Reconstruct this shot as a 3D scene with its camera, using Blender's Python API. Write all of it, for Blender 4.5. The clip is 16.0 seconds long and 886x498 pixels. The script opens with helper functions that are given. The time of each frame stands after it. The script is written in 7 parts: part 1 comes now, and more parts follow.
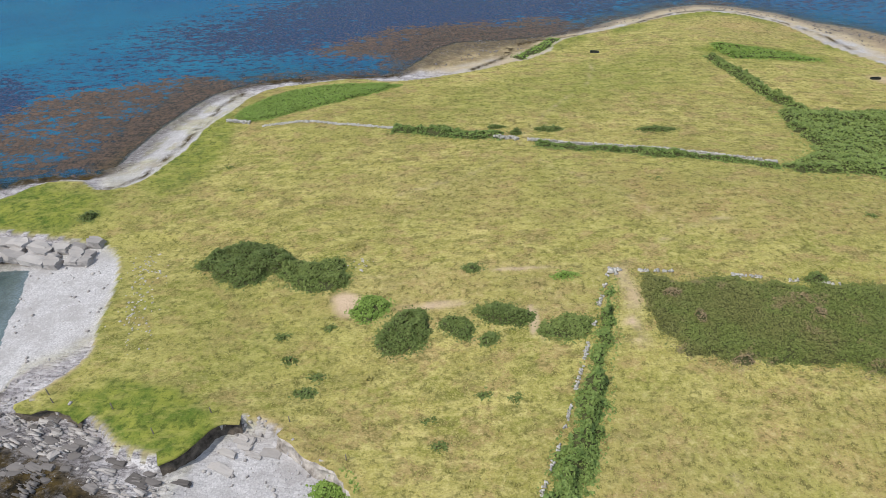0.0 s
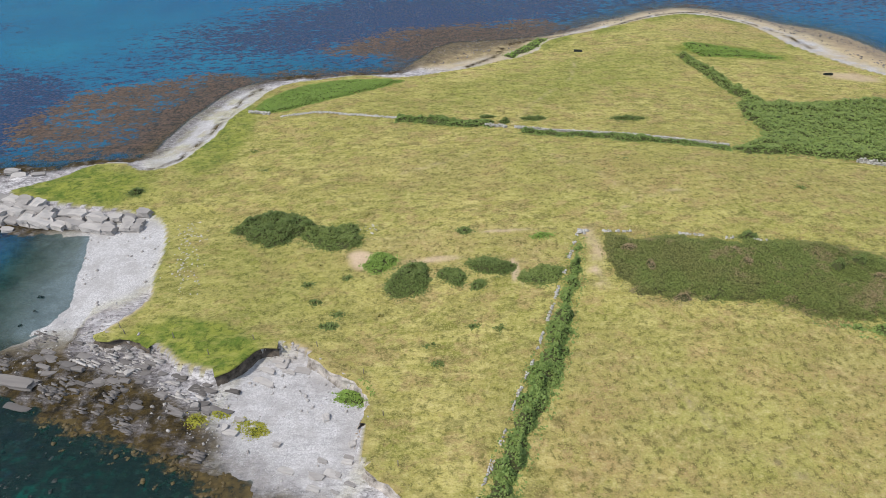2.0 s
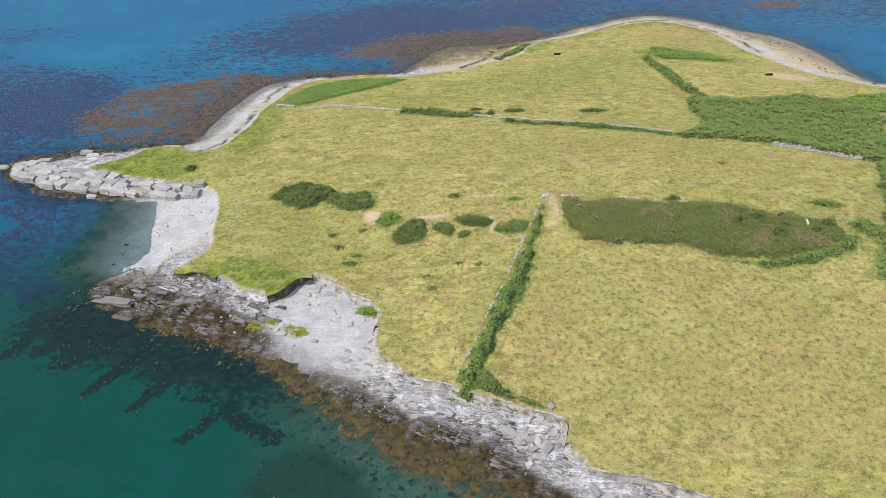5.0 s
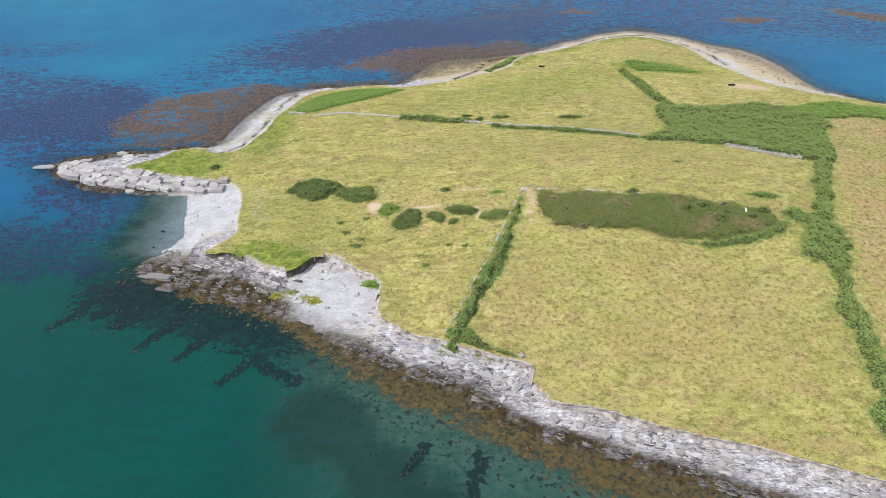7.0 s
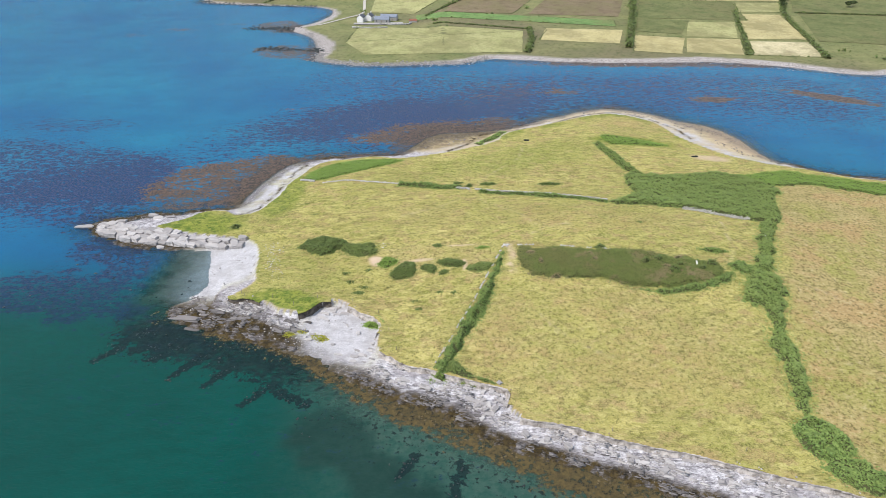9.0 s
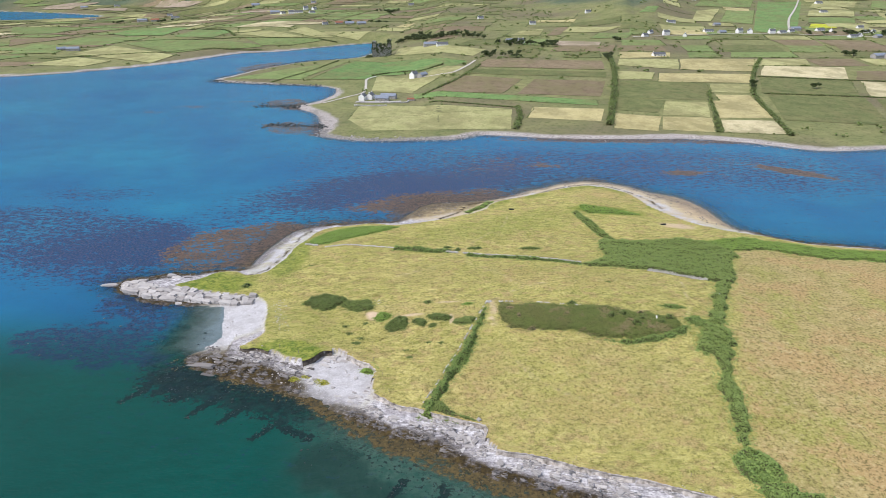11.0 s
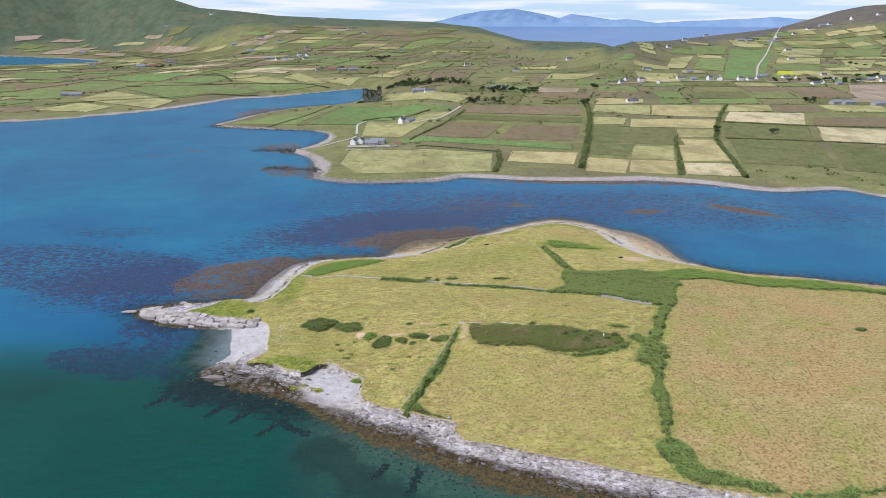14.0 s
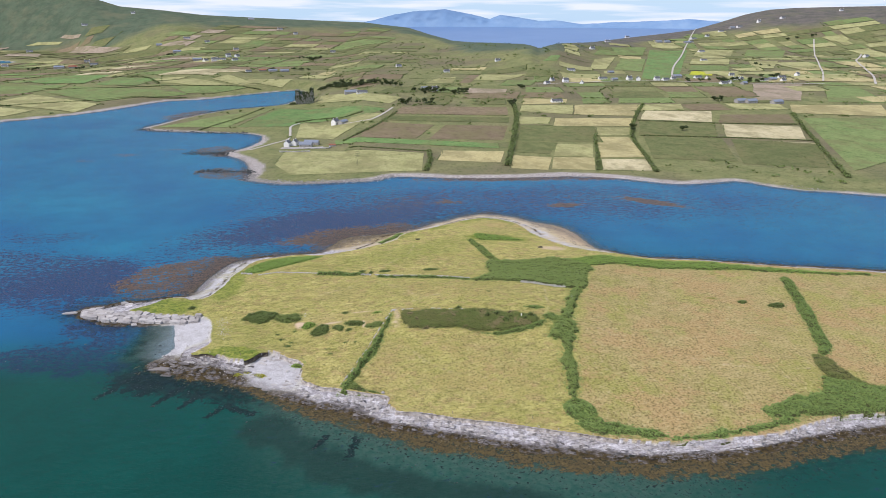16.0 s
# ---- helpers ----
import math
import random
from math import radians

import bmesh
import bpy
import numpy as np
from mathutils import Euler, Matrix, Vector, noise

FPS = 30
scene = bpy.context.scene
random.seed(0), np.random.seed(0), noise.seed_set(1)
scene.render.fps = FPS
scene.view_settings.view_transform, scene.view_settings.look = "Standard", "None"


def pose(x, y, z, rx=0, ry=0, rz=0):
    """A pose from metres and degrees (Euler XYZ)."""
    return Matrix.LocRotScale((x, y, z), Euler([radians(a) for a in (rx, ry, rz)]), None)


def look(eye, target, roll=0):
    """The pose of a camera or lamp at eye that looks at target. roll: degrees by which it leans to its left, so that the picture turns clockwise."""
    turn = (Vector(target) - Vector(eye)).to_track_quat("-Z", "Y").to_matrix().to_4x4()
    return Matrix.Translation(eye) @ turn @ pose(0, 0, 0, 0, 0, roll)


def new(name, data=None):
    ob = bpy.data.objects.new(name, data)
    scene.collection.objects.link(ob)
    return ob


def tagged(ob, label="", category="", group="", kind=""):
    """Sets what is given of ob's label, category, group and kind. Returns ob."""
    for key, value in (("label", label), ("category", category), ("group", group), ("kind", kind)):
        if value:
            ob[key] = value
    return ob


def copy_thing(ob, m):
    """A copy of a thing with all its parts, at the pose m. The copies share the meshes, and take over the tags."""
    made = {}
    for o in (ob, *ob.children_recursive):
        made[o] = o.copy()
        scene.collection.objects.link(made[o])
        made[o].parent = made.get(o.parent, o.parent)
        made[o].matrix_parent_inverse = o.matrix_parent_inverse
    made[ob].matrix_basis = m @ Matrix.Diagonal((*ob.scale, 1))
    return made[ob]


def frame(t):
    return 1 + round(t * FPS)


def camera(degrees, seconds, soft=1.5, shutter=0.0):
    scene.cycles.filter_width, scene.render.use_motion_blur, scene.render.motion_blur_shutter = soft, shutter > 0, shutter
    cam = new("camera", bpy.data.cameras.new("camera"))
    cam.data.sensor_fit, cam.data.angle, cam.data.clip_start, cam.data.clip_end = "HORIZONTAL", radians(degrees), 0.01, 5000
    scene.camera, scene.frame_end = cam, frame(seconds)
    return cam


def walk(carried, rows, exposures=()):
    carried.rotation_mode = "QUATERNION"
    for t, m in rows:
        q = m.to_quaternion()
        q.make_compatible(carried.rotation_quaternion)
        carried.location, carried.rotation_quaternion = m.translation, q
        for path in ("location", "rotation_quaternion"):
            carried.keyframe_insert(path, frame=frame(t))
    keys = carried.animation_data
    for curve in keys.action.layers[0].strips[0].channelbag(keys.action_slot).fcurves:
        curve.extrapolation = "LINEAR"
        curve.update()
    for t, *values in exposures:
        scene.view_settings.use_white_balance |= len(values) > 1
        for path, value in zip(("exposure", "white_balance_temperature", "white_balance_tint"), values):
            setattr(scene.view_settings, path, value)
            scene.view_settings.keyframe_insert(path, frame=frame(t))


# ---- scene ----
cam = camera(71.3, 16.0, soft=0.6)
# seconds, place, (yaw to the right, pitch down, roll) in degrees
PATH = [
    (0.0, (-18.45, -137.42, 76.03), (-1.06, 37.25, -0.33)), (0.5, (-18.38, -142.68, 77.66), (-0.95, 37.36, -0.33)),
    (1.0, (-18.26, -148.07, 79.4), (-0.9, 37.36, -0.33)), (1.5, (-18.09, -153.59, 81.24), (-0.88, 37.31, -0.33)),
    (2.0, (-17.86, -159.23, 83.19), (-0.9, 37.19, -0.33)), (2.5, (-17.57, -164.97, 85.24), (-0.93, 37.1, -0.33)),
    (3.0, (-17.23, -170.81, 87.36), (-0.97, 37.05, -0.33)), (3.5, (-16.83, -176.75, 89.57), (-1.04, 37.02, -0.32)),
    (4.2, (-16.18, -185.2, 92.78), (-1.1, 37.04, -0.32)), (6.3, (-13.61, -211.35, 103.03), (-1.12, 37.11, -0.32)),
    (7.0, (-12.56, -220.28, 106.57), (-1.13, 36.19, -0.38)), (7.5, (-11.76, -226.7, 109.12), (-1.11, 34.62, -0.42)),
    (8.0, (-10.91, -233.16, 111.67), (-1.1, 33.02, -0.42)), (8.5, (-10.03, -239.65, 114.22), (-1.11, 31.44, -0.38)),
    (9.2, (-8.74, -248.77, 117.75), (-1.12, 29.26, -0.25)), (11.3, (-4.57, -276.28, 127.88), (-0.85, 22.51, 0.03)),
    (12.0, (-3.12, -285.46, 131.0), (-0.6, 20.34, 0.06)), (12.5, (-2.08, -292.02, 133.13), (-0.48, 20.14, 0.07)),
    (13.0, (-1.05, -298.56, 135.15), (-0.39, 20.11, 0.08)), (13.5, (-0.02, -305.09, 137.06), (-0.27, 20.09, 0.08)),
    (14.0, (0.99, -311.6, 138.85), (0.0, 20.08, 0.1)), (14.5, (1.97, -318.1, 140.5), (0.99, 20.1, 0.18)),
    (15.0, (2.93, -324.58, 142.0), (2.55, 20.09, 0.28)), (15.5, (3.85, -331.03, 143.33), (4.28, 20.09, 0.35)),
    (16.0, (4.73, -337.47, 144.5), (5.99, 20.1, 0.4)),
]
walk(cam, [(t, pose(*e, 90 - a[1], 0, -a[0]) @ pose(0, 0, 0, 0, 0, a[2])) for t, e, a in PATH],
     [(0.0, -0.08, 6620, 11), (3.0, -0.04, 6600, 11), (6.3, 0.20, 6480, 12.0), (9.2, 0.25, 6440, 13), (11.5, 0.14, 6370, 16), (13.0, 0.02, 6340, 18), (16.0, 0.01, 6340, 18)])

# ---- sky, sun, exposure ----
SUN_AZ, SUN_EL = 242.0, 50.0          # where the sun stands: degrees clockwise from +y, and above the horizon
world = bpy.data.worlds.new("sky")
scene.world = world
world.use_nodes = True
wn = world.node_tree.nodes
wl = world.node_tree.links
sky = wn.new("ShaderNodeTexSky")
sky.sky_type = "NISHITA"
sky.sun_disc = False
sky.sun_elevation = radians(SUN_EL)
sky.sun_rotation = radians(SUN_AZ)
sky.air_density = 1.0
sky.dust_density = 0.4
# thin high cloud, long streaks low over the horizon
wc = wn.new("ShaderNodeTexCoord")
wm = wn.new("ShaderNodeMapping")
wm.inputs["Scale"].default_value = (2.2, 2.2, 34.0)
wnoise = wn.new("ShaderNodeTexNoise")
wnoise.inputs["Scale"].default_value = 2.6
wnoise.inputs["Detail"].default_value = 6.0
wr = wn.new("ShaderNodeValToRGB")
wr.color_ramp.elements[0].position, wr.color_ramp.elements[1].position = 0.44, 0.60
wr.color_ramp.elements[0].color, wr.color_ramp.elements[1].color = (0.05, 0.05, 0.05, 1), (0.85, 0.85, 0.85, 1)
wmix = wn.new("ShaderNodeMix")
wmix.data_type = "RGBA"
wmix.inputs["B"].default_value = (6.2, 6.6, 7.0, 1)
wl.new(wc.outputs["Generated"], wm.inputs["Vector"])
wl.new(wm.outputs["Vector"], wnoise.inputs["Vector"])
wl.new(wnoise.outputs["Fac"], wr.inputs["Fac"])
wl.new(wr.outputs["Color"], wmix.inputs["Factor"])
wz = wn.new("ShaderNodeSeparateXYZ")
wl.new(wc.outputs["Generated"], wz.inputs["Vector"])
wlow = wn.new("ShaderNodeMapRange")
wlow.interpolation_type = "SMOOTHSTEP"
for key, value in (("From Min", 0.0), ("From Max", 0.22), ("To Min", 0.92), ("To Max", 0.0)):
    wlow.inputs[key].default_value = value
wl.new(wz.outputs["Z"], wlow.inputs["Value"])
whaze = wn.new("ShaderNodeMix")
whaze.data_type = "RGBA"
whaze.inputs["B"].default_value = (3.3, 4.9, 6.3, 1)
wl.new(wlow.outputs["Result"], whaze.inputs["Factor"])
wl.new(sky.outputs["Color"], whaze.inputs["A"])
wl.new(whaze.outputs["Result"], wmix.inputs["A"])
wl.new(wmix.outputs["Result"], wn["Background"].inputs["Color"])
wn["Background"].inputs["Strength"].default_value = 0.145
sun_data = bpy.data.lights.new("sun", "SUN")
sun_data.energy, sun_data.angle, sun_data.color = 3.3, radians(0.53), (1.0, 0.95, 0.87)
sun = new("sun", sun_data)
sun_dir = Vector((math.sin(radians(SUN_AZ)) * math.cos(radians(SUN_EL)), math.cos(radians(SUN_AZ)) * math.cos(radians(SUN_EL)), math.sin(radians(SUN_EL))))
sun.matrix_world = look(tuple(sun_dir * 300), (0, 0, 0))


# ---- materials ----
def material(name):
    m = bpy.data.materials.new(name)
    m.use_nodes = True
    return m, m.node_tree, m.node_tree.nodes["Principled BSDF"]


def node(nt, kind, **given):
    n = nt.nodes.new("ShaderNode" + kind)
    for key, value in given.items():
        socket = n.inputs.get(key.replace("_", " "))
        if hasattr(value, "is_output"):
            nt.links.new(value, socket)
        else:
            socket.default_value = value
    return n


def coords(nt, scale=(1, 1, 1), turn=0.0):
    c = nt.nodes.new("ShaderNodeTexCoord")
    m = node(nt, "Mapping", Scale=scale, Rotation=(0, 0, radians(turn)))
    nt.links.new(c.outputs["Object"], m.inputs["Vector"])
    return m.outputs["Vector"]


def noise_tex(nt, vector, scale, detail=4.0, rough=0.6):
    return node(nt, "TexNoise", Vector=vector, Scale=scale, Detail=detail, Roughness=rough).outputs["Fac"]


def ramp(nt, fac, *stops):
    r = nt.nodes.new("ShaderNodeValToRGB")
    el = r.color_ramp.elements
    while len(el) < len(stops):
        el.new(0.5)
    for e, (p, c) in zip(el, stops):
        e.position = p
        e.color = (c, c, c, 1) if isinstance(c, (int, float)) else (*c, 1)
    nt.links.new(fac, r.inputs["Fac"])
    return r.outputs["Color"]


def mix(nt, fac, a, b, blend="MIX"):
    m = nt.nodes.new("ShaderNodeMix")
    m.data_type, m.blend_type = "RGBA", blend
    for key, value in (("Factor", fac), ("A", a), ("B", b)):
        if hasattr(value, "is_output"):
            nt.links.new(value, m.inputs[key])
        elif key == "Factor":
            m.inputs[key].default_value = value
        else:
            m.inputs[key].default_value = (*value, 1)
    return m.outputs["Result"]


def calc(nt, kind, a, b=0.0, c=0.0):
    m = nt.nodes.new("ShaderNodeMath")
    m.operation = kind
    for s, value in zip(m.inputs, (a, b, c)):
        if hasattr(value, "is_output"):
            nt.links.new(value, s)
        else:
            s.default_value = value
    return m.outputs["Value"]


def attribute(nt, name):
    a = nt.nodes.new("ShaderNodeAttribute")
    a.attribute_name = name
    return a.outputs["Fac"]


def bump(nt, bsdf, height, strength, distance):
    b = node(nt, "Bump", Height=height, Strength=strength, Distance=distance)
    nt.links.new(b.outputs["Normal"], bsdf.inputs["Normal"])


def join_color(nt, bsdf, color, rough=0.9, spec=0.25):
    nt.links.new(color, bsdf.inputs["Base Color"])
    if hasattr(rough, "is_output"):
        nt.links.new(rough, bsdf.inputs["Roughness"])
    else:
        bsdf.inputs["Roughness"].default_value = rough
    bsdf.inputs["Specular IOR Level"].default_value = spec


def grass_color(nt):
    """Dry coastal pasture: straw, olive, green and dead brown at several scales, with wind-combed streaks."""
    big = noise_tex(nt, coords(nt), 0.022, 4)
    mid = noise_tex(nt, coords(nt, (0.7, 1.2, 1), -30), 0.13, 6, 0.68)
    streak = noise_tex(nt, coords(nt, (0.5, 1.5, 1), -34), 0.42, 6, 0.72)
    fine = noise_tex(nt, coords(nt), 0.95, 5, 0.72)
    blade = noise_tex(nt, coords(nt, (1, 1.5, 1), 35), 2.2, 3, 0.7)
    olive = mix(nt, ramp(nt, mid, (0.38, 0.0), (0.64, 1.0)), (0.230, 0.235, 0.052), (0.445, 0.390, 0.120))
    straw = mix(nt, ramp(nt, streak, (0.43, 0.0), (0.62, 0.85)), olive, (0.560, 0.485, 0.185))
    wide = mix(nt, ramp(nt, big, (0.42, 0.0), (0.62, 0.5)), straw, (0.300, 0.305, 0.075))
    brown = mix(nt, ramp(nt, noise_tex(nt, coords(nt, (0.8, 1.1, 1), -30), 0.20, 6, 0.72), (0.50, 0.0), (0.59, 0.75)), wide, (0.350, 0.250, 0.115))
    dark = mix(nt, ramp(nt, fine, (0.37, 0.75), (0.48, 0.0)), brown, (0.120, 0.120, 0.034))
    tip = mix(nt, ramp(nt, fine, (0.54, 0.0), (0.66, 0.48)), dark, (0.58, 0.510, 0.225))
    clump = noise_tex(nt, coords(nt, (0.7, 1.3, 1), -30), 0.34, 5, 0.7)
    tip = mix(nt, ramp(nt, clump, (0.52, 0.0), (0.62, 0.60)), tip, (0.142, 0.140, 0.042))
    tip = mix(nt, ramp(nt, blade, (0.34, 0.45), (0.47, 0.0)), tip, (0.090, 0.092, 0.028))
    tip = mix(nt, ramp(nt, blade, (0.55, 0.0), (0.66, 0.38)), tip, (0.60, 0.530, 0.24))
    return tip, fine, streak


def make_ground():
    m, nt, bsdf = material("island_ground")
    grass, fine, streak = grass_color(nt)
    tones = noise_tex(nt, coords(nt), 0.35, 5, 0.7)
    lush = mix(nt, ramp(nt, tones, (0.36, 0.0), (0.64, 1.0)), (0.095, 0.150, 0.024), (0.270, 0.290, 0.055))
    lush = mix(nt, ramp(nt, fine, (0.38, 0.75), (0.5, 0.0)), lush, (0.055, 0.085, 0.016))
    lush = mix(nt, ramp(nt, streak, (0.52, 0.0), (0.62, 0.5)), lush, (0.36, 0.345, 0.10))
    dry = mix(nt, ramp(nt, noise_tex(nt, coords(nt, (0.8, 1.2, 1), -30), 0.16, 6, 0.75), (0.38, 0.0), (0.62, 1.0)), (0.285, 0.240, 0.090), (0.42, 0.330, 0.150))
    dry = mix(nt, ramp(nt, noise_tex(nt, coords(nt, (1, 0.6, 1), 30), 0.026, 6, 0.76), (0.48, 0.0), (0.58, 0.85)), dry, (0.285, 0.285, 0.072))
    dry = mix(nt, ramp(nt, noise_tex(nt, coords(nt, (0.8, 1, 1), -25), 0.045, 6, 0.76), (0.48, 0.0), (0.57, 0.85)), dry, (0.400, 0.265, 0.125))
    dry = mix(nt, ramp(nt, tones, (0.56, 0.0), (0.68, 0.7)), dry, (0.48, 0.40, 0.215))
    dry = mix(nt, ramp(nt, fine, (0.38, 0.9), (0.49, 0.0)), dry, (0.125, 0.105, 0.040))
    dry = mix(nt, ramp(nt, fine, (0.54, 0.0), (0.64, 0.45)), dry, (0.58, 0.48, 0.25))
    soil = mix(nt, tones, (0.44, 0.32, 0.205), (0.66, 0.52, 0.38))
    col = mix(nt, attribute(nt, "lush"), grass, lush)
    col = mix(nt, attribute(nt, "dry"), col, dry)
    # bedrock: tilted beds with cracks
    beds = noise_tex(nt, coords(nt, (0.12, 1.0, 1.0), 17), 1.3, 6, 0.7)
    warp = node(nt, "TexNoise", Vector=coords(nt), Scale=0.5, Detail=4.0).outputs["Color"]
    bent = node(nt, "VectorMath")
    bent.operation = "MULTIPLY_ADD"
    nt.links.new(warp, bent.inputs[0])
    bent.inputs[1].default_value = (4.0, 4.0, 0)
    nt.links.new(coords(nt, (0.35, 1.5, 1), 17), bent.inputs[2])
    crack = node(nt, "TexVoronoi", Vector=bent.outputs["Vector"], Scale=0.62)
    crack.feature = "DISTANCE_TO_EDGE"
    blot = noise_tex(nt, coords(nt), 0.6, 6, 0.72)
    rock = mix(nt, ramp(nt, blot, (0.36, 0.0), (0.60, 1.0)), (0.27, 0.255, 0.262), (0.70, 0.68, 0.69))
    rock = mix(nt, ramp(nt, beds, (0.36, 0.85), (0.48, 0.0)), rock, (0.175, 0.162, 0.168))
    rock = mix(nt, ramp(nt, beds, (0.56, 0.0), (0.64, 0.7)), rock, (0.76, 0.74, 0.745))
    grit = noise_tex(nt, coords(nt, (0.4, 1.6, 1), 17), 1.9, 5, 0.8)
    rock = mix(nt, ramp(nt, noise_tex(nt, coords(nt, (0.5, 1.2, 1), 17), 0.11, 5, 0.7), (0.46, 0.0), (0.62, 0.55)), rock, (0.33, 0.305, 0.315))
    rock = mix(nt, ramp(nt, grit, (0.36, 0.8), (0.46, 0.0)), rock, (0.115, 0.105, 0.105))
    rock = mix(nt, ramp(nt, crack.outputs["Distance"], (0.0, 0.35), (0.02, 0.0)), rock, (0.06, 0.055, 0.055))
    cob = node(nt, "TexVoronoi", Vector=coords(nt), Scale=4.6)
    tint = node(nt, "SeparateColor", Color=cob.outputs["Color"]).outputs["Red"]
    shingle = mix(nt, tint, (0.40, 0.395, 0.40), (0.62, 0.61, 0.612))
    shingle = mix(nt, ramp(nt, cob.outputs["Distance"], (0.45, 0.0), (0.8, 0.3)), shingle, (0.27, 0.265, 0.27))
    shingle = mix(nt, ramp(nt, noise_tex(nt, coords(nt), 0.22, 6, 0.7), (0.45, 0.0), (0.60, 0.7)), shingle, (0.36, 0.345, 0.34))
    weed_n = noise_tex(nt, coords(nt), 0.5, 6, 0.7)
    weed = mix(nt, ramp(nt, weed_n, (0.36, 0.0), (0.62, 1.0)), (0.017, 0.015, 0.011), (0.092, 0.065, 0.023))
    col = mix(nt, attribute(nt, "bare"), col, soil)
    col = mix(nt, attribute(nt, "rock"), col, rock)
    col = mix(nt, attribute(nt, "shingle"), col, shingle)
    col = mix(nt, calc(nt, "MULTIPLY", attribute(nt, "wet"), ramp(nt, grit, (0.40, 0.97), (0.60, 0.40))), col, mix(nt, tones, (0.052, 0.046, 0.046), (0.120, 0.106, 0.104)))
    wf = calc(nt, "MULTIPLY", attribute(nt, "weed"), ramp(nt, noise_tex(nt, coords(nt), 0.33, 6, 0.75), (0.36, 0.25), (0.52, 1.0)))
    col = mix(nt, wf, col, weed)
    # sea bed: pale sand with dark weed
    bed = mix(nt, ramp(nt, noise_tex(nt, coords(nt), 0.12, 6, 0.7), (0.44, 0.0), (0.56, 1.0)), (0.035, 0.050, 0.035), (0.25, 0.30, 0.22))
    col = mix(nt, attribute(nt, "bed"), col, bed)
    join_color(nt, bsdf, col, 0.93, 0.15)
    rough_h = calc(nt, "ADD", calc(nt, "MULTIPLY", beds, 0.8), calc(nt, "MULTIPLY", ramp(nt, crack.outputs["Distance"], (0.0, 0.0), (0.05, 1.0)), 0.25))
    grassy = calc(nt, "ADD", calc(nt, "MULTIPLY", fine, 0.5), calc(nt, "MULTIPLY", streak, 0.3))
    pebbly = calc(nt, "MULTIPLY", calc(nt, "SUBTRACT", 1.0, cob.outputs["Distance"]), 0.09)
    hh = mix(nt, attribute(nt, "shingle"), mix(nt, attribute(nt, "rock"), grassy, rough_h), pebbly)
    bump(nt, bsdf, hh, 0.9, 0.55)
    return m


def make_land():
    """Mainland rough pasture, heath on the hills, pale stones at the shore."""
    m, nt, bsdf = material("mainland_ground")
    big = noise_tex(nt, coords(nt), 0.004, 5, 0.6)
    mid = noise_tex(nt, coords(nt), 0.03, 6, 0.7)
    fine = noise_tex(nt, coords(nt), 0.25, 5, 0.75)
    col = mix(nt, ramp(nt, mid, (0.35, 0.0), (0.65, 1.0)), (0.150, 0.175, 0.068), (0.250, 0.244, 0.108))
    col = mix(nt, ramp(nt, big, (0.45, 0.0), (0.62, 0.8)), col, (0.165, 0.135, 0.090))
    col = mix(nt, ramp(nt, fine, (0.32, 0.65), (0.5, 0.0)), col, (0.050, 0.068, 0.022))
    # heath greens carry extra blue and grey, distance haze put into the colour
    heath = mix(nt, ramp(nt, mid, (0.3, 0.0), (0.7, 1.0)), (0.070, 0.108, 0.066), (0.115, 0.140, 0.090))
    heath = mix(nt, attribute(nt, "brown"), heath, mix(nt, ramp(nt, mid, (0.35, 0.0), (0.65, 1.0)), (0.105, 0.098, 0.088), (0.165, 0.145, 0.125)))
    heath = mix(nt, ramp(nt, noise_tex(nt, coords(nt, (1, 1, 1), 30), 0.020, 6, 0.75), (0.40, 0.45), (0.54, 0.0)), heath, (0.052, 0.072, 0.046))
    heath = mix(nt, ramp(nt, noise_tex(nt, coords(nt), 0.009, 6, 0.65), (0.50, 0.0), (0.66, 0.55)), heath, (0.165, 0.160, 0.095))
    col = mix(nt, attribute(nt, "heath"), col, heath)
    cob = noise_tex(nt, coords(nt), 0.8, 5, 0.7)
    shore = mix(nt, ramp(nt, cob, (0.35, 0.0), (0.65, 1.0)), (0.17, 0.152, 0.140), (0.56, 0.515, 0.480))
    col = mix(nt, attribute(nt, "shingle"), col, shore)
    col = mix(nt, attribute(nt, "weed"), col, (0.085, 0.055, 0.035))
    join_color(nt, bsdf, col, 0.95, 0.1)
    bump(nt, bsdf, fine, 0.6, 1.2)
    return m


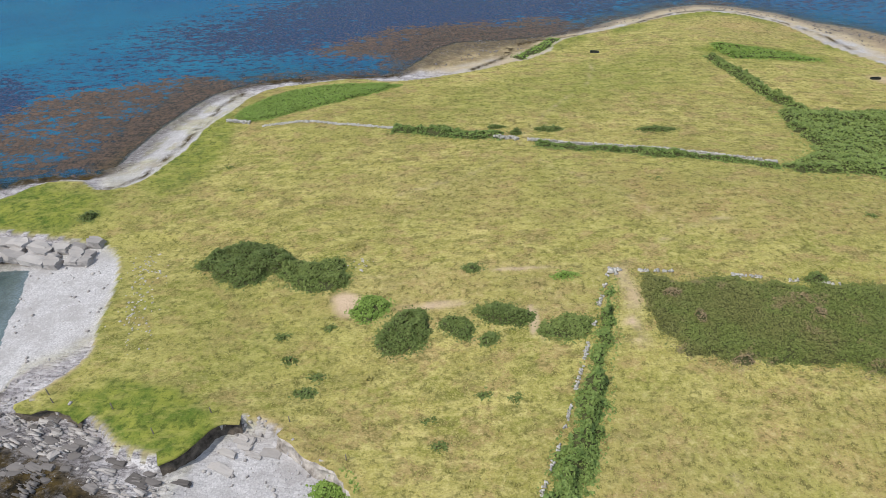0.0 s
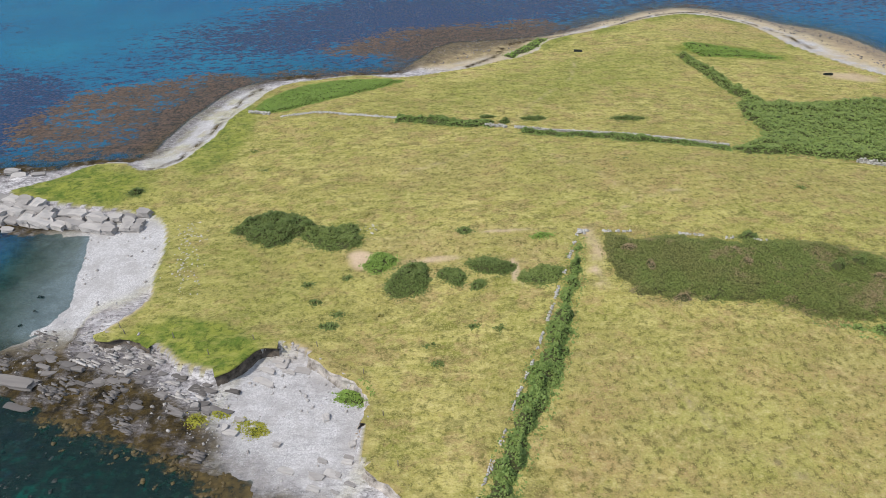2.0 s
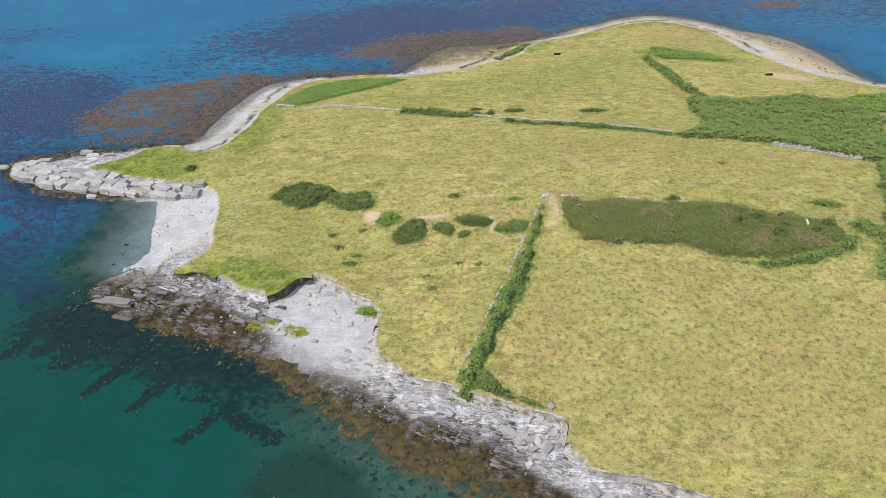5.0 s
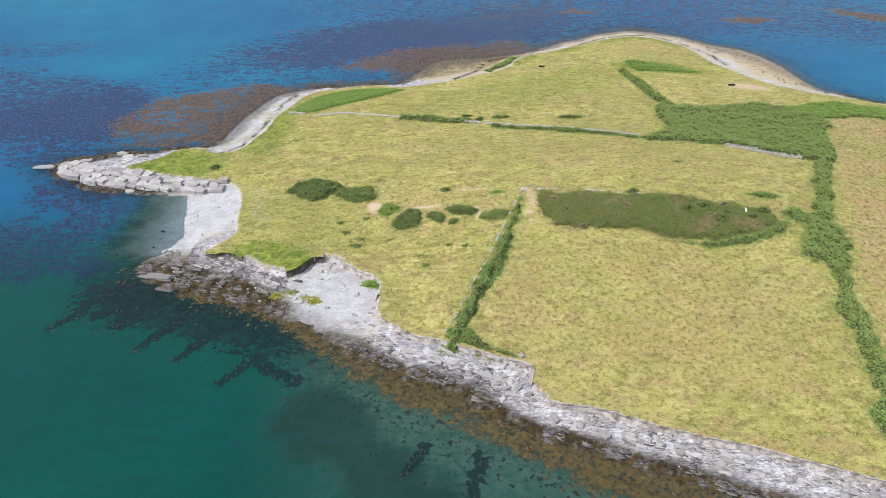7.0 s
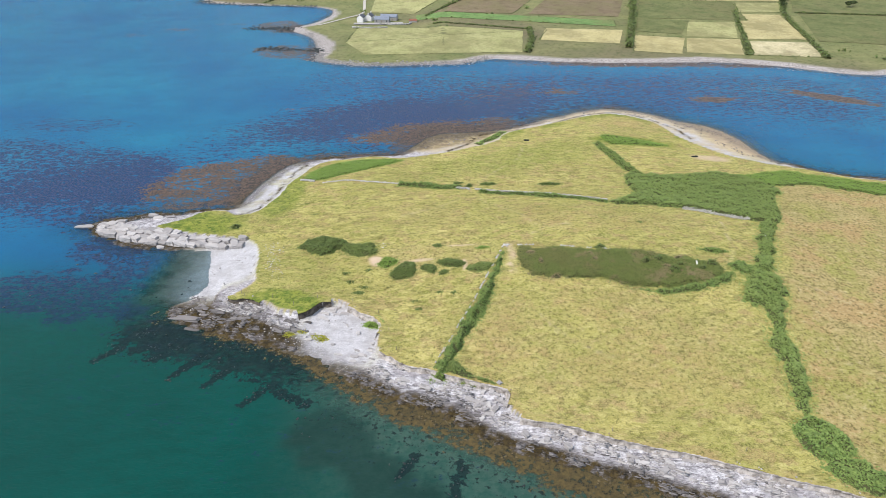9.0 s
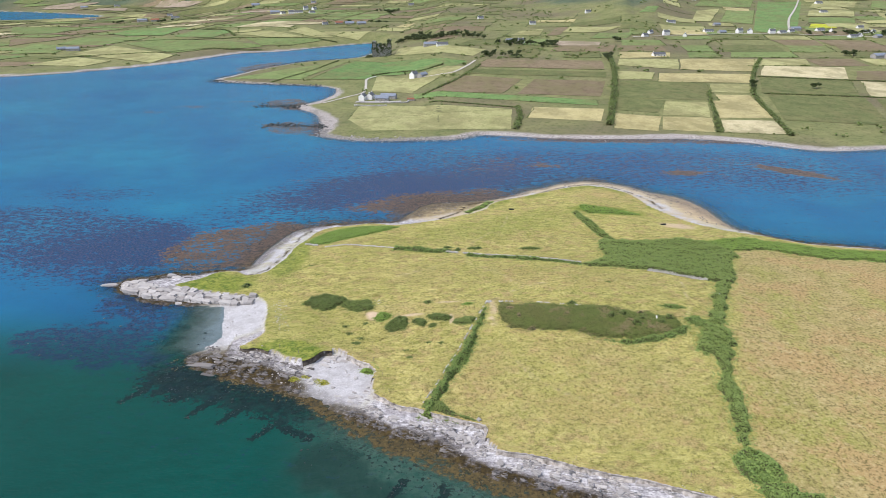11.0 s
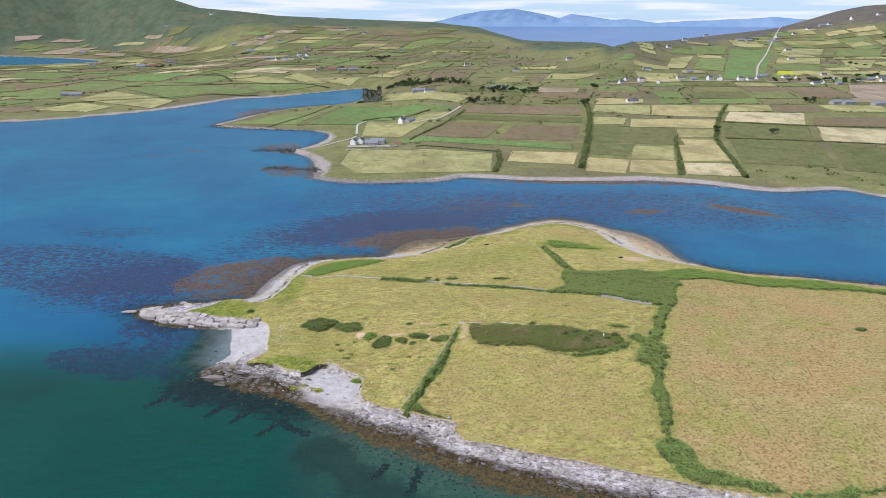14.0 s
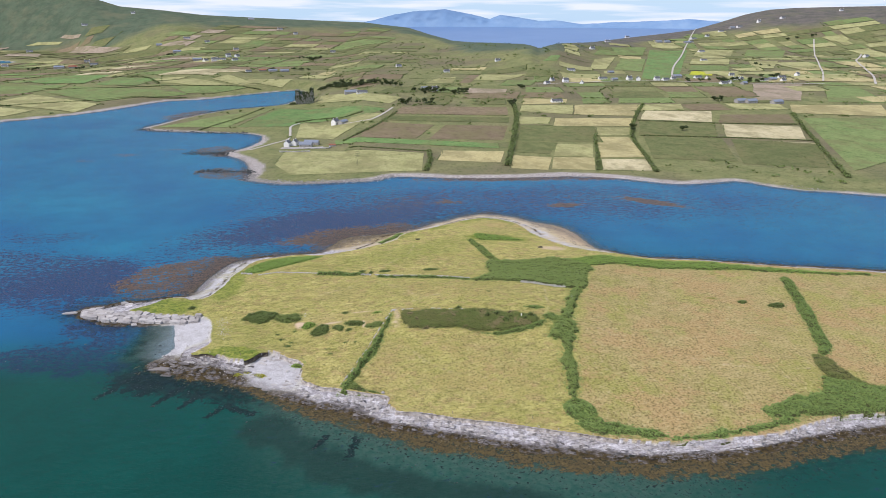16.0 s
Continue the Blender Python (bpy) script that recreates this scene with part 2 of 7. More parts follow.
def make_water():
    """Sea: clear over the shallows, teal and blue over depth, with dark weed beds and floating kelp."""
    m, nt, bsdf = material("sea_water")
    nt.nodes.remove(bsdf)
    out = nt.nodes["Material Output"]
    deep = attribute(nt, "deep")
    blue = attribute(nt, "blue")
    wide = noise_tex(nt, coords(nt), 0.009, 4, 0.55)
    mid = noise_tex(nt, coords(nt, (0.8, 1.2, 1), -15), 0.050, 5, 0.65)
    slant = noise_tex(nt, coords(nt, (0.6, 1.5, 1), -38), 0.22, 5, 0.70)
    fine = noise_tex(nt, coords(nt, (0.9, 1.15, 1), -12), 0.34, 5, 0.72)
    speck = noise_tex(nt, coords(nt), 1.0, 3, 0.6)
    body = mix(nt, ramp(nt, wide, (0.35, 0.0), (0.68, 1.0)), (0.002, 0.047, 0.037), (0.002, 0.076, 0.059))
    body = mix(nt, ramp(nt, slant, (0.36, 0.5), (0.56, 0.0)), body, (0.003, 0.046, 0.034))
    open_sea = mix(nt, ramp(nt, wide, (0.35, 0.0), (0.65, 1.0)), (0.007, 0.106, 0.232), (0.011, 0.158, 0.268))
    open_sea = mix(nt, ramp(nt, mid, (0.40, 0.32), (0.58, 0.0)), open_sea, (0.006, 0.085, 0.200))
    body = mix(nt, ramp(nt, blue, (0.0, 0.0), (0.5, 1.0)), body, mix(nt, ramp(nt, wide, (0.35, 0.0), (0.65, 1.0)), (0.003, 0.070, 0.095), (0.004, 0.098, 0.118)))
    body = mix(nt, ramp(nt, blue, (0.5, 0.0), (1.0, 1.0)), body, open_sea)
    # pale sand and stones seen through the shallows, and soft dark meadows on the bed
    sand = mix(nt, ramp(nt, fine, (0.36, 0.0), (0.62, 1.0)), (0.034, 0.088, 0.066), (0.095, 0.155, 0.116))
    body = mix(nt, attribute(nt, "shoal"), body, sand)
    body = mix(nt, calc(nt, "MULTIPLY", attribute(nt, "murk"), ramp(nt, mid, (0.30, 1.0), (0.75, 0.65))), body, mix(nt, fine, (0.008, 0.030, 0.024), (0.016, 0.046, 0.036)))
    navy = mix(nt, ramp(nt, fine, (0.36, 0.0), (0.62, 1.0)), (0.003, 0.016, 0.034), (0.012, 0.040, 0.070))
    plum = mix(nt, ramp(nt, speck, (0.44, 0.0), (0.60, 1.0)), (0.006, 0.036, 0.098), (0.058, 0.056, 0.108))
    dark = mix(nt, blue, navy, plum)
    patch = calc(nt, "ADD", calc(nt, "ADD", calc(nt, "MULTIPLY", mid, 0.22), calc(nt, "MULTIPLY", slant, 0.22)), calc(nt, "ADD", calc(nt, "MULTIPLY", fine, 0.34), calc(nt, "MULTIPLY", speck, 0.22)))
    tufts = calc(nt, "ADD", calc(nt, "MULTIPLY", slant, 0.35), calc(nt, "ADD", calc(nt, "MULTIPLY", fine, 0.40), calc(nt, "MULTIPLY", noise_tex(nt, coords(nt, (0.8, 1.2, 1), -30), 0.62, 4, 0.7), 0.25)))
    level = calc(nt, "ADD", tufts, calc(nt, "MULTIPLY", calc(nt, "SUBTRACT", attribute(nt, "weedbed"), 0.5), 0.24))
    dark_f = ramp(nt, level, (0.475, 0.0), (0.515, 0.30), (0.55, 0.93))
    body = mix(nt, dark_f, body, dark)
    clumps = calc(nt, "ADD", calc(nt, "MULTIPLY", fine, 0.40), calc(nt, "MULTIPLY", noise_tex(nt, coords(nt), 0.75, 4, 0.6), 0.60))
    clevel = calc(nt, "ADD", clumps, calc(nt, "MULTIPLY", calc(nt, "SUBTRACT", attribute(nt, "clump"), 0.5), 0.22))
    clump_f = ramp(nt, clevel, (0.53, 0.0), (0.59, 0.88))
    body = mix(nt, clump_f, body, mix(nt, speck, (0.002, 0.012, 0.014), (0.014, 0.030, 0.028)))
    tan = mix(nt, blue, (0.140, 0.100, 0.038), (0.155, 0.098, 0.064))
    kelp = mix(nt, ramp(nt, calc(nt, "ADD", calc(nt, "MULTIPLY", fine, 0.5), calc(nt, "MULTIPLY", speck, 0.5)), (0.38, 0.0), (0.60, 1.0)), (0.030, 0.026, 0.016), tan)
    klevel = calc(nt, "ADD", patch, calc(nt, "MULTIPLY", calc(nt, "SUBTRACT", attribute(nt, "kelp"), 0.5), 0.20))
    kelp_f = ramp(nt, klevel, (0.525, 0.0), (0.585, 0.95))
    body = mix(nt, kelp_f, body, kelp)
    diffuse = node(nt, "BsdfDiffuse", Color=body)
    clear = node(nt, "BsdfTransparent", Color=(0.62, 0.71, 0.74, 1))
    opaque = calc(nt, "MAXIMUM", ramp(nt, deep, (0.0, 0.10), (1.0, 1.0)), calc(nt, "MULTIPLY", calc(nt, "MAXIMUM", calc(nt, "MAXIMUM", kelp_f, clump_f), calc(nt, "MULTIPLY", dark_f, 0.6)), ramp(nt, deep, (0.02, 0.0), (0.15, 0.9))))
    body_s = node(nt, "MixShader", Fac=opaque)
    nt.links.new(clear.outputs[0], body_s.inputs[1])
    nt.links.new(diffuse.outputs[0], body_s.inputs[2])
    wave = calc(nt, "ADD", noise_tex(nt, coords(nt, (1, 2.2, 1), -15), 0.7, 5, 0.65), calc(nt, "MULTIPLY", noise_tex(nt, coords(nt, (1, 1.6, 1), 25), 0.16, 3), 1.5))
    b = node(nt, "Bump", Height=wave, Strength=0.6, Distance=0.4)
    gloss = node(nt, "BsdfGlossy", Color=(0.92, 0.95, 1.0, 1), Roughness=0.10, Normal=b.outputs["Normal"])
    fres = node(nt, "Fresnel", IOR=1.33, Normal=b.outputs["Normal"])
    top = node(nt, "MixShader", Fac=calc(nt, "MULTIPLY", fres.outputs[0], 0.44))
    nt.links.new(body_s.outputs[0], top.inputs[1])
    nt.links.new(gloss.outputs[0], top.inputs[2])
    nt.links.new(top.outputs[0], out.inputs["Surface"])
    return m


def make_foliage(name, dark, light, dead=None, calm=0.5):
    """Leaves: each spray its own shade over soft patches of tone; dead: bare grey-brown stems in clumps."""
    m, nt, bsdf = material(name)
    isle = nt.nodes.new("ShaderNodeNewGeometry").outputs["Random Per Island"]
    patch = noise_tex(nt, coords(nt), 0.28, 4, 0.6)
    lump = noise_tex(nt, coords(nt), 0.9, 3, 0.6)
    tone = calc(nt, "ADD", calc(nt, "MULTIPLY", isle, 0.28), calc(nt, "MULTIPLY", ramp(nt, lump, (0.32, 0.0), (0.68, 1.0)), calm))
    col = mix(nt, tone, dark, light)
    col = mix(nt, ramp(nt, patch, (0.40, 0.0), (0.62, 0.55)), col, tuple(0.72 * v for v in light))
    if dead:
        wide = noise_tex(nt, coords(nt, (0.8, 1.0, 1)), 0.055, 5, 0.65)
        col = mix(nt, ramp(nt, wide, (0.47, 0.0), (0.56, 0.50)), col, (0.180, 0.165, 0.060))
        col = mix(nt, calc(nt, "MULTIPLY", ramp(nt, noise_tex(nt, coords(nt), 0.13, 5, 0.75), (0.55, 0.0), (0.61, 0.9)), ramp(nt, isle, (0.45, 1.0), (0.75, 0.15))), col, dead)
    join_color(nt, bsdf, col, 0.6, 0.3)
    return m


def make_stone(name, a, b, scale=2.0):
    """Loose stone: each piece its own shade, with lichen blotches."""
    m, nt, bsdf = material(name)
    isle = nt.nodes.new("ShaderNodeNewGeometry").outputs["Random Per Island"]
    info = nt.nodes.new("ShaderNodeObjectInfo").outputs["Random"]
    shade = calc(nt, "FRACT", calc(nt, "ADD", isle, info))
    n1 = noise_tex(nt, coords(nt), scale, 5, 0.7)
    col = mix(nt, calc(nt, "ADD", calc(nt, "MULTIPLY", shade, 0.6), calc(nt, "MULTIPLY", n1, 0.4)), a, b)
    col = mix(nt, ramp(nt, noise_tex(nt, coords(nt), scale * 0.7, 5, 0.75), (0.55, 0.0), (0.68, 0.6)), col, tuple(0.55 * v for v in a))
    join_color(nt, bsdf, col, 0.92, 0.2)
    bump(nt, bsdf, noise_tex(nt, coords(nt), scale * 4, 4), 0.8, 0.08)
    return m


def make_plain(name, a, b, scale=2.0, rough=0.85, spec=0.3, relief=0.3, dist=0.05):
    m, nt, bsdf = material(name)
    n1 = noise_tex(nt, coords(nt), scale, 5, 0.65)
    col = mix(nt, ramp(nt, n1, (0.3, 0.0), (0.7, 1.0)), a, b)
    join_color(nt, bsdf, col, rough, spec)
    bump(nt, bsdf, noise_tex(nt, coords(nt), scale * 4, 4), relief, dist)
    return m


def make_field(name, a, b, rows=0.0, turn=0.0):
    """A field: two tones in patches and, where it is mown or tilled, faint curved swaths."""
    m, nt, bsdf = material(name)
    # lifts both tones, blue most: distance haze painted into the field colours
    a, b = (tuple(v * k for v, k in zip(tone, (1.24, 1.27, 1.38))) for tone in (a, b))
    n1 = noise_tex(nt, coords(nt), 0.05, 6, 0.7)
    n2 = noise_tex(nt, coords(nt), 0.5, 5, 0.7)
    col = mix(nt, ramp(nt, n1, (0.32, 0.0), (0.68, 1.0)), a, b)
    info = nt.nodes.new("ShaderNodeObjectInfo").outputs["Random"]
    info = calc(nt, "FRACT", calc(nt, "ADD", info, nt.nodes.new("ShaderNodeNewGeometry").outputs["Random Per Island"]))
    col = mix(nt, ramp(nt, info, (0.0, 0.34), (1.0, 0.0)), col, tuple(0.6 * v for v in a))
    col = mix(nt, ramp(nt, n2, (0.32, 0.55), (0.5, 0.0)), col, tuple(0.45 * v for v in a))
    n3 = noise_tex(nt, coords(nt, (1, 0.7, 1), 20), 0.018, 5, 0.7)
    col = mix(nt, ramp(nt, n3, (0.47, 0.0), (0.58, 0.55)), col, (0.172, 0.160, 0.072))
    n4 = noise_tex(nt, coords(nt, (1, 0.8, 1), 35), 0.11, 5, 0.75)
    col = mix(nt, ramp(nt, n4, (0.38, 0.5), (0.48, 0.0)), col, tuple(0.55 * v for v in a))
    if rows:
        w = node(nt, "TexWave", Vector=coords(nt, (1, 1, 1), turn), Scale=rows, Distortion=3.0, Detail=2.0)
        w.inputs["Detail Scale"].default_value = 0.06
        col = mix(nt, calc(nt, "MULTIPLY", w.outputs["Fac"], 0.45), col, tuple(0.55 * v for v in a))
    join_color(nt, bsdf, col, 0.95, 0.1)
    bump(nt, bsdf, n2, 0.4, 0.5)
    return m


M_GROUND, M_LAND, M_WATER = make_ground(), make_land(), make_water()
M_BRAMBLE = make_foliage("bramble_leaves", (0.112, 0.152, 0.036), (0.200, 0.240, 0.060), (0.270, 0.205, 0.110), 0.45)
M_HEDGE = make_foliage("hedge_leaves", (0.068, 0.132, 0.031), (0.255, 0.345, 0.088), None, 0.65)
M_SCRUB = make_foliage("scrub_leaves", (0.120, 0.190, 0.044), (0.270, 0.345, 0.094), None, 0.6)
M_BRACKEN = make_foliage("bracken_fronds", (0.150, 0.250, 0.042), (0.255, 0.370, 0.078), None, 0.4)
M_BUSH = make_foliage("gorse_leaves", (0.082, 0.126, 0.030), (0.185, 0.240, 0.064), None, 0.5)
M_SHRUB = make_foliage("shrub_leaves", (0.105, 0.155, 0.036), (0.215, 0.270, 0.072), None, 0.5)
M_WOOD_LEAF = make_foliage("tree_leaves", (0.030, 0.050, 0.016), (0.095, 0.125, 0.040))
M_TUFT = make_foliage("tussock_grass", (0.30, 0.285, 0.075), (0.43, 0.385, 0.130))
# core under the leaves, coloured dark to stand for shade between sprays
M_SCRUB_SHADE = make_plain("scrub_shade", (0.045, 0.052, 0.018), (0.085, 0.090, 0.034), 1.2)
M_ROCK = make_stone("pale_rock", (0.24, 0.225, 0.215), (0.56, 0.53, 0.505), 0.9)
M_SHORE = make_stone("shore_rock", (0.12, 0.112, 0.105), (0.42, 0.40, 0.38), 0.4)
M_SLAB = make_stone("grey_slab", (0.085, 0.078, 0.074), (0.275, 0.255, 0.242), 0.7)
M_STONE = make_stone("wall_stone", (0.27, 0.26, 0.235), (0.66, 0.64, 0.60), 1.6)
M_SHINGLE = make_stone("beach_cobble", (0.36, 0.355, 0.36), (0.64, 0.63, 0.635), 2.0)
M_WHITE = make_plain("white_render", (0.72, 0.71, 0.68), (0.83, 0.82, 0.80), 0.5)
M_GREYWALL = make_plain("grey_stone_wall", (0.26, 0.25, 0.235), (0.40, 0.385, 0.36), 1.0)
M_SLATE = make_plain("slate_roof", (0.070, 0.074, 0.082), (0.135, 0.140, 0.150), 0.8, 0.6, 0.4)
M_TIN = make_plain("blue_grey_sheet_roof", (0.16, 0.19, 0.24), (0.25, 0.28, 0.33), 0.5, 0.5, 0.4)
M_RUST = make_plain("rust_red_roof", (0.20, 0.075, 0.045), (0.33, 0.14, 0.09), 0.5)
M_GLASS = make_plain("dark_window_glass", (0.015, 0.018, 0.022), (0.035, 0.04, 0.05), 0.5, 0.1, 0.5, 0.0)
M_POST = make_plain("weathered_wood", (0.16, 0.135, 0.105), (0.31, 0.27, 0.22), 6.0)
M_TRACK = make_plain("pale_gravel_track", (0.36, 0.33, 0.28), (0.56, 0.53, 0.47), 0.3)
M_SOIL = make_plain("bare_soil", (0.23, 0.17, 0.115), (0.38, 0.30, 0.215), 0.4)
F_HAY = make_field("cut_hay", (0.40, 0.34, 0.145), (0.52, 0.45, 0.22), 0.10, 80)
F_STRAW = make_field("bleached_hay", (0.42, 0.360, 0.190), (0.52, 0.455, 0.265))
F_PALE = make_field("pale_pasture", (0.275, 0.275, 0.105), (0.385, 0.355, 0.160))
F_GREEN = make_field("green_pasture", (0.125, 0.175, 0.055), (0.205, 0.245, 0.085))
F_VIVID = make_field("rich_green_ley", (0.105, 0.185, 0.055), (0.170, 0.245, 0.078))
F_DARK = make_field("dark_rushy_pasture", (0.098, 0.116, 0.040), (0.172, 0.174, 0.066))
F_BROWN = make_field("brown_moor_grass", (0.160, 0.120, 0.068), (0.225, 0.175, 0.100))
F_PLOUGH = make_field("tilled_field", (0.30, 0.235, 0.155), (0.42, 0.34, 0.24), 0.12, 75)
F_YELLOW = make_field("yellow_flowering_field", (0.36, 0.38, 0.03), (0.50, 0.50, 0.05))


# ---- plan of the island and the shores ----
def smooth(x):
    x = np.clip(x, 0.0, 1.0)
    return x * x * (3 - 2 * x)


def lattice(ix, iy, seed):
    v = (ix.astype(np.int64) * 374761393 + iy.astype(np.int64) * 668265263 + seed * 974711) & 0x7FFFFFFF
    v = ((v ^ (v >> 13)) * 1274126177) & 0x7FFFFFFF
    return ((v ^ (v >> 16)) & 0xFFFF) / 65535.0


def rough(x, y, size, seed=1, octaves=4, gain=0.55):
    """Value noise, 0 to 1, of that size in metres."""
    x, y = np.asarray(x, float) / size, np.asarray(y, float) / size
    total, weight, amp = 0.0, 0.0, 1.0
    for k in range(octaves):
        ix, iy = np.floor(x), np.floor(y)
        fx, fy = smooth(x - ix), smooth(y - iy)
        a, b = lattice(ix, iy, seed + k), lattice(ix + 1, iy, seed + k)
        c, d = lattice(ix, iy + 1, seed + k), lattice(ix + 1, iy + 1, seed + k)
        total = total + amp * ((a * (1 - fx) + b * fx) * (1 - fy) + (c * (1 - fx) + d * fx) * fy)
        weight += amp
        amp *= gain
        x, y = x * 2.03 + 7.1, y * 2.03 + 3.7
    return total / weight


def curve(points, step=2.0, closed=True, wobble=0.0, seed=5):
    """A smooth line through the given plan points, resampled, with a natural wobble."""
    p = np.array(points, float)
    n = len(p)
    out = []
    for i in range(n if closed else n - 1):
        if closed:
            a, b, c, d = p[i - 1], p[i], p[(i + 1) % n], p[(i + 2) % n]
        else:
            a, b, c, d = p[max(i - 1, 0)], p[i], p[i + 1], p[min(i + 2, n - 1)]
        k = max(2, int(np.linalg.norm(c - b) / step))
        s = (np.arange(k) / k)[:, None]
        out.append(0.5 * (2 * b + (c - a) * s + (2 * a - 5 * b + 4 * c - d) * s ** 2 + (3 * b - a - 3 * c + d) * s ** 3))
    if not closed:
        out.append(p[-1:])
    line = np.concatenate(out)
    if wobble:
        line[:, 0] += (rough(line[:, 0], line[:, 1], 7, seed, 3) - 0.5) * 2 * wobble
        line[:, 1] += (rough(line[:, 0], line[:, 1], 7, seed + 9, 3) - 0.5) * 2 * wobble
    return line


def distance(x, y, line, closed=True):
    """Distance to a line; for a closed one, positive inside."""
    x, y = np.asarray(x, float), np.asarray(y, float)
    shape = x.shape
    x, y = x.ravel(), y.ravel()
    best, inside = np.full(x.size, 1e9), np.zeros(x.size, bool)
    ends = zip(line, np.roll(line, -1, 0)) if closed else zip(line[:-1], line[1:])
    for (ax, ay), (bx, by) in ends:
        dx, dy = bx - ax, by - ay
        t = np.clip(((x - ax) * dx + (y - ay) * dy) / (dx * dx + dy * dy + 1e-12), 0, 1)
        best = np.minimum(best, (x - ax - t * dx) ** 2 + (y - ay - t * dy) ** 2)
        if closed and ay != by:
            cross = ((ay > y) != (by > y)) & (x < (bx - ax) * (y - ay) / (by - ay) + ax)
            inside ^= cross
    d = np.sqrt(best)
    return (np.where(inside, d, -d) if closed else d).reshape(shape)


GRASS_NORTH = [(-129, -28), (-120, -21.5), (-115, -15), (-106, -13), (-99, -17), (-92, -14), (-87, -1), (-85, 14), (-81.5, 24), (-76, 39),
               (-63, 45), (-49, 49), (-37, 47), (-19, 53), (3, 65), (14, 74), (21, 87), (48, 103), (73, 118), (90, 120), (107, 105),
               (114, 81), (127, 57), (142, 43), (158, 35.5), (179, 23), (208, 16.6), (257, 2), (314, -14)]
GRASS_EAST = [(380, -45), (390, -100), (330, -140), (260, -150), (197, -151.5), (177, -153), (165, -155.5), (151, -159.8), (132, -161.2), (119, -161.7), (103, -160.7), (90, -158.2)]
GRASS_SOUTH = [(76, -153), (64, -149), (51, -144.6), (37, -140.5), (31, -139), (18, -134), (8, -132), (5.5, -128), (5.5, -122), (-9.4, -116.5),
               (-16, -114), (-22.3, -112.4), (-26.8, -108.8), (-30.6, -106.1), (-32.2, -103.4), (-31.8, -98.7), (-30.8, -94.1), (-33.3, -90.5), (-37.1, -88.4), (-42.5, -84.2), (-48.6, -82.5), (-52.7, -83.5), (-54.6, -86.3), (-57.8, -89.1), (-61.3, -88.3), (-65.4, -86.7), (-68.2, -83.7), (-71.2, -81.9), (-75.7, -79.8), (-79.6, -80.3), (-82.6, -79.2),
               (-78, -71), (-79, -62), (-82, -49), (-88, -39.5),
               (-106, -35), (-121, -32.5)]
TIDE_SOUTH = [(-156, -26), (-138, -38.5), (-121, -42), (-103, -43), (-101, -47), (-97, -60), (-93, -74), (-99, -85.5), (-82, -94),
              (-66.6, -98.5), (-52, -104.5), (-42, -111), (-28, -119.5), (-12, -127.5), (0, -135), (19, -143), (50, -155), (60, -157.6),
              (72, -160), (83, -163.2), (97, -166.4), (110, -166.6), (126, -166.6), (139, -164.8), (152, -162.6), (176, -159.8), (194, -158), (260, -156), (335, -147), (398, -100), (386, -40)]
TIDE_NORTH = [(318, -9), (258, 6), (208, 21), (178, 27.5), (159, 40), (150, 51), (147, 76), (138, 99), (122, 110), (112, 121), (95, 132),
              (76, 131), (49, 115), (24, 96), (2, 89.5), (-20, 84.5), (-30, 68), (-39, 53.5), (-64, 50.5), (-82, 46), (-92, 37),
              (-97, 23), (-100, 7), (-103.5, -9.5), (-120, -13), (-135, -15.5), (-146, -19)]
GRASS_LINE = curve(GRASS_NORTH + GRASS_EAST + GRASS_SOUTH, 2.0, True, 0.55, 5)
TIDE_LINE = curve(TIDE_SOUTH + TIDE_NORTH, 2.5, True, 1.1, 31)


def blob(x, y, cx, cy, rx, ry, turn=0.0, soft=0.35):
    """1 inside an ellipse of the plan, 0 outside, with a soft uneven rim."""
    c, s = math.cos(radians(turn)), math.sin(radians(turn))
    u, v = ((x - cx) * c + (y - cy) * s) / rx, (-(x - cx) * s + (y - cy) * c) / ry
    d = np.sqrt(u * u + v * v) + (rough(x, y, min(rx, ry) * 0.7, 77, 4) - 0.5) * 0.6
    return smooth((1 + soft - d) / (2 * soft))


def lagoon(x, y):
    """1 over the clear sandy shallows off the western beach."""
    u = x + (rough(x, y, 9, 83, 3) - 0.5) * 9
    v = y + (rough(x, y, 9, 84, 3) - 0.5) * 6
    return smooth((u + 126) / 30) * smooth((v + 84) / 9) * smooth((-41 - v) / 4) * (x < -88)


def region(x, y, points, soft=6.0, ragged=8.0, seed=51):
    """1 inside a plan outline, 0 outside, with a soft ragged rim."""
    d = distance(x, y, curve(points, 5.0)) + (rough(x, y, ragged * 1.6, seed, 4) - 0.5) * 2 * ragged
    return smooth((d + soft) / (2 * soft))


NET_X, NET_Y = np.arange(-260, 460, 2.0), np.arange(-260, 200, 2.0)
net_x, net_y = np.meshgrid(NET_X, NET_Y)
SDG, SDT = distance(net_x, net_y, GRASS_LINE), distance(net_x, net_y, TIDE_LINE)
WRACK_W = curve([(-99, -16), (-92.6, -11.7), (-89.2, 1.7), (-87, 16.3), (-85, 31.5), (-81.8, 38.5)], 3.0, False)
WRACK_N = curve([(-13, 57), (-1.2, 69.4), (1.5, 80), (11, 87), (32, 94), (43, 98.5), (59, 112), (74, 121), (93, 123), (109, 107), (117, 92), (120, 77)], 4.0, False)

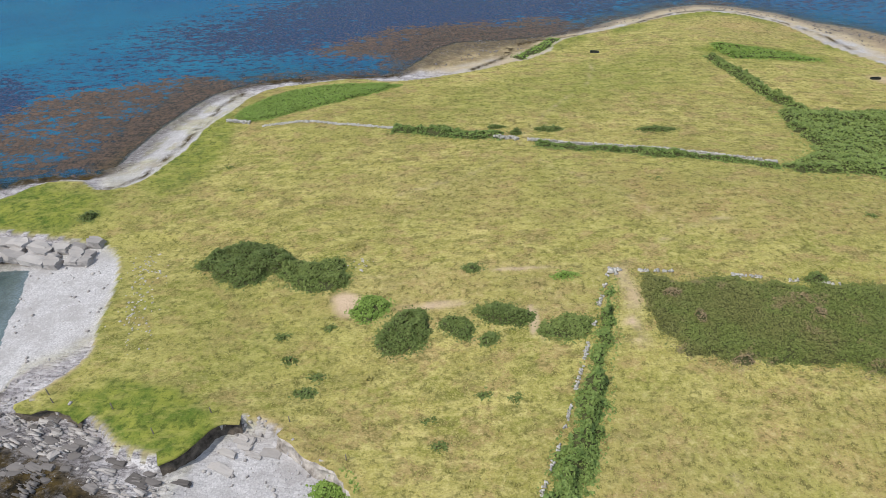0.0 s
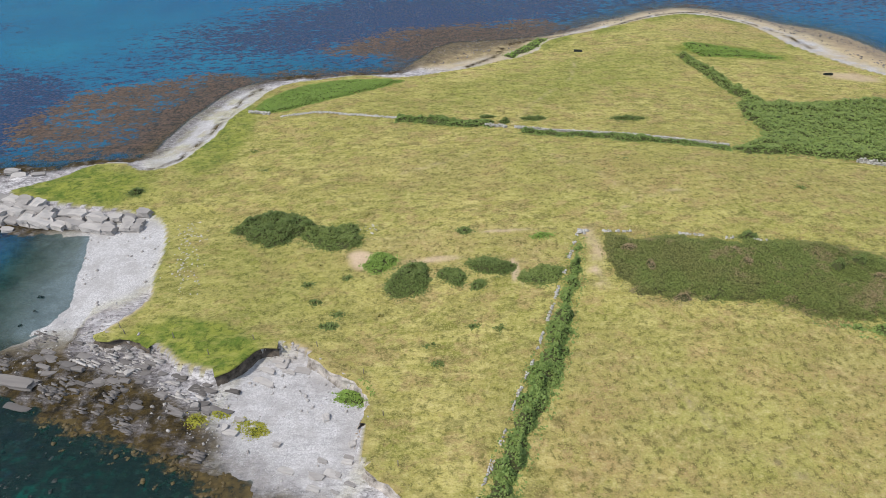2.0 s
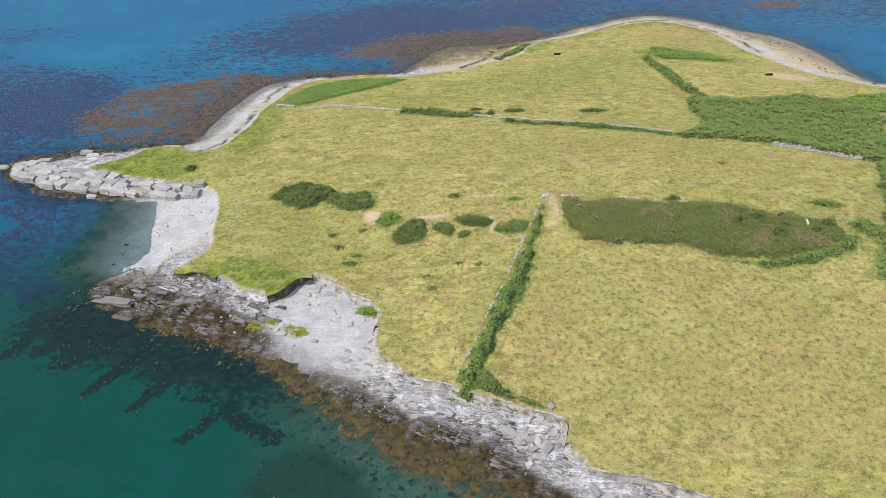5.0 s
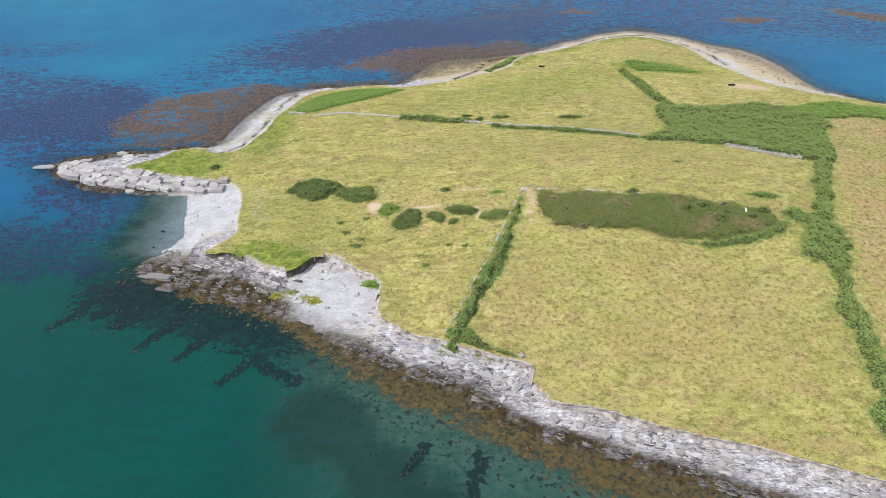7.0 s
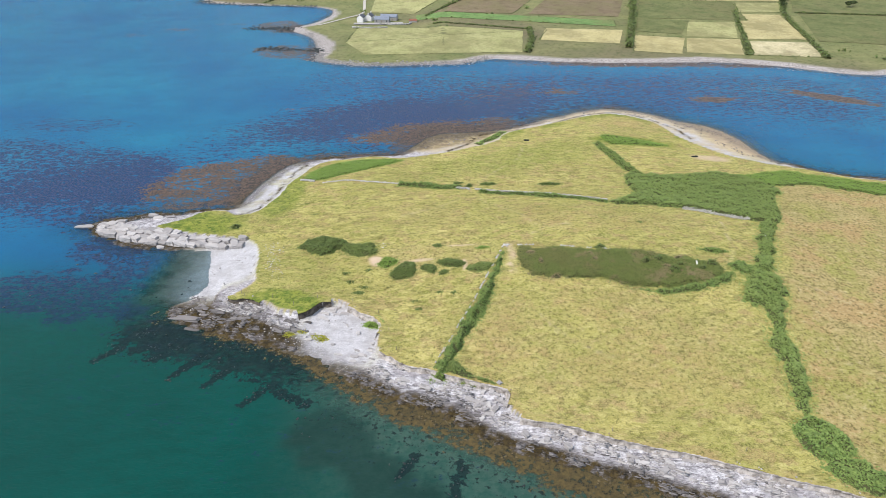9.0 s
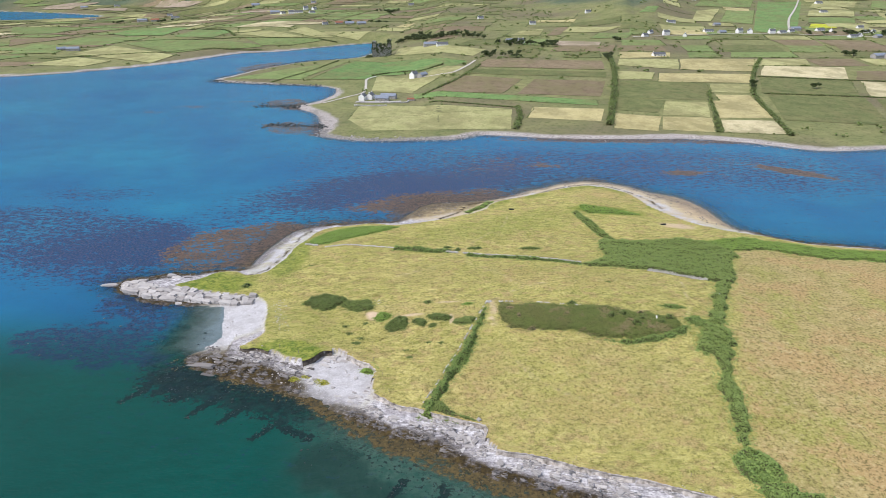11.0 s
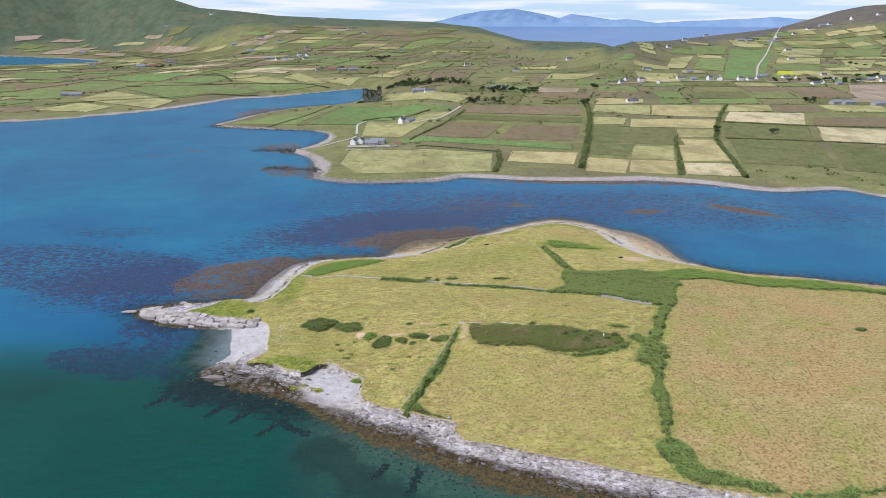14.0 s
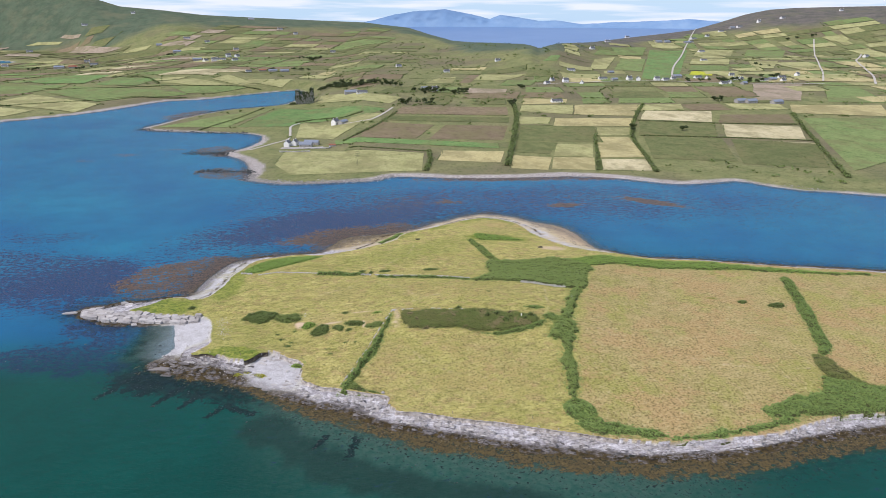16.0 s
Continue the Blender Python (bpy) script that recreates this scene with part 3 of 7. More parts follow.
TRAILS = [curve(t, 3.0, False, 0.6) for t in (
    [(-2, 0), (3, 12), (14, 30), (22, 42), (27, 62)], [(9.2, -57.5), (9.4, -61.6), (9.0, -66.8), (8.8, -70.4)], [(9.9, -45.4), (11.1, -49.4), (11.1, -53.1)], [(10.7, -54.3), (15.6, -49.3), (25.8, -42.5), (33.4, -39.6)],
    [(-1.5, -4), (6, -16), (16, -28), (24, -44)], [(24, -76), (23, -70), (25.5, -66), (24, -60)], [(92, -36), (90, -48), (88, -60), (80, -70)], [(-1.5, -4), (-14, -16), (-30, -24)], [(98, -70), (150, -110), (190, -118)], [(17, -90.7), (26, -103.1), (36.8, -111)],
    [(-5, -62.5), (-4.6, -66), (-4.2, -69)])]
LANES = [curve(t, 2.0, False, 0.3) for t in ([(10.2, -53.6), (10.6, -55.5), (11.4, -60.0), (11.3, -62.7), (9.8, -66.3), (10.3, -68.7), (11.0, -70.5)], [(-40, -51), (-30, -51.2), (-20.8, -50.9), (-12.3, -51.7), (-4.5, -52.0), (4.6, -52.8), (9.0, -53.7)],
         [(-34, -58), (-28, -59.6), (-20.6, -60.4), (-15.6, -60.9), (-10.6, -62.3), (-4.9, -62.8), (5.2, -62.5)])]
SDL = np.minimum(distance(net_x, net_y, LANES[0], False), 0.5 + 1.5 * np.minimum.reduce([distance(net_x, net_y, t, False) for t in LANES[1:]]))
SDP = np.minimum.reduce([distance(net_x, net_y, t, False) for t in TRAILS])
SDW, SDN = distance(net_x, net_y, WRACK_W, False), distance(net_x, net_y, WRACK_N, False)


def grid_value(table, x, y, xs=NET_X, ys=NET_Y):
    """A value read between the knots of a net."""
    x, y = np.asarray(x, float), np.asarray(y, float)
    fx, fy = np.interp(x, xs, np.arange(len(xs))), np.interp(y, ys, np.arange(len(ys)))
    ix, iy = np.minimum(fx.astype(int), len(xs) - 2), np.minimum(fy.astype(int), len(ys) - 2)
    u, v = fx - ix, fy - iy
    return (table[iy, ix] * (1 - u) + table[iy, ix + 1] * u) * (1 - v) + (table[iy + 1, ix] * (1 - u) + table[iy + 1, ix + 1] * u) * v


def island_fields(x, y):
    """Height and surface weights of the island and its sea bed."""
    dg, dt = grid_value(SDG, x, y), grid_value(SDT, x, y)
    dome = 3 + 7.5 * np.exp(-(((x - 55) / 75) ** 2 + ((y + 48) / 48) ** 2))
    edge = 1.5 + 0.9 * blob(x, y, -52, -85, 15, 8, -20, 0.5) + 1.1 * smooth((-y - 40) / 40) - 0.5 * smooth((x + 40) / 60) * smooth((y - 20) / 40)
    top = edge + (dome - edge) * smooth(dg / 42) + (rough(x, y, 14, 3, 4) - 0.5) * 0.7 * smooth(dg / 10) + (rough(x, y, 2.2, 8, 3) - 0.5) * 0.22
    out = np.maximum(-dg, 0)
    south = smooth((-y - 30) / 30)
    west = smooth((-48 - x) / 22) * smooth((-y - 70) / 10)
    t = out / (out + np.maximum(dt, 0) + 1e-6)
    sandy = np.maximum.reduce([blob(x, y, -92, -56, 13, 17, 0, 0.2), blob(x, y, -92, 15, 12, 36, 0, 0.3), blob(x, y, 95, 112, 70, 34, 0, 0.2),
                               blob(x, y, -5, 78, 38, 20, 20, 0.2), blob(x, y, 140, 76, 26, 42, 0, 0.2)])
    cove = blob(x, y, -42, -97, 16, 14, -40, 0.3)
    bay = lagoon(x, y)
    low = blob(x, y, -8, 80, 40, 17, 14, 0.3) * smooth((-dg - 5) / 4)
    ridge = np.abs(rough(x * 0.35 + y * 0.10, y - 0.3 * x, 2.6, 21, 5, 0.6) - 0.5) * 2
    steps = rough(x + y * 0.3, y * 2.4 - 0.7 * x, 5.0, 44, 4, 0.6)
    stony = 1 - np.clip(sandy + 0.75 * cove, 0, 1)
    foot = edge * (0.40 * (1 - sandy) + 0.85 * sandy) * (1 - 0.45 * cove)
    beach = foot * (1 - t) ** (0.9 + 0.5 * sandy) + stony * ((0.5 - ridge) * 0.9 + (np.floor(steps * 7) / 7 - 0.5) * 1.3) * smooth(out / 1.5) * smooth((1.15 - t) / 0.5)
    sea = -0.02 - 0.24 * smooth(-dt / 4.0) - 0.055 * np.maximum(-dt, 0) + stony * (0.5 - ridge) * 1.1 * np.exp(np.minimum(dt, 0) / 14)
    z = np.where(dg > 0, top, np.where(dt > 0, beach, np.maximum(sea, -7)))
    sand = blob(x, y, 143, 80, 15, 32, 8, 0.4)
    wrack = np.minimum(grid_value(SDW, x, y), grid_value(SDN, x, y))
    w = {
        "rock": np.where(dg < 0.4, np.maximum(stony, np.clip(1.3 * cove, 0, 1)), 0.0) * (dt > -22) * (1 - bay),
        "shingle": np.where(dg < 0.2, np.clip(sandy + 0.80 * cove, 0, 1) * (1 - 0.8 * low) * (1 - np.maximum(smooth((y - 38) / 20) * np.maximum(0.75 * smooth((t - 0.30) / 0.12), 0.6 * smooth((rough(x, y, 5, 19, 3) - 0.45) / 0.15)), 0.4 * smooth((y + 14) / 10) * smooth((rough(x, y, 4, 29, 3) - 0.48) / 0.12))) * (1 - 0.85 * sand) * (1 - 0.45 * blob(x, y, -2, 76, 34, 18, 20, 0.4)), 0.0) * (dt > -1.0) * (1 - bay) + bay * (dg < 0),
        "wet": np.where(dg > 0, 0.0, smooth((t - 0.60 + 0.52 * west + 0.08 * smooth((x - 60) / 40) * south + 0.12 * smooth((y + 15) / 10) + (rough(x, y, 8, 37, 4) - 0.5) * 0.5) / 0.3)) * np.clip(stony + 0.8 * smooth((y + 15) / 10) + 0.5 * smooth((-85 - x) / 4) * smooth((t - 0.72) / 0.2) + low, 0, 1) * (dt > -22) * (1 - bay),
        "weed": (np.where(dg > 0, 0.0, np.clip(smooth((t - 0.70 + 0.40 * west + 0.05 * smooth((x - 60) / 40) * south) / 0.22), 0, 1) * stony) * (dt > -25) + 0.5 * low) * (1 - bay)
                + np.where(dg < 0, 1.0, 0.0) * 1.3 * np.exp(-(wrack / 1.0) ** 2) * (rough(x, y, 3.5, 12, 2) > 0.30),
        "bed": smooth((-dt - 2.0) / 14) * (1 - bay),
        "lush": np.clip(0.12 * smooth((-x - 15) / 40) * smooth((20 - y) / 20) + 0.75 * smooth((9 - dg) / 6) * smooth((y - 66) / 10) * smooth((rough(x, y, 12, 66, 3) - 0.35) / 0.2) + smooth((3.4 - dg) / 6) * (0.25 + 0.3 * south) + blob(x, y, -64, -82, 13, 6, -12) + 0.9 * blob(x, y, -113, -24, 19, 9, -10)
                        + 0.15 * blob(x, y, -58, -62, 22, 12, 0) + 0.7 * blob(x, y, -84, 6, 8, 28, 0) + 0.9 * blob(x, y, 86, 68, 20, 7, -8)
                        + 0.4 * blob(x, y, 25, 45, 60, 16, 25) + 0.7 * blob(x, y, 150, -78, 13, 11, 0) + 0.7 * blob(x, y, 140, -20, 14, 8, 0) + 0.6 * blob(x, y, 201, -68, 9, 14, 0), 0, 1) * (dg > 0),
        "dry": np.clip(smooth((x - np.interp(y, [-150, -130, -90, -33, 6], [74, 78, 90, 112, 130]) - rough(x, y, 12, 4) * 4) / 6) * smooth((20 - y) / 8) * 0.9 + 0.45 * blob(x, y, 35, -105, 42, 24, -10)
                       + 0.45 * blob(x, y, -12, -57, 28, 7, 0) + 0.5 * blob(x, y, 88, 96, 22, 14, 0) + 0.35 * blob(x, y, 20, -30, 60, 12, -8) + 0.6 * smooth((3.2 - dg) / 2.5) * south * smooth((x + 55) / 10), 0, 1) * (dg > 0),
        "bare": np.clip(blob(x, y, -36.5, -58.5, 2.2, 3.0, 40) + 0.8 * blob(x, y, -5.3, -64.5, 0.7, 3, 0) + 0.6 * blob(x, y, -20, -60, 4, 0.8, 0)
                        + 0.75 * blob(x, y, 119, 47, 9, 4.5, -10) + 0.55 * smooth(1.1 - np.abs(dg - 0.3)) * south * (rough(x, y, 9, 61, 3) > 0.45) + 0.5 * np.exp(-(grid_value(SDP, x, y) / 0.6) ** 2) * smooth((rough(x, y, 6, 88, 3) - 0.3) / 0.2) + 1.0 * np.exp(-(grid_value(SDL, x, y) / 1.1) ** 2) * smooth((rough(x, y, 4, 89, 3) - 0.22) / 0.25), 0, 1) * (dg > 0) + np.maximum(0.75 * sand, 0.6 * smooth((y - 38) / 20)) * (dg < 0),
    }
    return z, w


def sheet(name, xs, ys, z, weights, mat):
    """A mesh over a net of x and y (two 2D arrays) with heights z and named weights."""
    h, v = xs.shape
    mesh = bpy.data.meshes.new(name)
    co = np.stack([xs, ys, z], -1).reshape(-1, 3).astype(np.float32)
    i = np.arange(h * v).reshape(h, v)
    quads = np.stack([i[:-1, :-1], i[:-1, 1:], i[1:, 1:], i[1:, :-1]], -1).reshape(-1, 4)
    fill_mesh(mesh, co, quads)
    for key, value in weights.items():
        a = mesh.attributes.new(key, "FLOAT", "POINT")
        a.data.foreach_set("value", np.ascontiguousarray(np.broadcast_to(value, xs.shape), np.float32).ravel())
    mesh.materials.append(mat)
    mesh.polygons.foreach_set("use_smooth", np.ones(len(quads), bool))
    return new(name, mesh)


def fill_mesh(mesh, co, faces):
    n = faces.shape[1]
    mesh.vertices.add(len(co))
    mesh.vertices.foreach_set("co", np.ascontiguousarray(co, np.float32).ravel())
    mesh.loops.add(faces.size)
    mesh.loops.foreach_set("vertex_index", np.ascontiguousarray(faces, np.int32).ravel())
    mesh.polygons.add(len(faces))
    mesh.polygons.foreach_set("loop_start", np.arange(0, faces.size, n, dtype=np.int32))
    mesh.update(calc_edges=True)


# ---- the island ----
GX = np.concatenate([np.arange(-190, 112, 0.75), np.arange(112, 405, 1.5)])
GY = np.concatenate([np.arange(-205, -20, 0.75), np.arange(-20, 160, 1.1)])
gx, gy = np.meshgrid(GX, GY)
gz, gw = island_fields(gx, gy)
tagged(sheet("ground", gx, gy, gz, gw, M_GROUND), "dry grassy island pasture ringed by pale rock and shingle", "ground", kind="structure")


def ground_z(x, y):
    return grid_value(gz, x, y, GX, GY)


# ---- the mainland ----
SHORE = [(3600, -400), (1500, -60), (700, 80), (439, 168), (379, 198), (356, 224), (292, 217), (242, 244), (197, 257), (133, 255), (76, 259), (18, 269), (-5, 253),
         (-80, 247), (-118, 262), (-124, 289), (-144, 356), (-176, 397), (-165, 416), (-151, 448), (-147, 497), (-166, 533), (-215, 547),
         (-283, 560), (-329, 583), (-316, 640), (-296, 712), (-248, 794), (-184, 838), (-160, 889), (-150, 1000), (-173, 1112)]
SHORE_WEST = [(-258, 1044), (-334, 953), (-401, 916), (-437, 841), (-461, 783), (-504, 720), (-575, 655), (-640, 617), (-900, 520), (-1500, 420), (-3600, 300),
              (-3600, 5200), (3600, 5200)]
SHORE_LINE = curve(SHORE + SHORE_WEST, 9.0, True, 2.0, 13)
BAY_LINE = curve([(-1480, 1915), (-1374, 1990), (-1300, 2128), (-1518, 2318), (-1900, 2500), (-2600, 2700), (-2600, 2000), (-1900, 1750)], 30.0, True)
HUB = (2.0, -318.0, 140.5)                 # the skyline is laid out as seen from about here
RIDGE_AZ = [-45, -32.4, -27.5, -22, -20.2, -17.2, -14.1, -7.7, -0.9, 0.9, 2.9, 4.6, 6.9, 8.3, 9.9, 13.1, 14, 14.5, 15.2, 16, 19, 21.7, 25, 26.9, 28.8, 30.6, 32.3, 34, 37.3, 48]
RIDGE_TAN = [0.05, 0.0522, 0.0484, 0.0293, 0.0194, 0.0153, 0.0095, 0.0051, 0.0012, -0.0024, -0.0058, -0.0144, -0.0240, -0.0255, -0.0261, -0.0273, -0.0300, -0.0335, -0.0300,
             -0.0262, -0.0239, -0.0175, -0.0106, -0.006, 0.0041, 0.0147, 0.0209, 0.0230, 0.0242, 0.026]
FAR_AZ = [-45, -29, -23, -17, 1.7, 4.2, 6.7, 9.2, 14, 16.3, 20.8, 25, 30, 48]
FAR_R = [4200, 4200, 3700, 3500, 3500, 3300, 2700, 2300, 1950, 2050, 2600, 3200, 3600, 3600]


def land_z(x, y, shore=None):
    x, y = np.asarray(x, float), np.asarray(y, float)
    base = 2.2 + 0.036 * np.maximum(0, y - 290 - np.clip(-(x + 20) * 5, 0, 500) - np.clip((-x - 450) * 1.5, 0, 1300))
    r, az = np.hypot(x - HUB[0], y - HUB[1]), np.degrees(np.arctan2(x - HUB[0], y - HUB[1]))
    far = np.interp(az, FAR_AZ, FAR_R)
    crest = HUB[2] + np.interp(az, RIDGE_AZ, RIDGE_TAN) * far
    start = np.interp(az, [-29, -24, -16], [0.83, 0.80, 0.66]) * far
    s = smooth((r - start) / (far - start))
    z = base * (1 - s) + crest * s + (rough(x, y, 160, 5, 4) - 0.5) * 9 * smooth((r - 1100) / 900) * (1 - s)
    z = np.where(r > far, crest - (r - far) * 0.22, z)
    d = distance(x, y, SHORE_LINE) if shore is None else shore
    z = np.where(d < 10, 0.13 * d, 1.3 + (np.maximum(z, 1.5) - 1.3) * smooth((d - 10) / 55))
    return np.where(d < 0, np.maximum(0.08 * d, -6), z)


az = np.radians(np.linspace(-44, 46, 300))
rr = np.concatenate([np.arange(440, 1000, 4.0), np.geomspace(1000, 4700, 150)])
pr, pa = np.meshgrid(rr, az, indexing="ij")
px, py = HUB[0] + pr * np.sin(pa), HUB[1] + pr * np.cos(pa)
pd = distance(px, py, SHORE_LINE)
pz = land_z(px, py, pd)
bay = distance(px, py, BAY_LINE)
front = np.where(pr < 2600, 650.0, 120.0)
pz = np.where(bay > -front, np.minimum(pz, np.where(bay > 0, -2.0, 1.5 + np.maximum(pz - 1.5, 0) * smooth(-bay / front) ** 1.5)), pz)
far_here = np.interp(np.degrees(pa), FAR_AZ, FAR_R)
stone_width = 1.5 + 11 * rough(px, py, 45, 15, 4) ** 1.3 + 9 * blob(px, py, -145, 350, 34, 72, 20, 0.4) + 6 * blob(px, py, 170, 255, 180, 24, -4, 0.4) + 7 * blob(px, py, -190, 460, 60, 60, 0, 0.4) + 9 * smooth((-260 - px) / 80) * (py < 1100) * (py > 300)
tagged(sheet("mainland_ground", px, py, pz, {
    "shingle": smooth((stone_width - pd) / 4) * (pd > -6) + 0.8 * smooth((bay + 14) / 8) * (bay < 3), "weed": smooth((-pd) / 3) * (pd > -40),
    "brown": smooth((np.degrees(pa) - 14) / 8), "heath": smooth((pr - 0.80 * far_here + (rough(px, py, 220, 9, 4) - 0.5) * 500) / 220)}, M_LAND),
    "patchwork farmland rising from a stony shore to heathery hills", "ground", kind="structure")

# ---- the sea ----
wx = np.concatenate([np.linspace(-4800, -700, 60), np.arange(-660, -230, 14), np.arange(-230, -130, 3.0), np.arange(-130, 112, 1.6), np.arange(112, 420, 3.0), np.arange(420, 900, 14), np.linspace(920, 4800, 50)])
wy = np.concatenate([np.linspace(-2500, -420, 26), np.arange(-400, -215, 8), np.arange(-215, -195, 3.0), np.arange(-195, -80, 1.6), np.arange(-80, 175, 3.0), np.arange(175, 1160, 9), np.linspace(1180, 2900, 26)])
sx, sy = np.meshgrid(wx, wy)
dt_, ds_ = -distance(sx, sy, TIDE_LINE[::2]), -distance(sx, sy, SHORE_LINE)
nearest = np.minimum(dt_, ds_)
lime = np.where(sx > -150, sx * 0.64 + 105, -150 * 0.64 + 105 + (sx + 150) * 0.15) + sy + (rough(sx, sy, 60, 19, 4) - 0.5) * 60        # south-west of this line the water is teal, beyond it blue
lime = np.minimum(lime + 104 * smooth((-98 - sx) / 26), sy + 100)
blue = smooth(lime / 60)
coast = smooth((-sy - 84) / 10) * (ds_ > 100)
west_bed = region(sx, sy, [(-152, -34), (-138, -37), (-120, -43), (-111, -62), (-108, -75), (-111, -86), (-119, -90), (-136, -91), (-165, -84), (-176, -70), (-160, -58), (-158, -42)], 4, 6)
navy_bed = region(sx, sy, [(-320, 74), (-250, 75), (-212, 71), (-180, 66), (-150, 40), (-140, 5), (-138, -24), (-152, -36), (-178, -31), (-208, -15), (-260, 4), (-330, 30)], 9, 14)
pale_gap = region(sx, sy, [(-200, -40), (-172, -39), (-160, -40), (-148, -56), (-150, -63), (-163, -61), (-200, -66)], 3, 5) + region(sx, sy, [(-146, -54), (-136, -57), (-134, -63), (-142, -62)], 2, 2)
murk = region(sx, sy, [(-52, -136), (-43, -128), (-32, -132), (-24, -142), (-10, -154), (20, -168), (60, -180), (40, -186), (-8, -172), (-30, -157), (-35, -149), (-41, -148), (-47, -143)], 2.5, 4) + 0.35 * blob(sx, sy, -76, -104, 30, 6, -24, 0.5)
north = smooth((95 - dt_) / 55) * smooth((sy + 12) / 20) * smooth((75 - sx) / 60)
weedbed = np.clip(0.22 + 0.46 * west_bed + 0.44 * navy_bed - 0.35 * pale_gap + 0.29 * north + 0.30 * blob(sx, sy, -98, -98, 20, 8, -25, 0.5)
                  + 0.30 * blob(sx, sy, -235, 102, 34, 14, 0, 0.5) + 0.42 * blob(sx, sy, 120, 168, 240, 62, -4, 0.6) + 0.38 * blob(sx, sy, -60, 110, 70, 30, 10, 0.6)
                  - 0.12 * blue * smooth((sy - 90) / 60) * (sx < -120) - 1.2 * lagoon(sx, sy) - 0.34 * (1 - blue) * smooth((dt_ - 36) / 30) * (1 - west_bed) * (1 - navy_bed), 0, 1)
DYKES = [curve(q, 3.0, False, 0.8) for q in ([(-97, -109), (-95, -107), (-90.5, -101.5)], [(-88, -115.5), (-86, -113), (-82, -106)], [(-78, -119), (-75, -115.5), (-71.5, -110)], [(-66, -127), (-63.5, -124), (-59, -119)],
         [(-57, -121.5), (-53, -123), (-48, -126.5)], [(-21.5, -148.5), (-20, -146), (-18, -143)], [(-9.4, -155), (-8, -151), (-6, -144.5)], [(-114, -110), (-110, -106), (-108, -103)], [(-109, -100), (-105, -97), (-101, -95.5)], [(-104, -104), (-100, -102.5), (-97, -102)])]
ridge_d = np.minimum.reduce([distance(sx, sy, q, False) for q in DYKES])
fringe = 3.5 + 5.0 * smooth((sx + 75) / 70) + 5 * (rough(sx, sy, 12, 47, 3) - 0.5)
clump = np.clip(0.52 * blob(sx, sy, -80, -103, 34, 9, -22, 0.5) + coast * (0.43 * smooth((fringe + 26 - dt_) / 18) + 0.14 * smooth((fringe + 8 - dt_) / 8)) + 1.15 * np.exp(-(ridge_d / 1.2) ** 2)
                + 0.30 * west_bed + 0.25 * blob(sx, sy, -106, -102, 14, 10, 0, 0.5) - 1.0 * lagoon(sx, sy), 0, 1.4)
kelp = np.clip(0.64 * region(sx, sy, [(-152, 30), (-132, 46), (-100, 56), (-88, 36), (-92, 6), (-98, -8), (-123, -14), (-146, -10), (-152, 2)], 7, 10) + 0.8 * blob(sx, sy, -20, 92, 46, 16, 20, 0.5) + 0.50 * blob(sx, sy, -100, 132, 22, 5, 0, 0.5)
               + 0.85 * region(sx, sy, [(-216, 428), (-180, 446), (-158, 385), (-196, 380)], 6, 8) + 0.85 * region(sx, sy, [(-186, 312), (-136, 322), (-119, 268), (-166, 275)], 6, 8)
               + 0.80 * blob(sx, sy, -315, 366, 17, 9, 0, 0.5) + 0.80 * blob(sx, sy, -284, 396, 20, 9, 0, 0.5) + 0.8 * blob(sx, sy, -240, 425, 24, 8, 0, 0.6)
               + 0.42 * blob(sx, sy, 110, 185, 260, 52, -6, 0.6) + 0.30 * north + 0.85 * blob(sx, sy, 240, 157, 30, 8, -38, 0.5) + 0.85 * blob(sx, sy, 159, 154, 14, 6, 0, 0.5) + 0.6 * blob(sx, sy, 62, 171, 12, 4, 0, 0.5)
               + 1.0 * blob(sx, sy, 160, 248, 110, 9, -2, 0.6) + 0.9 * blob(sx, sy, -310, 730, 24, 70, -20, 0.5) + 0.40 * smooth((12 - ds_) / 10) * (sy > 150)
               + 0.50 * smooth((13 - dt_) / 9) * smooth((sy + 16) / 12) * smooth((130 - sx) / 30)
               + 1.05 * coast * smooth((fringe + 7 - dt_) / 9) * smooth((sx + 96) / 14), 0, 1.8)
shoal = np.clip(0.85 * coast * smooth((150 - sx) / 70) * np.exp(-np.maximum(dt_ - 5, 0) / 20) * smooth((sx + 62) / 34) + 0.10 * coast * np.exp(-np.maximum(dt_ - 3, 0) / 9), 0, 0.9)
deep = np.clip(1 - np.exp(-np.maximum(nearest, 0) / (7.0 + 50.0 * lagoon(sx, sy))), 0, 1)
bay_d = distance(sx, sy, BAY_LINE)
deep = np.where(ds_ < dt_, np.clip(1 - np.exp(-np.maximum(ds_, 0) / 5.0), 0.0, 1), deep)
deep, weedbed, kelp = np.where(bay_d > -40, 1.0, deep), np.where(bay_d > -40, 0.0, weedbed), np.where(bay_d > -40, 0.0, kelp)
tagged(sheet("water", sx, sy, np.zeros_like(sx), {"deep": deep, "blue": blue, "weedbed": weedbed, "kelp": kelp, "clump": clump, "shoal": shoal, "murk": murk}, M_WATER),
       "clear teal and blue sea with dark weed beds", "sea", kind="structure")
bx, by = np.meshgrid(np.linspace(-4800, 4800, 40), np.linspace(-2500, 2600, 30))
tagged(sheet("seabed", bx, by, np.full_like(bx, -7.5), {"bed": 1.0, "wet": 0, "rock": 0, "shingle": 0, "weed": 0, "lush": 0, "dry": 0, "bare": 0}, M_GROUND),
       "sandy sea floor far below the water", "sea bed", kind="structure")

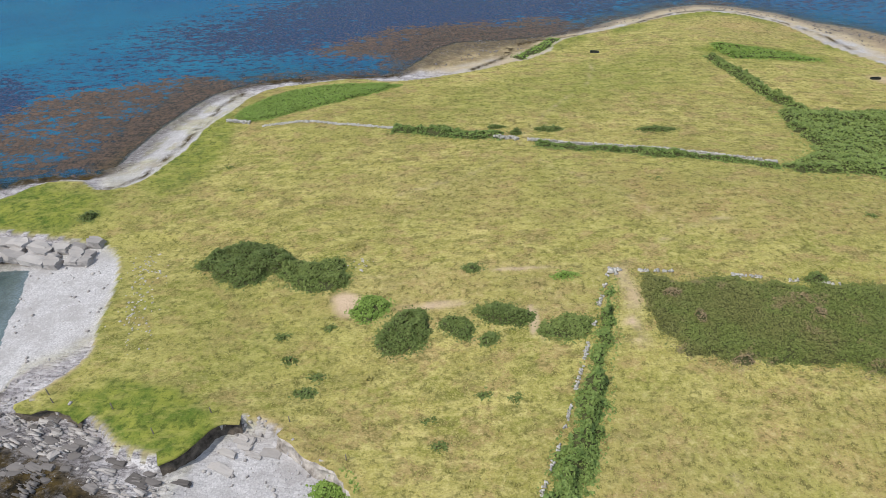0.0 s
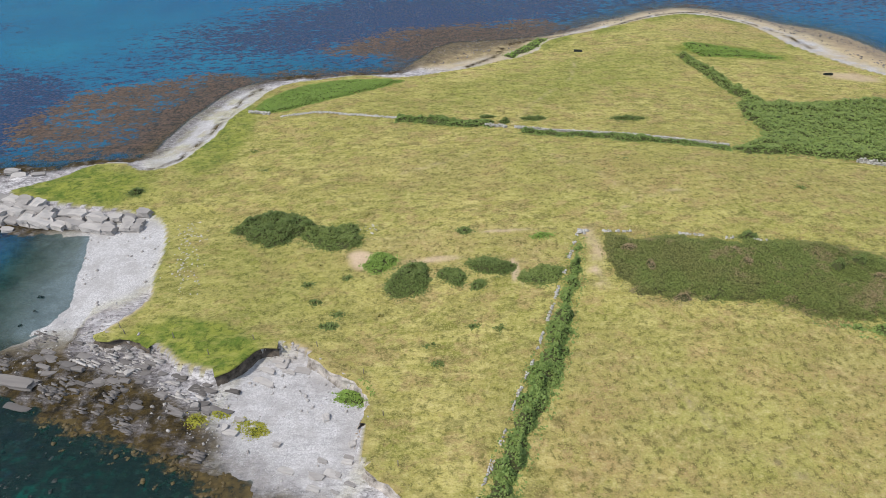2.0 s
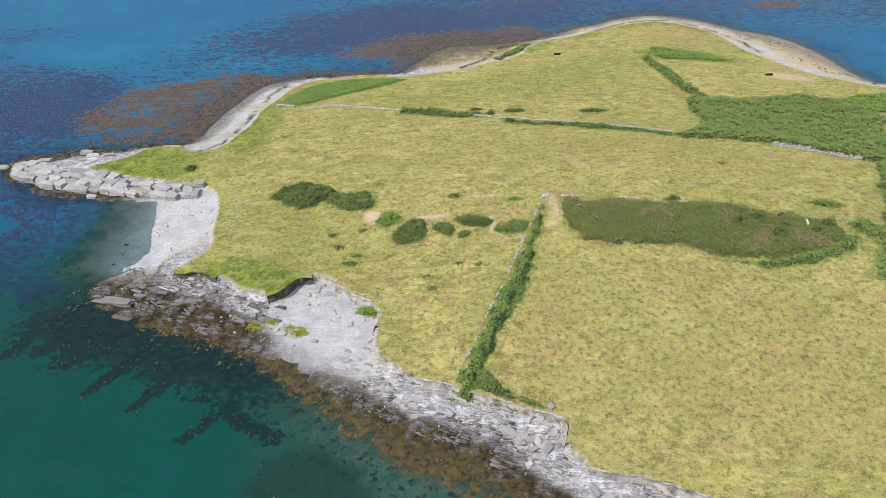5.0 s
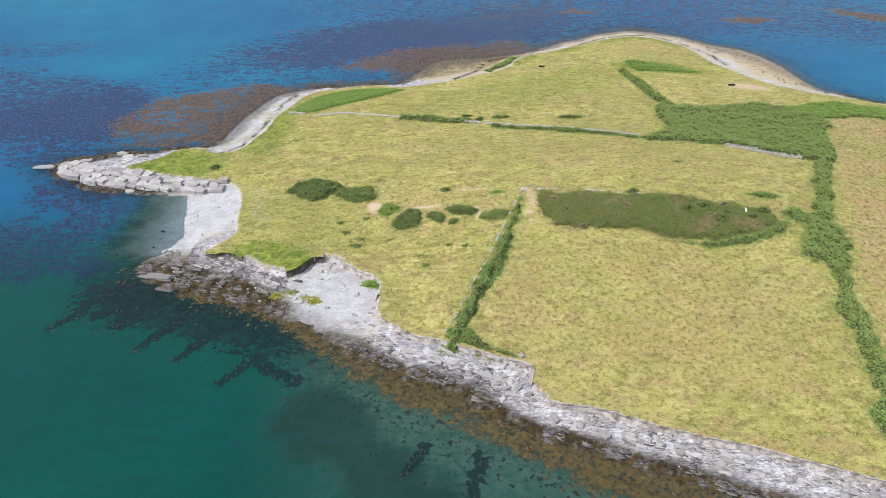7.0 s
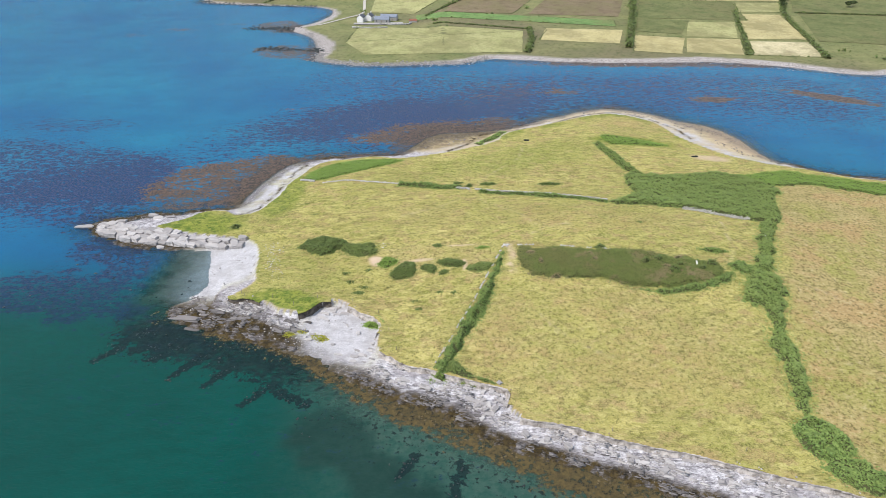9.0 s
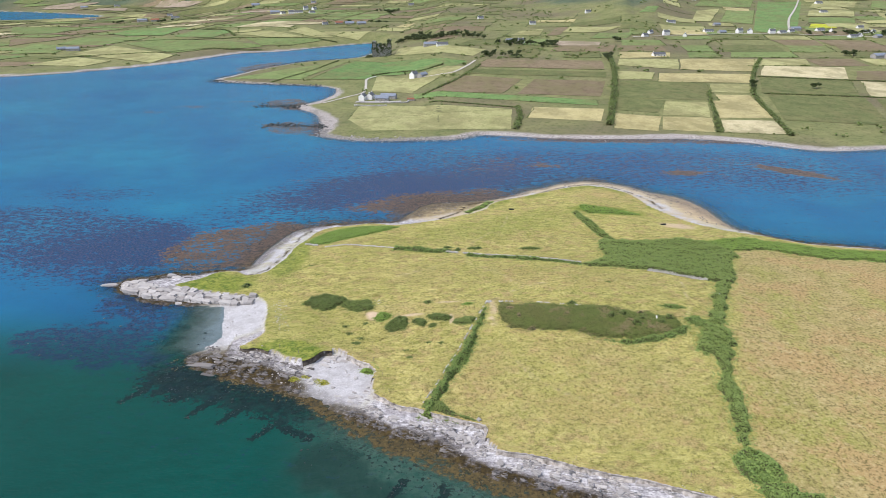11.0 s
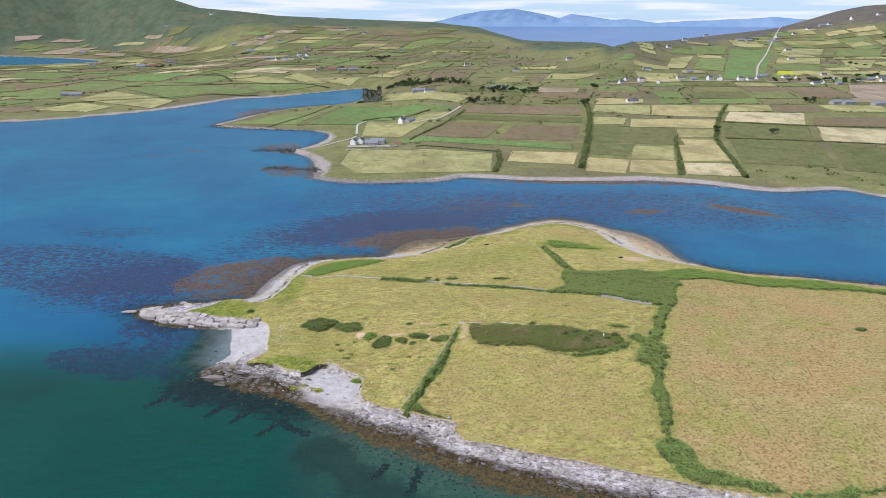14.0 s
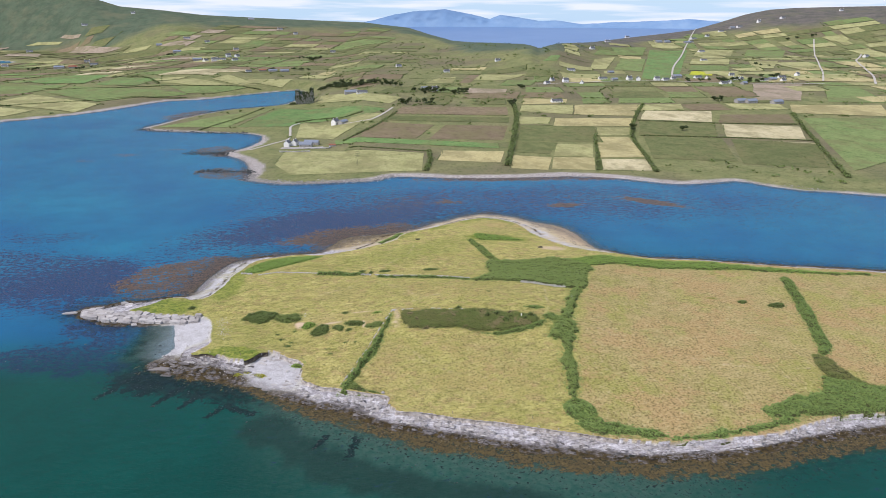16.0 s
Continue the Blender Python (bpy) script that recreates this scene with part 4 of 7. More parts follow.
# open sea behind the hills, and the blue mountains beyond it
fa, fr = np.meshgrid(np.radians(np.linspace(-6, 40, 60)), np.linspace(1900, 4885, 30), indexing="ij")
M_FARSEA = make_plain("far_sea", (0.11, 0.21, 0.40), (0.135, 0.24, 0.43), 0.004, 0.45, 0.3, 0.1, 0.5)
tagged(sheet("far_sea", HUB[0] + fr * np.sin(fa), HUB[1] + fr * np.cos(fa), 2 + 118.3 * (fr - 1900) / 2985, {}, M_FARSEA), "blue open sea beyond the hills", "sea", kind="structure")
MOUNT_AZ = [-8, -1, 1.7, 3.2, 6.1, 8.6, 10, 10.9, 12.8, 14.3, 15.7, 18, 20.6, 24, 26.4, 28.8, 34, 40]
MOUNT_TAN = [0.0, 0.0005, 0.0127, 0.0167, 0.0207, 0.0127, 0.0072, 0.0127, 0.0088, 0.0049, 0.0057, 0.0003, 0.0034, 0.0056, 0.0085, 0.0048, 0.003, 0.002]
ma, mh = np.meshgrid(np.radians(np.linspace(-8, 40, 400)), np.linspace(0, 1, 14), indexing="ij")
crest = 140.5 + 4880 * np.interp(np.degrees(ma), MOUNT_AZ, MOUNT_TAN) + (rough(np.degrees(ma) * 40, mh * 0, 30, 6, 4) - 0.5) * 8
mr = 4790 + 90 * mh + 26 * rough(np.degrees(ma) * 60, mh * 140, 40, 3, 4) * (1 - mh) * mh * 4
# distance haze is painted in as this blue base colour
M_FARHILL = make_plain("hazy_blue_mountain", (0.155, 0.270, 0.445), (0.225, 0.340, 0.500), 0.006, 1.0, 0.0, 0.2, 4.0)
tagged(sheet("backdrop", HUB[0] + mr * np.sin(ma), HUB[1] + mr * np.cos(ma), 112 + (crest - 112) * mh, {}, M_FARHILL), "mountains across the open sea, distance haze painted in as blue", "mountains", kind="structure")


# ---- builders ----
rng = np.random.default_rng(11)


def mesh_object(name, co, faces, mat, parent=None, label="", smooth_faces=False):
    mesh = bpy.data.meshes.new(name)
    fill_mesh(mesh, np.asarray(co), np.asarray(faces))
    mesh.materials.append(mat)
    if smooth_faces:
        mesh.polygons.foreach_set("use_smooth", np.ones(len(faces), bool))
    ob = new(name, mesh)
    if parent is not None:
        ob.parent = parent
    return tagged(ob, label)


def part(name, bm, mat, parent, label=""):
    mesh = bpy.data.meshes.new(name)
    bm.to_mesh(mesh)
    bm.free()
    mesh.materials.append(mat)
    ob = new(name, mesh)
    ob.parent = parent
    return tagged(ob, label)


def box(bm, x0, y0, z0, x1, y1, z1):
    v = [bm.verts.new(p) for p in ((x0, y0, z0), (x1, y0, z0), (x1, y1, z0), (x0, y1, z0), (x0, y0, z1), (x1, y0, z1), (x1, y1, z1), (x0, y1, z1))]
    for f in ((0, 3, 2, 1), (4, 5, 6, 7), (0, 1, 5, 4), (1, 2, 6, 5), (2, 3, 7, 6), (3, 0, 4, 7)):
        bm.faces.new([v[i] for i in f])
    return bm


def leaves(centres, size, lean=0.42, aspect=0.8):
    """Small leaf sprays as quads of random turn about the given places."""
    n = len(centres)
    a = rng.normal(size=(n, 3))
    up = rng.normal(size=(n, 3)) * lean + np.array((0, 0, 1.0))
    a -= up * (a * up).sum(1, keepdims=True) / (up * up).sum(1, keepdims=True)
    a /= np.linalg.norm(a, axis=1, keepdims=True) + 1e-9
    b = np.cross(up, a)
    b /= np.linalg.norm(b, axis=1, keepdims=True) + 1e-9
    s = (size * rng.uniform(0.55, 1.35, n))[:, None] * 0.5
    co = np.stack([centres - a * s - b * s * aspect * 0.6, centres + a * s * 0.8 - b * s * aspect, centres + a * s + b * s * aspect * 0.7, centres - a * s * 0.7 + b * s * aspect], 1)
    return co.reshape(-1, 3), np.arange(4 * n).reshape(n, 4)


def scatter(line, per_m2, inset=0.0):
    lo, hi = line.min(0), line.max(0)
    n = int((hi - lo).prod() * per_m2)
    p = rng.uniform(lo, hi, (n, 2))
    d = distance(p[:, 0], p[:, 1], line)
    keep = d > inset
    return p[keep], d[keep]


def scrub(name, plan, height, mat, leaf, per_m2, label, category, group="", kind="", wobble=0.7, seed=3, rim=1.6, floor=ground_z, ragged=1.0, lumpy=1.0):
    """A mound of scrub over a plan outline: a dark stem mound, inner shade put in its colour, under a skin of leaf
    sprays.
    """
    line = curve(plan, 1.5, True, wobble, seed)
    away = line - line.mean(0)
    line = line + away / (np.linalg.norm(away, axis=1, keepdims=True) + 1e-9) * 0.75 * ragged
    lo, hi = line.min(0) - 0.5, line.max(0) + 0.5
    step = max(0.6, math.sqrt((hi - lo).prod()) / 90)
    x, y = np.meshgrid(np.arange(lo[0], hi[0] + step, step), np.arange(lo[1], hi[1] + step, step))
    d = distance(x, y, line)

    def crown(u, v, dist):
        dist = dist - ragged * 1.5 * rough(u, v, 2.2, seed + 30, 3)
        lump = np.maximum(0.12, 0.62 + lumpy * (-0.72 + 1.2 * rough(u, v, 3.4, seed + 50, 2) + 0.95 * (rough(u, v, 1.5, seed + 90, 3) - 0.3)))
        return height * lump * smooth(dist / rim)

    z = floor(x, y) + np.where(d > 0, crown(x, y, d) * 0.84 - 0.10, -0.4)
    i = np.arange(x.size).reshape(x.shape)
    q = np.stack([i[:-1, :-1], i[:-1, 1:], i[1:, 1:], i[1:, :-1]], -1).reshape(-1, 4)
    q = q[(d.ravel()[q] > -step).any(1)]
    used, inverse = np.unique(q, return_inverse=True)
    root = mesh_object(name, np.stack([x, y, z], -1).reshape(-1, 3)[used], inverse.reshape(q.shape), M_SCRUB_SHADE, smooth_faces=True)
    p, dd = scatter(line, per_m2)
    near = dd - ragged * 1.5 * rough(p[:, 0], p[:, 1], 2.2, seed + 30, 3)
    gap = rough(p[:, 0], p[:, 1], 1.5, seed + 90, 3)
    keep = ((near > -0.15) | (rng.random(len(p)) < 0.10)) & ((gap > 0.37 - 0.25 * (1 - lumpy)) | (rng.random(len(p)) < 0.3))
    p, dd = p[keep], dd[keep]
    zz = floor(p[:, 0], p[:, 1]) + crown(p[:, 0], p[:, 1], dd) * rng.uniform(0.80, 1.12, len(p)) + 0.05
    co, f = leaves(np.column_stack([p, zz]), leaf, 0.25 + 0.2 * lumpy)
    mesh_object("foliage", co, f, mat, root)
    return tagged(root, label, category, group, kind)


def strip(points, width, wobble=0.0):
    """The outline of a band along a line."""
    p = np.array(points, float)
    t = np.gradient(p, axis=0)
    n = np.column_stack([-t[:, 1], t[:, 0]]) / np.linalg.norm(t, axis=1, keepdims=True)
    w = np.broadcast_to(np.asarray(width, float), len(p))[:, None] / 2
    return np.concatenate([p + n * w, (p - n * w)[::-1]])


def stones(places, sizes, flat=0.7, jag=0.22):
    """Irregular eight-cornered stones at the given places."""
    n = len(places)
    cube = np.array([(-1, -1, -1), (1, -1, -1), (1, 1, -1), (-1, 1, -1), (-1, -1, 1), (1, -1, 1), (1, 1, 1), (-1, 1, 1)], float)
    co = cube[None] * (1 + rng.uniform(-jag, jag, (n, 8, 3))) * np.array((1, 1, 0.8)) ** (cube[None, :, 2:] > 0)
    co[:, 4:, :2] *= 0.78
    co *= (np.asarray(sizes)[:, None] * np.column_stack([rng.uniform(0.8, 1.3, n), rng.uniform(0.6, 1.0, n), np.full(n, flat) * rng.uniform(0.7, 1.2, n)]))[:, None, :] * 0.5
    a = rng.uniform(0, 2 * np.pi, n)
    c, s = np.cos(a)[:, None], np.sin(a)[:, None]
    x, y = co[..., 0] * c - co[..., 1] * s, co[..., 0] * s + co[..., 1] * c
    co = np.stack([x, y, co[..., 2]], -1) + np.asarray(places)[:, None, :]
    f = np.array([(0, 3, 2, 1), (4, 5, 6, 7), (0, 1, 5, 4), (1, 2, 6, 5), (2, 3, 7, 6), (3, 0, 4, 7)])
    return co.reshape(-1, 3), (f[None] + 8 * np.arange(n)[:, None, None]).reshape(-1, 4)


def stone_wall(name, points, label, high=0.9, wide=0.8, gaps=0.0, size=0.55, group="field walls", gap_size=6.0):
    line = curve(points, 0.38, False)
    t = np.gradient(line, axis=0)
    n = np.column_stack([-t[:, 1], t[:, 0]]) / (np.linalg.norm(t, axis=1, keepdims=True) + 1e-9)
    places, sizes = [], []
    keep = rough(line[:, 0], line[:, 1], gap_size, 91, 3) > gaps
    for course in range(max(1, int(high / 0.38))):
        for side in (-1, 0, 1):
            if course and side and course > 1:
                continue
            p = line + n * side * wide * 0.33 * (1 - 0.2 * course) + rng.normal(0, 0.10, line.shape)
            z = ground_z(p[:, 0], p[:, 1]) + 0.12 + 0.36 * course + rng.normal(0, 0.06, len(p))
            ok = keep & (rng.random(len(p)) < 0.92 - 0.22 * course)
            places.append(np.column_stack([p, z])[ok])
            sizes.append(rng.uniform(0.7, 1.25, ok.sum()) * size)
    co, f = stones(np.concatenate(places), np.concatenate(sizes))
    return tagged(mesh_object(name, co, f, M_STONE), label, "stone wall", group)


# ---- rocks of the shore ----
def boulder(seed, sx, sy, sz):
    """A weathered block: a cube cut into facets and worn at the corners."""
    r = random.Random(seed)
    bm = bmesh.new()
    bmesh.ops.create_cube(bm, size=1.0)
    bmesh.ops.subdivide_edges(bm, edges=bm.edges[:], cuts=3, use_grid_fill=True)
    for v in bm.verts:
        p = v.co.copy()
        k = p.length
        p = p.lerp(p.normalized() * 0.56, 0.09)
        q = p * 2.3 + Vector((seed * 3.1, seed * 1.7, 0))
        p += Vector((noise.noise(q), noise.noise(q + Vector((9, 0, 0))), noise.noise(q + Vector((0, 9, 0))))) * 0.13
        p.z = round(p.z * 5) / 5 * 0.45 + p.z * 0.55
        v.co = Vector((p.x * sx, p.y * sy, p.z * sz))
    for _ in range(2):
        n = Vector((r.uniform(-1, 1), r.uniform(-1, 1), r.uniform(0.1, 0.9))).normalized()
        reach = max(v.co.dot(n) for v in bm.verts)
        for v in bm.verts:
            over = v.co.dot(n) - reach * 0.72
            if over > 0:
                v.co -= n * over * 0.9
    mesh = bpy.data.meshes.new("boulder")
    bm.to_mesh(mesh)
    bm.free()
    mesh.materials.append(M_ROCK)
    return mesh


BOULDERS = [boulder(k, 1.0, 0.8, 0.75) for k in range(9)]


SLABS = [boulder(k + 20, 1.0, 0.8, 0.75) for k in range(4)]
for mesh in SLABS:
    mesh.materials[0] = M_SLAB


def put_boulder(x, y, long, wide, high, turn, k, sink=0.25, label="pale grey weathered boulder on the rocky spit", group="boulders of the spit", meshes=BOULDERS):
    ob = new("boulder", meshes[k % len(meshes)])
    ob.matrix_world = Matrix.LocRotScale((x, y, max(float(ground_z(x, y)), -0.4) + high * (0.5 - sink)), Euler((radians((k * 37) % 13 - 6), radians((k * 53) % 15 - 7), radians(turn))), (long, wide / 0.8, high / 0.75))
    return tagged(ob, label, "boulder", group)


spit = curve([(-150, -28.5), (-140, -33), (-129, -35.5), (-118, -37.5), (-106, -39), (-97, -40.5), (-91, -40)], 3.1, False)
k = 0
for row, off in enumerate((-3.2, -1.0, 1.2, 3.6)):
    for x, y in spit:
        k += 1
        fade = 1.0 if x < -100 else 0.72
        if row == 3 and x > -118:
            continue
        put_boulder(x + random.uniform(-0.7, 0.7), y + off + random.uniform(-0.6, 0.6), random.uniform(3.2, 5.4) * fade, random.uniform(2.3, 3.6) * fade, random.uniform(1.3, 2.5) * fade, random.uniform(-8, 8) - 12, k)
for x, y, l, w, h, a in ((-121, -43.2, 2.6, 1.6, 1.0, 10), (-146, -23, 5, 2.2, 1.4, 12), (-135, -16.5, 3.6, 2.0, 1.3, 0), (-132, -19, 4, 2.2, 1.0, 15), (-127, -18.5, 3.4, 1.5, 0.8, 20), (-159, -26.5, 7, 2.2, 0.9, 5)):
    k += 1
    put_boulder(x, y, l, w, h, a, k, 0.3, "flat grey rock beside the spit")
for x, y, l, w, h, a in ((-94.5, -88.5, 11.0, 2.4, 1.0, -14), (-91, -82.0, 2.6, 1.0, 0.5, -12), (-84, -86, 3.6, 1.0, 0.5, -16), (-90, -94, 5.0, 1.2, 0.4, -15)):
    k += 1
    put_boulder(x, y, l, w, h, a, k, 0.35, "long grey tilted slab of bedrock at the water's edge", "shore slabs", SLABS)
for x, y, s in ((-38, -96, 1.1), (-45, -101, 0.9), (-33, -101, 1.0), (14, -138, 1.3), (19, -140, 1.6), (24, -141, 1.4), (40, -147, 1.4), (33, -144, 1.2), (9, -136, 1.5), (52, -150, 1.2), (2, -128, 1.4), (-1, -126, 1.2),
                (66, -154, 1.3), (-60, -94, 1.0), (-74, -87, 1.1), (-54, -98, 0.9)):
    k += 1
    put_boulder(x, y, s * 1.3, s, s * 0.7, k * 47, k, 0.3, "loose grey boulder on the rocky foreshore", "foreshore boulders")


slab_rng = random.Random(41)
made = 0
while made < 130:
    x, y = slab_rng.uniform(-92, 75), slab_rng.uniform(-160, -80)
    dg_, dt_k = float(grid_value(SDG, x, y)), float(grid_value(SDT, x, y))
    share = -dg_ / (-dg_ + max(dt_k, 0.01))
    if dg_ > -0.8 or dt_k < 1.0 or share > 0.72 or (x > -34 and slab_rng.random() < 0.5) or math.hypot((x + 40) / 12, (y + 95) / 9) < 1:
        continue
    made += 1
    long = slab_rng.uniform(1.3, 3.4)
    put_boulder(x, y, long, long * slab_rng.uniform(0.28, 0.5), slab_rng.uniform(0.35, 0.7), slab_rng.gauss(-17, 6), made, 0.62, "flat pale slab of broken bedrock on the foreshore", "foreshore slabs", SLABS if x < -54 else BOULDERS)
for made in range(34):
    x, y = slab_rng.gauss(0.5, 2.4), slab_rng.gauss(-126, 2.2)
    long = slab_rng.uniform(0.6, 1.7)
    put_boulder(x, y, long, long * 0.75, long * 0.55, slab_rng.uniform(0, 180), made, 0.3, "pale loose boulder fallen from the turf corner", "fallen boulders")


def rubble(name, count, region, low, high, mat, label, sink=0.15, flat=0.6):
    """Loose stones over the part of the shore that region(x, y, dg, dt) keeps."""
    p = np.column_stack([rng.uniform(-160, 200, count), rng.uniform(-172, 132, count)])
    dg, dt = shore_d(p)
    ok = region(p[:, 0], p[:, 1], dg, dt)
    p = p[ok]
    s = low + (high - low) * rng.random(len(p)) ** 2.4
    co, f = stones(np.column_stack([p, ground_z(p[:, 0], p[:, 1]) + s * sink]), s, flat)
    return tagged(mesh_object(name, co, f, mat), label, "stones", kind="stuff")


def shore_d(p):
    return grid_value(SDG, p[:, 0], p[:, 1]), grid_value(SDT, p[:, 0], p[:, 1])


rubble("shore_stones", 30000, lambda x, y, dg, dt: (dg < -0.5) & (dt > 0.3) & (y < -25) & (rough(x, y, 5, 5, 3) > 0.46), 0.15, 0.6, M_ROCK, "loose angular pale stones strewn on the foreshore")


def ledges(count, low, high, mat, keep, label):
    """Upturned edges of bedrock beds, long in the strike of the rock, standing a little proud."""
    q = np.column_stack([rng.uniform(-115, 190, count), rng.uniform(-170, -76, count)])
    dg, dt = shore_d(q)
    q = q[(dg < -0.2) & keep(q[:, 0], q[:, 1], dg, dt)]
    n = len(q)
    s = low + (high - low) * rng.random(n) ** 2.0
    cube = np.array([(-1, -1, -1), (1, -1, -1), (1, 1, -1), (-1, 1, -1), (-1, -1, 1), (1, -1, 1), (1, 1, 1), (-1, 1, 1)], float)
    co = cube[None] * (1 + rng.uniform(-0.3, 0.3, (n, 8, 3)))
    co *= np.column_stack([s * rng.uniform(0.7, 1.2, n), s * rng.uniform(0.12, 0.28, n), rng.uniform(0.10, 0.26, n)])[:, None, :] * 0.5
    co[:, :, 2] += co[:, :, 1] * rng.uniform(-0.1, 0.5, n)[:, None]
    a = np.radians(rng.normal(-17, 6, n))
    c, d = np.cos(a)[:, None], np.sin(a)[:, None]
    co = np.stack([co[..., 0] * c - co[..., 1] * d + q[:, :1], co[..., 0] * d + co[..., 1] * c + q[:, 1:], co[..., 2] + np.maximum(ground_z(q[:, 0], q[:, 1]), -0.2)[:, None] + 0.06], -1)
    f = np.array([(0, 3, 2, 1), (4, 5, 6, 7), (0, 1, 5, 4), (1, 2, 6, 5), (2, 3, 7, 6), (3, 0, 4, 7)])
    return tagged(mesh_object("bedrock_ledges", co.reshape(-1, 3), (f[None] + 8 * np.arange(n)[:, None, None]).reshape(-1, 4), mat), label, "rock ledges", kind="stuff")


ledges(90000, 0.3, 2.2, M_ROCK, lambda x, y, dg, dt: (dt > 0.3) & (~((x < -58) & (-dg > 0.42 * (dt - dg)))) & (-dg / (-dg + np.maximum(dt, 0.01)) < 0.72) & (rough(x, y, 5, 55, 3) > 0.52) & (blob(x, y, -42, -96, 17, 14, -40) < 0.3), "pale upturned edges of bedrock beds above the tide")
ledges(90000, 0.3, 2.0, M_SLAB, lambda x, y, dg, dt: (dt > -1.5) & (-dg / (-dg + np.maximum(dt, 0.01)) > 0.56) & (rough(x, y, 5, 57, 3) > 0.55) & (blob(x, y, -54, -97, 7, 4, -10) < 0.4) & (blob(x, y, -42, -96, 17, 14, -40) < 0.3), "dark wet bedrock edges at the tide line")
rubble("tide_stones", 60000, lambda x, y, dg, dt: (dg < -1.5) & (dt > -2) & (y > 40) & (-dg > 0.4 * (np.maximum(dt, 0) - dg)) & (rough(x, y, 6, 15, 3) > 0.48), 0.2, 0.8, M_SLAB, "dark tide-washed stones on the far beaches")
rubble("beach_cobbles", 110000, lambda x, y, dg, dt: (dg < -0.3) & (dt > 0.5) & (((x < -78) & (y > -78) & (y < 40)) | ((x > -62) & (x < -28) & (y < -82) & (y > -112))), 0.08, 0.22, M_SHINGLE, "pale grey cobbles of the beaches")
M_WRACK = make_plain("brown_wrack", (0.030, 0.024, 0.012), (0.150, 0.106, 0.038), 0.6, 0.6, 0.4, 0.8, 0.1)
M_DARKROCK = make_plain("wet_dark_rock", (0.008, 0.014, 0.014), (0.030, 0.038, 0.034), 1.0, 0.5, 0.4, 0.8, 0.1)


def reef(name, count, region, low, high, mat, label, z0=-0.35, z1=0.08):
    p = np.column_stack([rng.uniform(-170, 240, count), rng.uniform(-190, 60, count)])
    dg, dt = shore_d(p)
    p = p[region(p[:, 0], p[:, 1], dg, dt)]
    s = low + (high - low) * rng.random(len(p)) ** 2.2
    co, f = stones(np.column_stack([p, rng.uniform(z0, z1, len(p))]), s, 0.35, 0.4)
    return tagged(mesh_object(name, co, f, mat), label, "seaweed", kind="stuff")


reef("wrack_clumps", 200000, lambda x, y, dg, dt: (dt < 1.0) & (dt > -9 + 4 * rough(x, y, 9, 3, 2)) & (y < -84) & (rough(x, y, 7, 41, 3) > 0.46) & (rough(x, y, 2.2, 43, 2) > 0.42), 0.25, 0.9, M_WRACK, "golden brown wrack on rocks awash", -0.25, 0.05)
reef("weedy_rocks", 110000, lambda x, y, dg, dt: (dt < -5) & (dt > -26) & (y < -90) & (rough(x, y, 8, 71, 3) > 0.52) & (rough(x, y, 2.2, 17, 2) > 0.66), 0.25, 0.8, M_DARKROCK, "dark weed-covered rocks under shallow water", -0.35, 0.0)
reef("cove_rocks", 9000, lambda x, y, dg, dt: (dt < -3) & (x < -98) & (y < -44) & (y > -84) & (rough(x, y, 6, 27, 3) > 0.66), 0.3, 1.1, M_DARKROCK, "dark rocks in the clear cove", -0.3, 0.05)


ridge_stones = []
for dyke in DYKES:
    (x0, y0), (x1, y1) = dyke[0], dyke[-1]
    t = rng.random(70)
    ridge_stones.append(np.column_stack([x0 + (x1 - x0) * t + rng.normal(0, 0.8, 70), y0 + (y1 - y0) * t + rng.normal(0, 0.8, 70), rng.uniform(-0.25, -0.02, 70)]))
co, f = stones(np.concatenate(ridge_stones), rng.uniform(0.2, 0.6, 70 * len(DYKES)), 0.35, 0.4)
tagged(mesh_object("reef", co, f, M_DARKROCK), "dark weedy rock ridges just under the water", "reef", kind="stuff")

# ---- scrub, hedges and bushes of the island ----
SCRUBS = "island scrub"
scrub("bramble_thicket", [(14.6, -55.4), (25, -56.7), (39.5, -59.2), (53, -60.4), (63, -62.5), (72, -63.5), (79, -66), (81, -71), (74, -77), (60, -81.4), (47.4, -79.8), (40, -76), (24.8, -75.6), (17, -73), (14.2, -67)],
      1.1, M_BRAMBLE, 0.26, 62, "broad thicket of dark bramble with dead brown patches", "thicket", SCRUBS, ragged=2.2, wobble=1.4, lumpy=0.35)
M_DEAD = make_foliage("dead_stems", (0.190, 0.140, 0.075), (0.400, 0.310, 0.175))
for x, y, rx, ry in ((17.5, -61, 2.6, 1.3), (20.4, -66.5, 1.5, 1.8), (24, -74.5, 1.8, 1.2), (29.5, -71, 1.3, 1.0), (36, -62.8, 2.4, 1.6), (38.5, -66.5, 1.6, 1.4), (57.5, -74.5, 2.6, 1.8), (62, -70.5, 2.0, 1.6), (68, -74.5, 2.2, 1.6), (66.5, -65, 2.4, 1.0)):
    scrub("dead_bramble", [(x - rx, y), (x, y + ry), (x + rx, y + 0.2), (x + 0.3, y - ry)], 1.75, M_DEAD, 0.24, 40, "bare grey-brown bramble stems in the thicket", "bramble", "dead bramble patches", wobble=0.8, rim=0.7, ragged=0.8, lumpy=0.5, seed=int(x * 3) % 71)
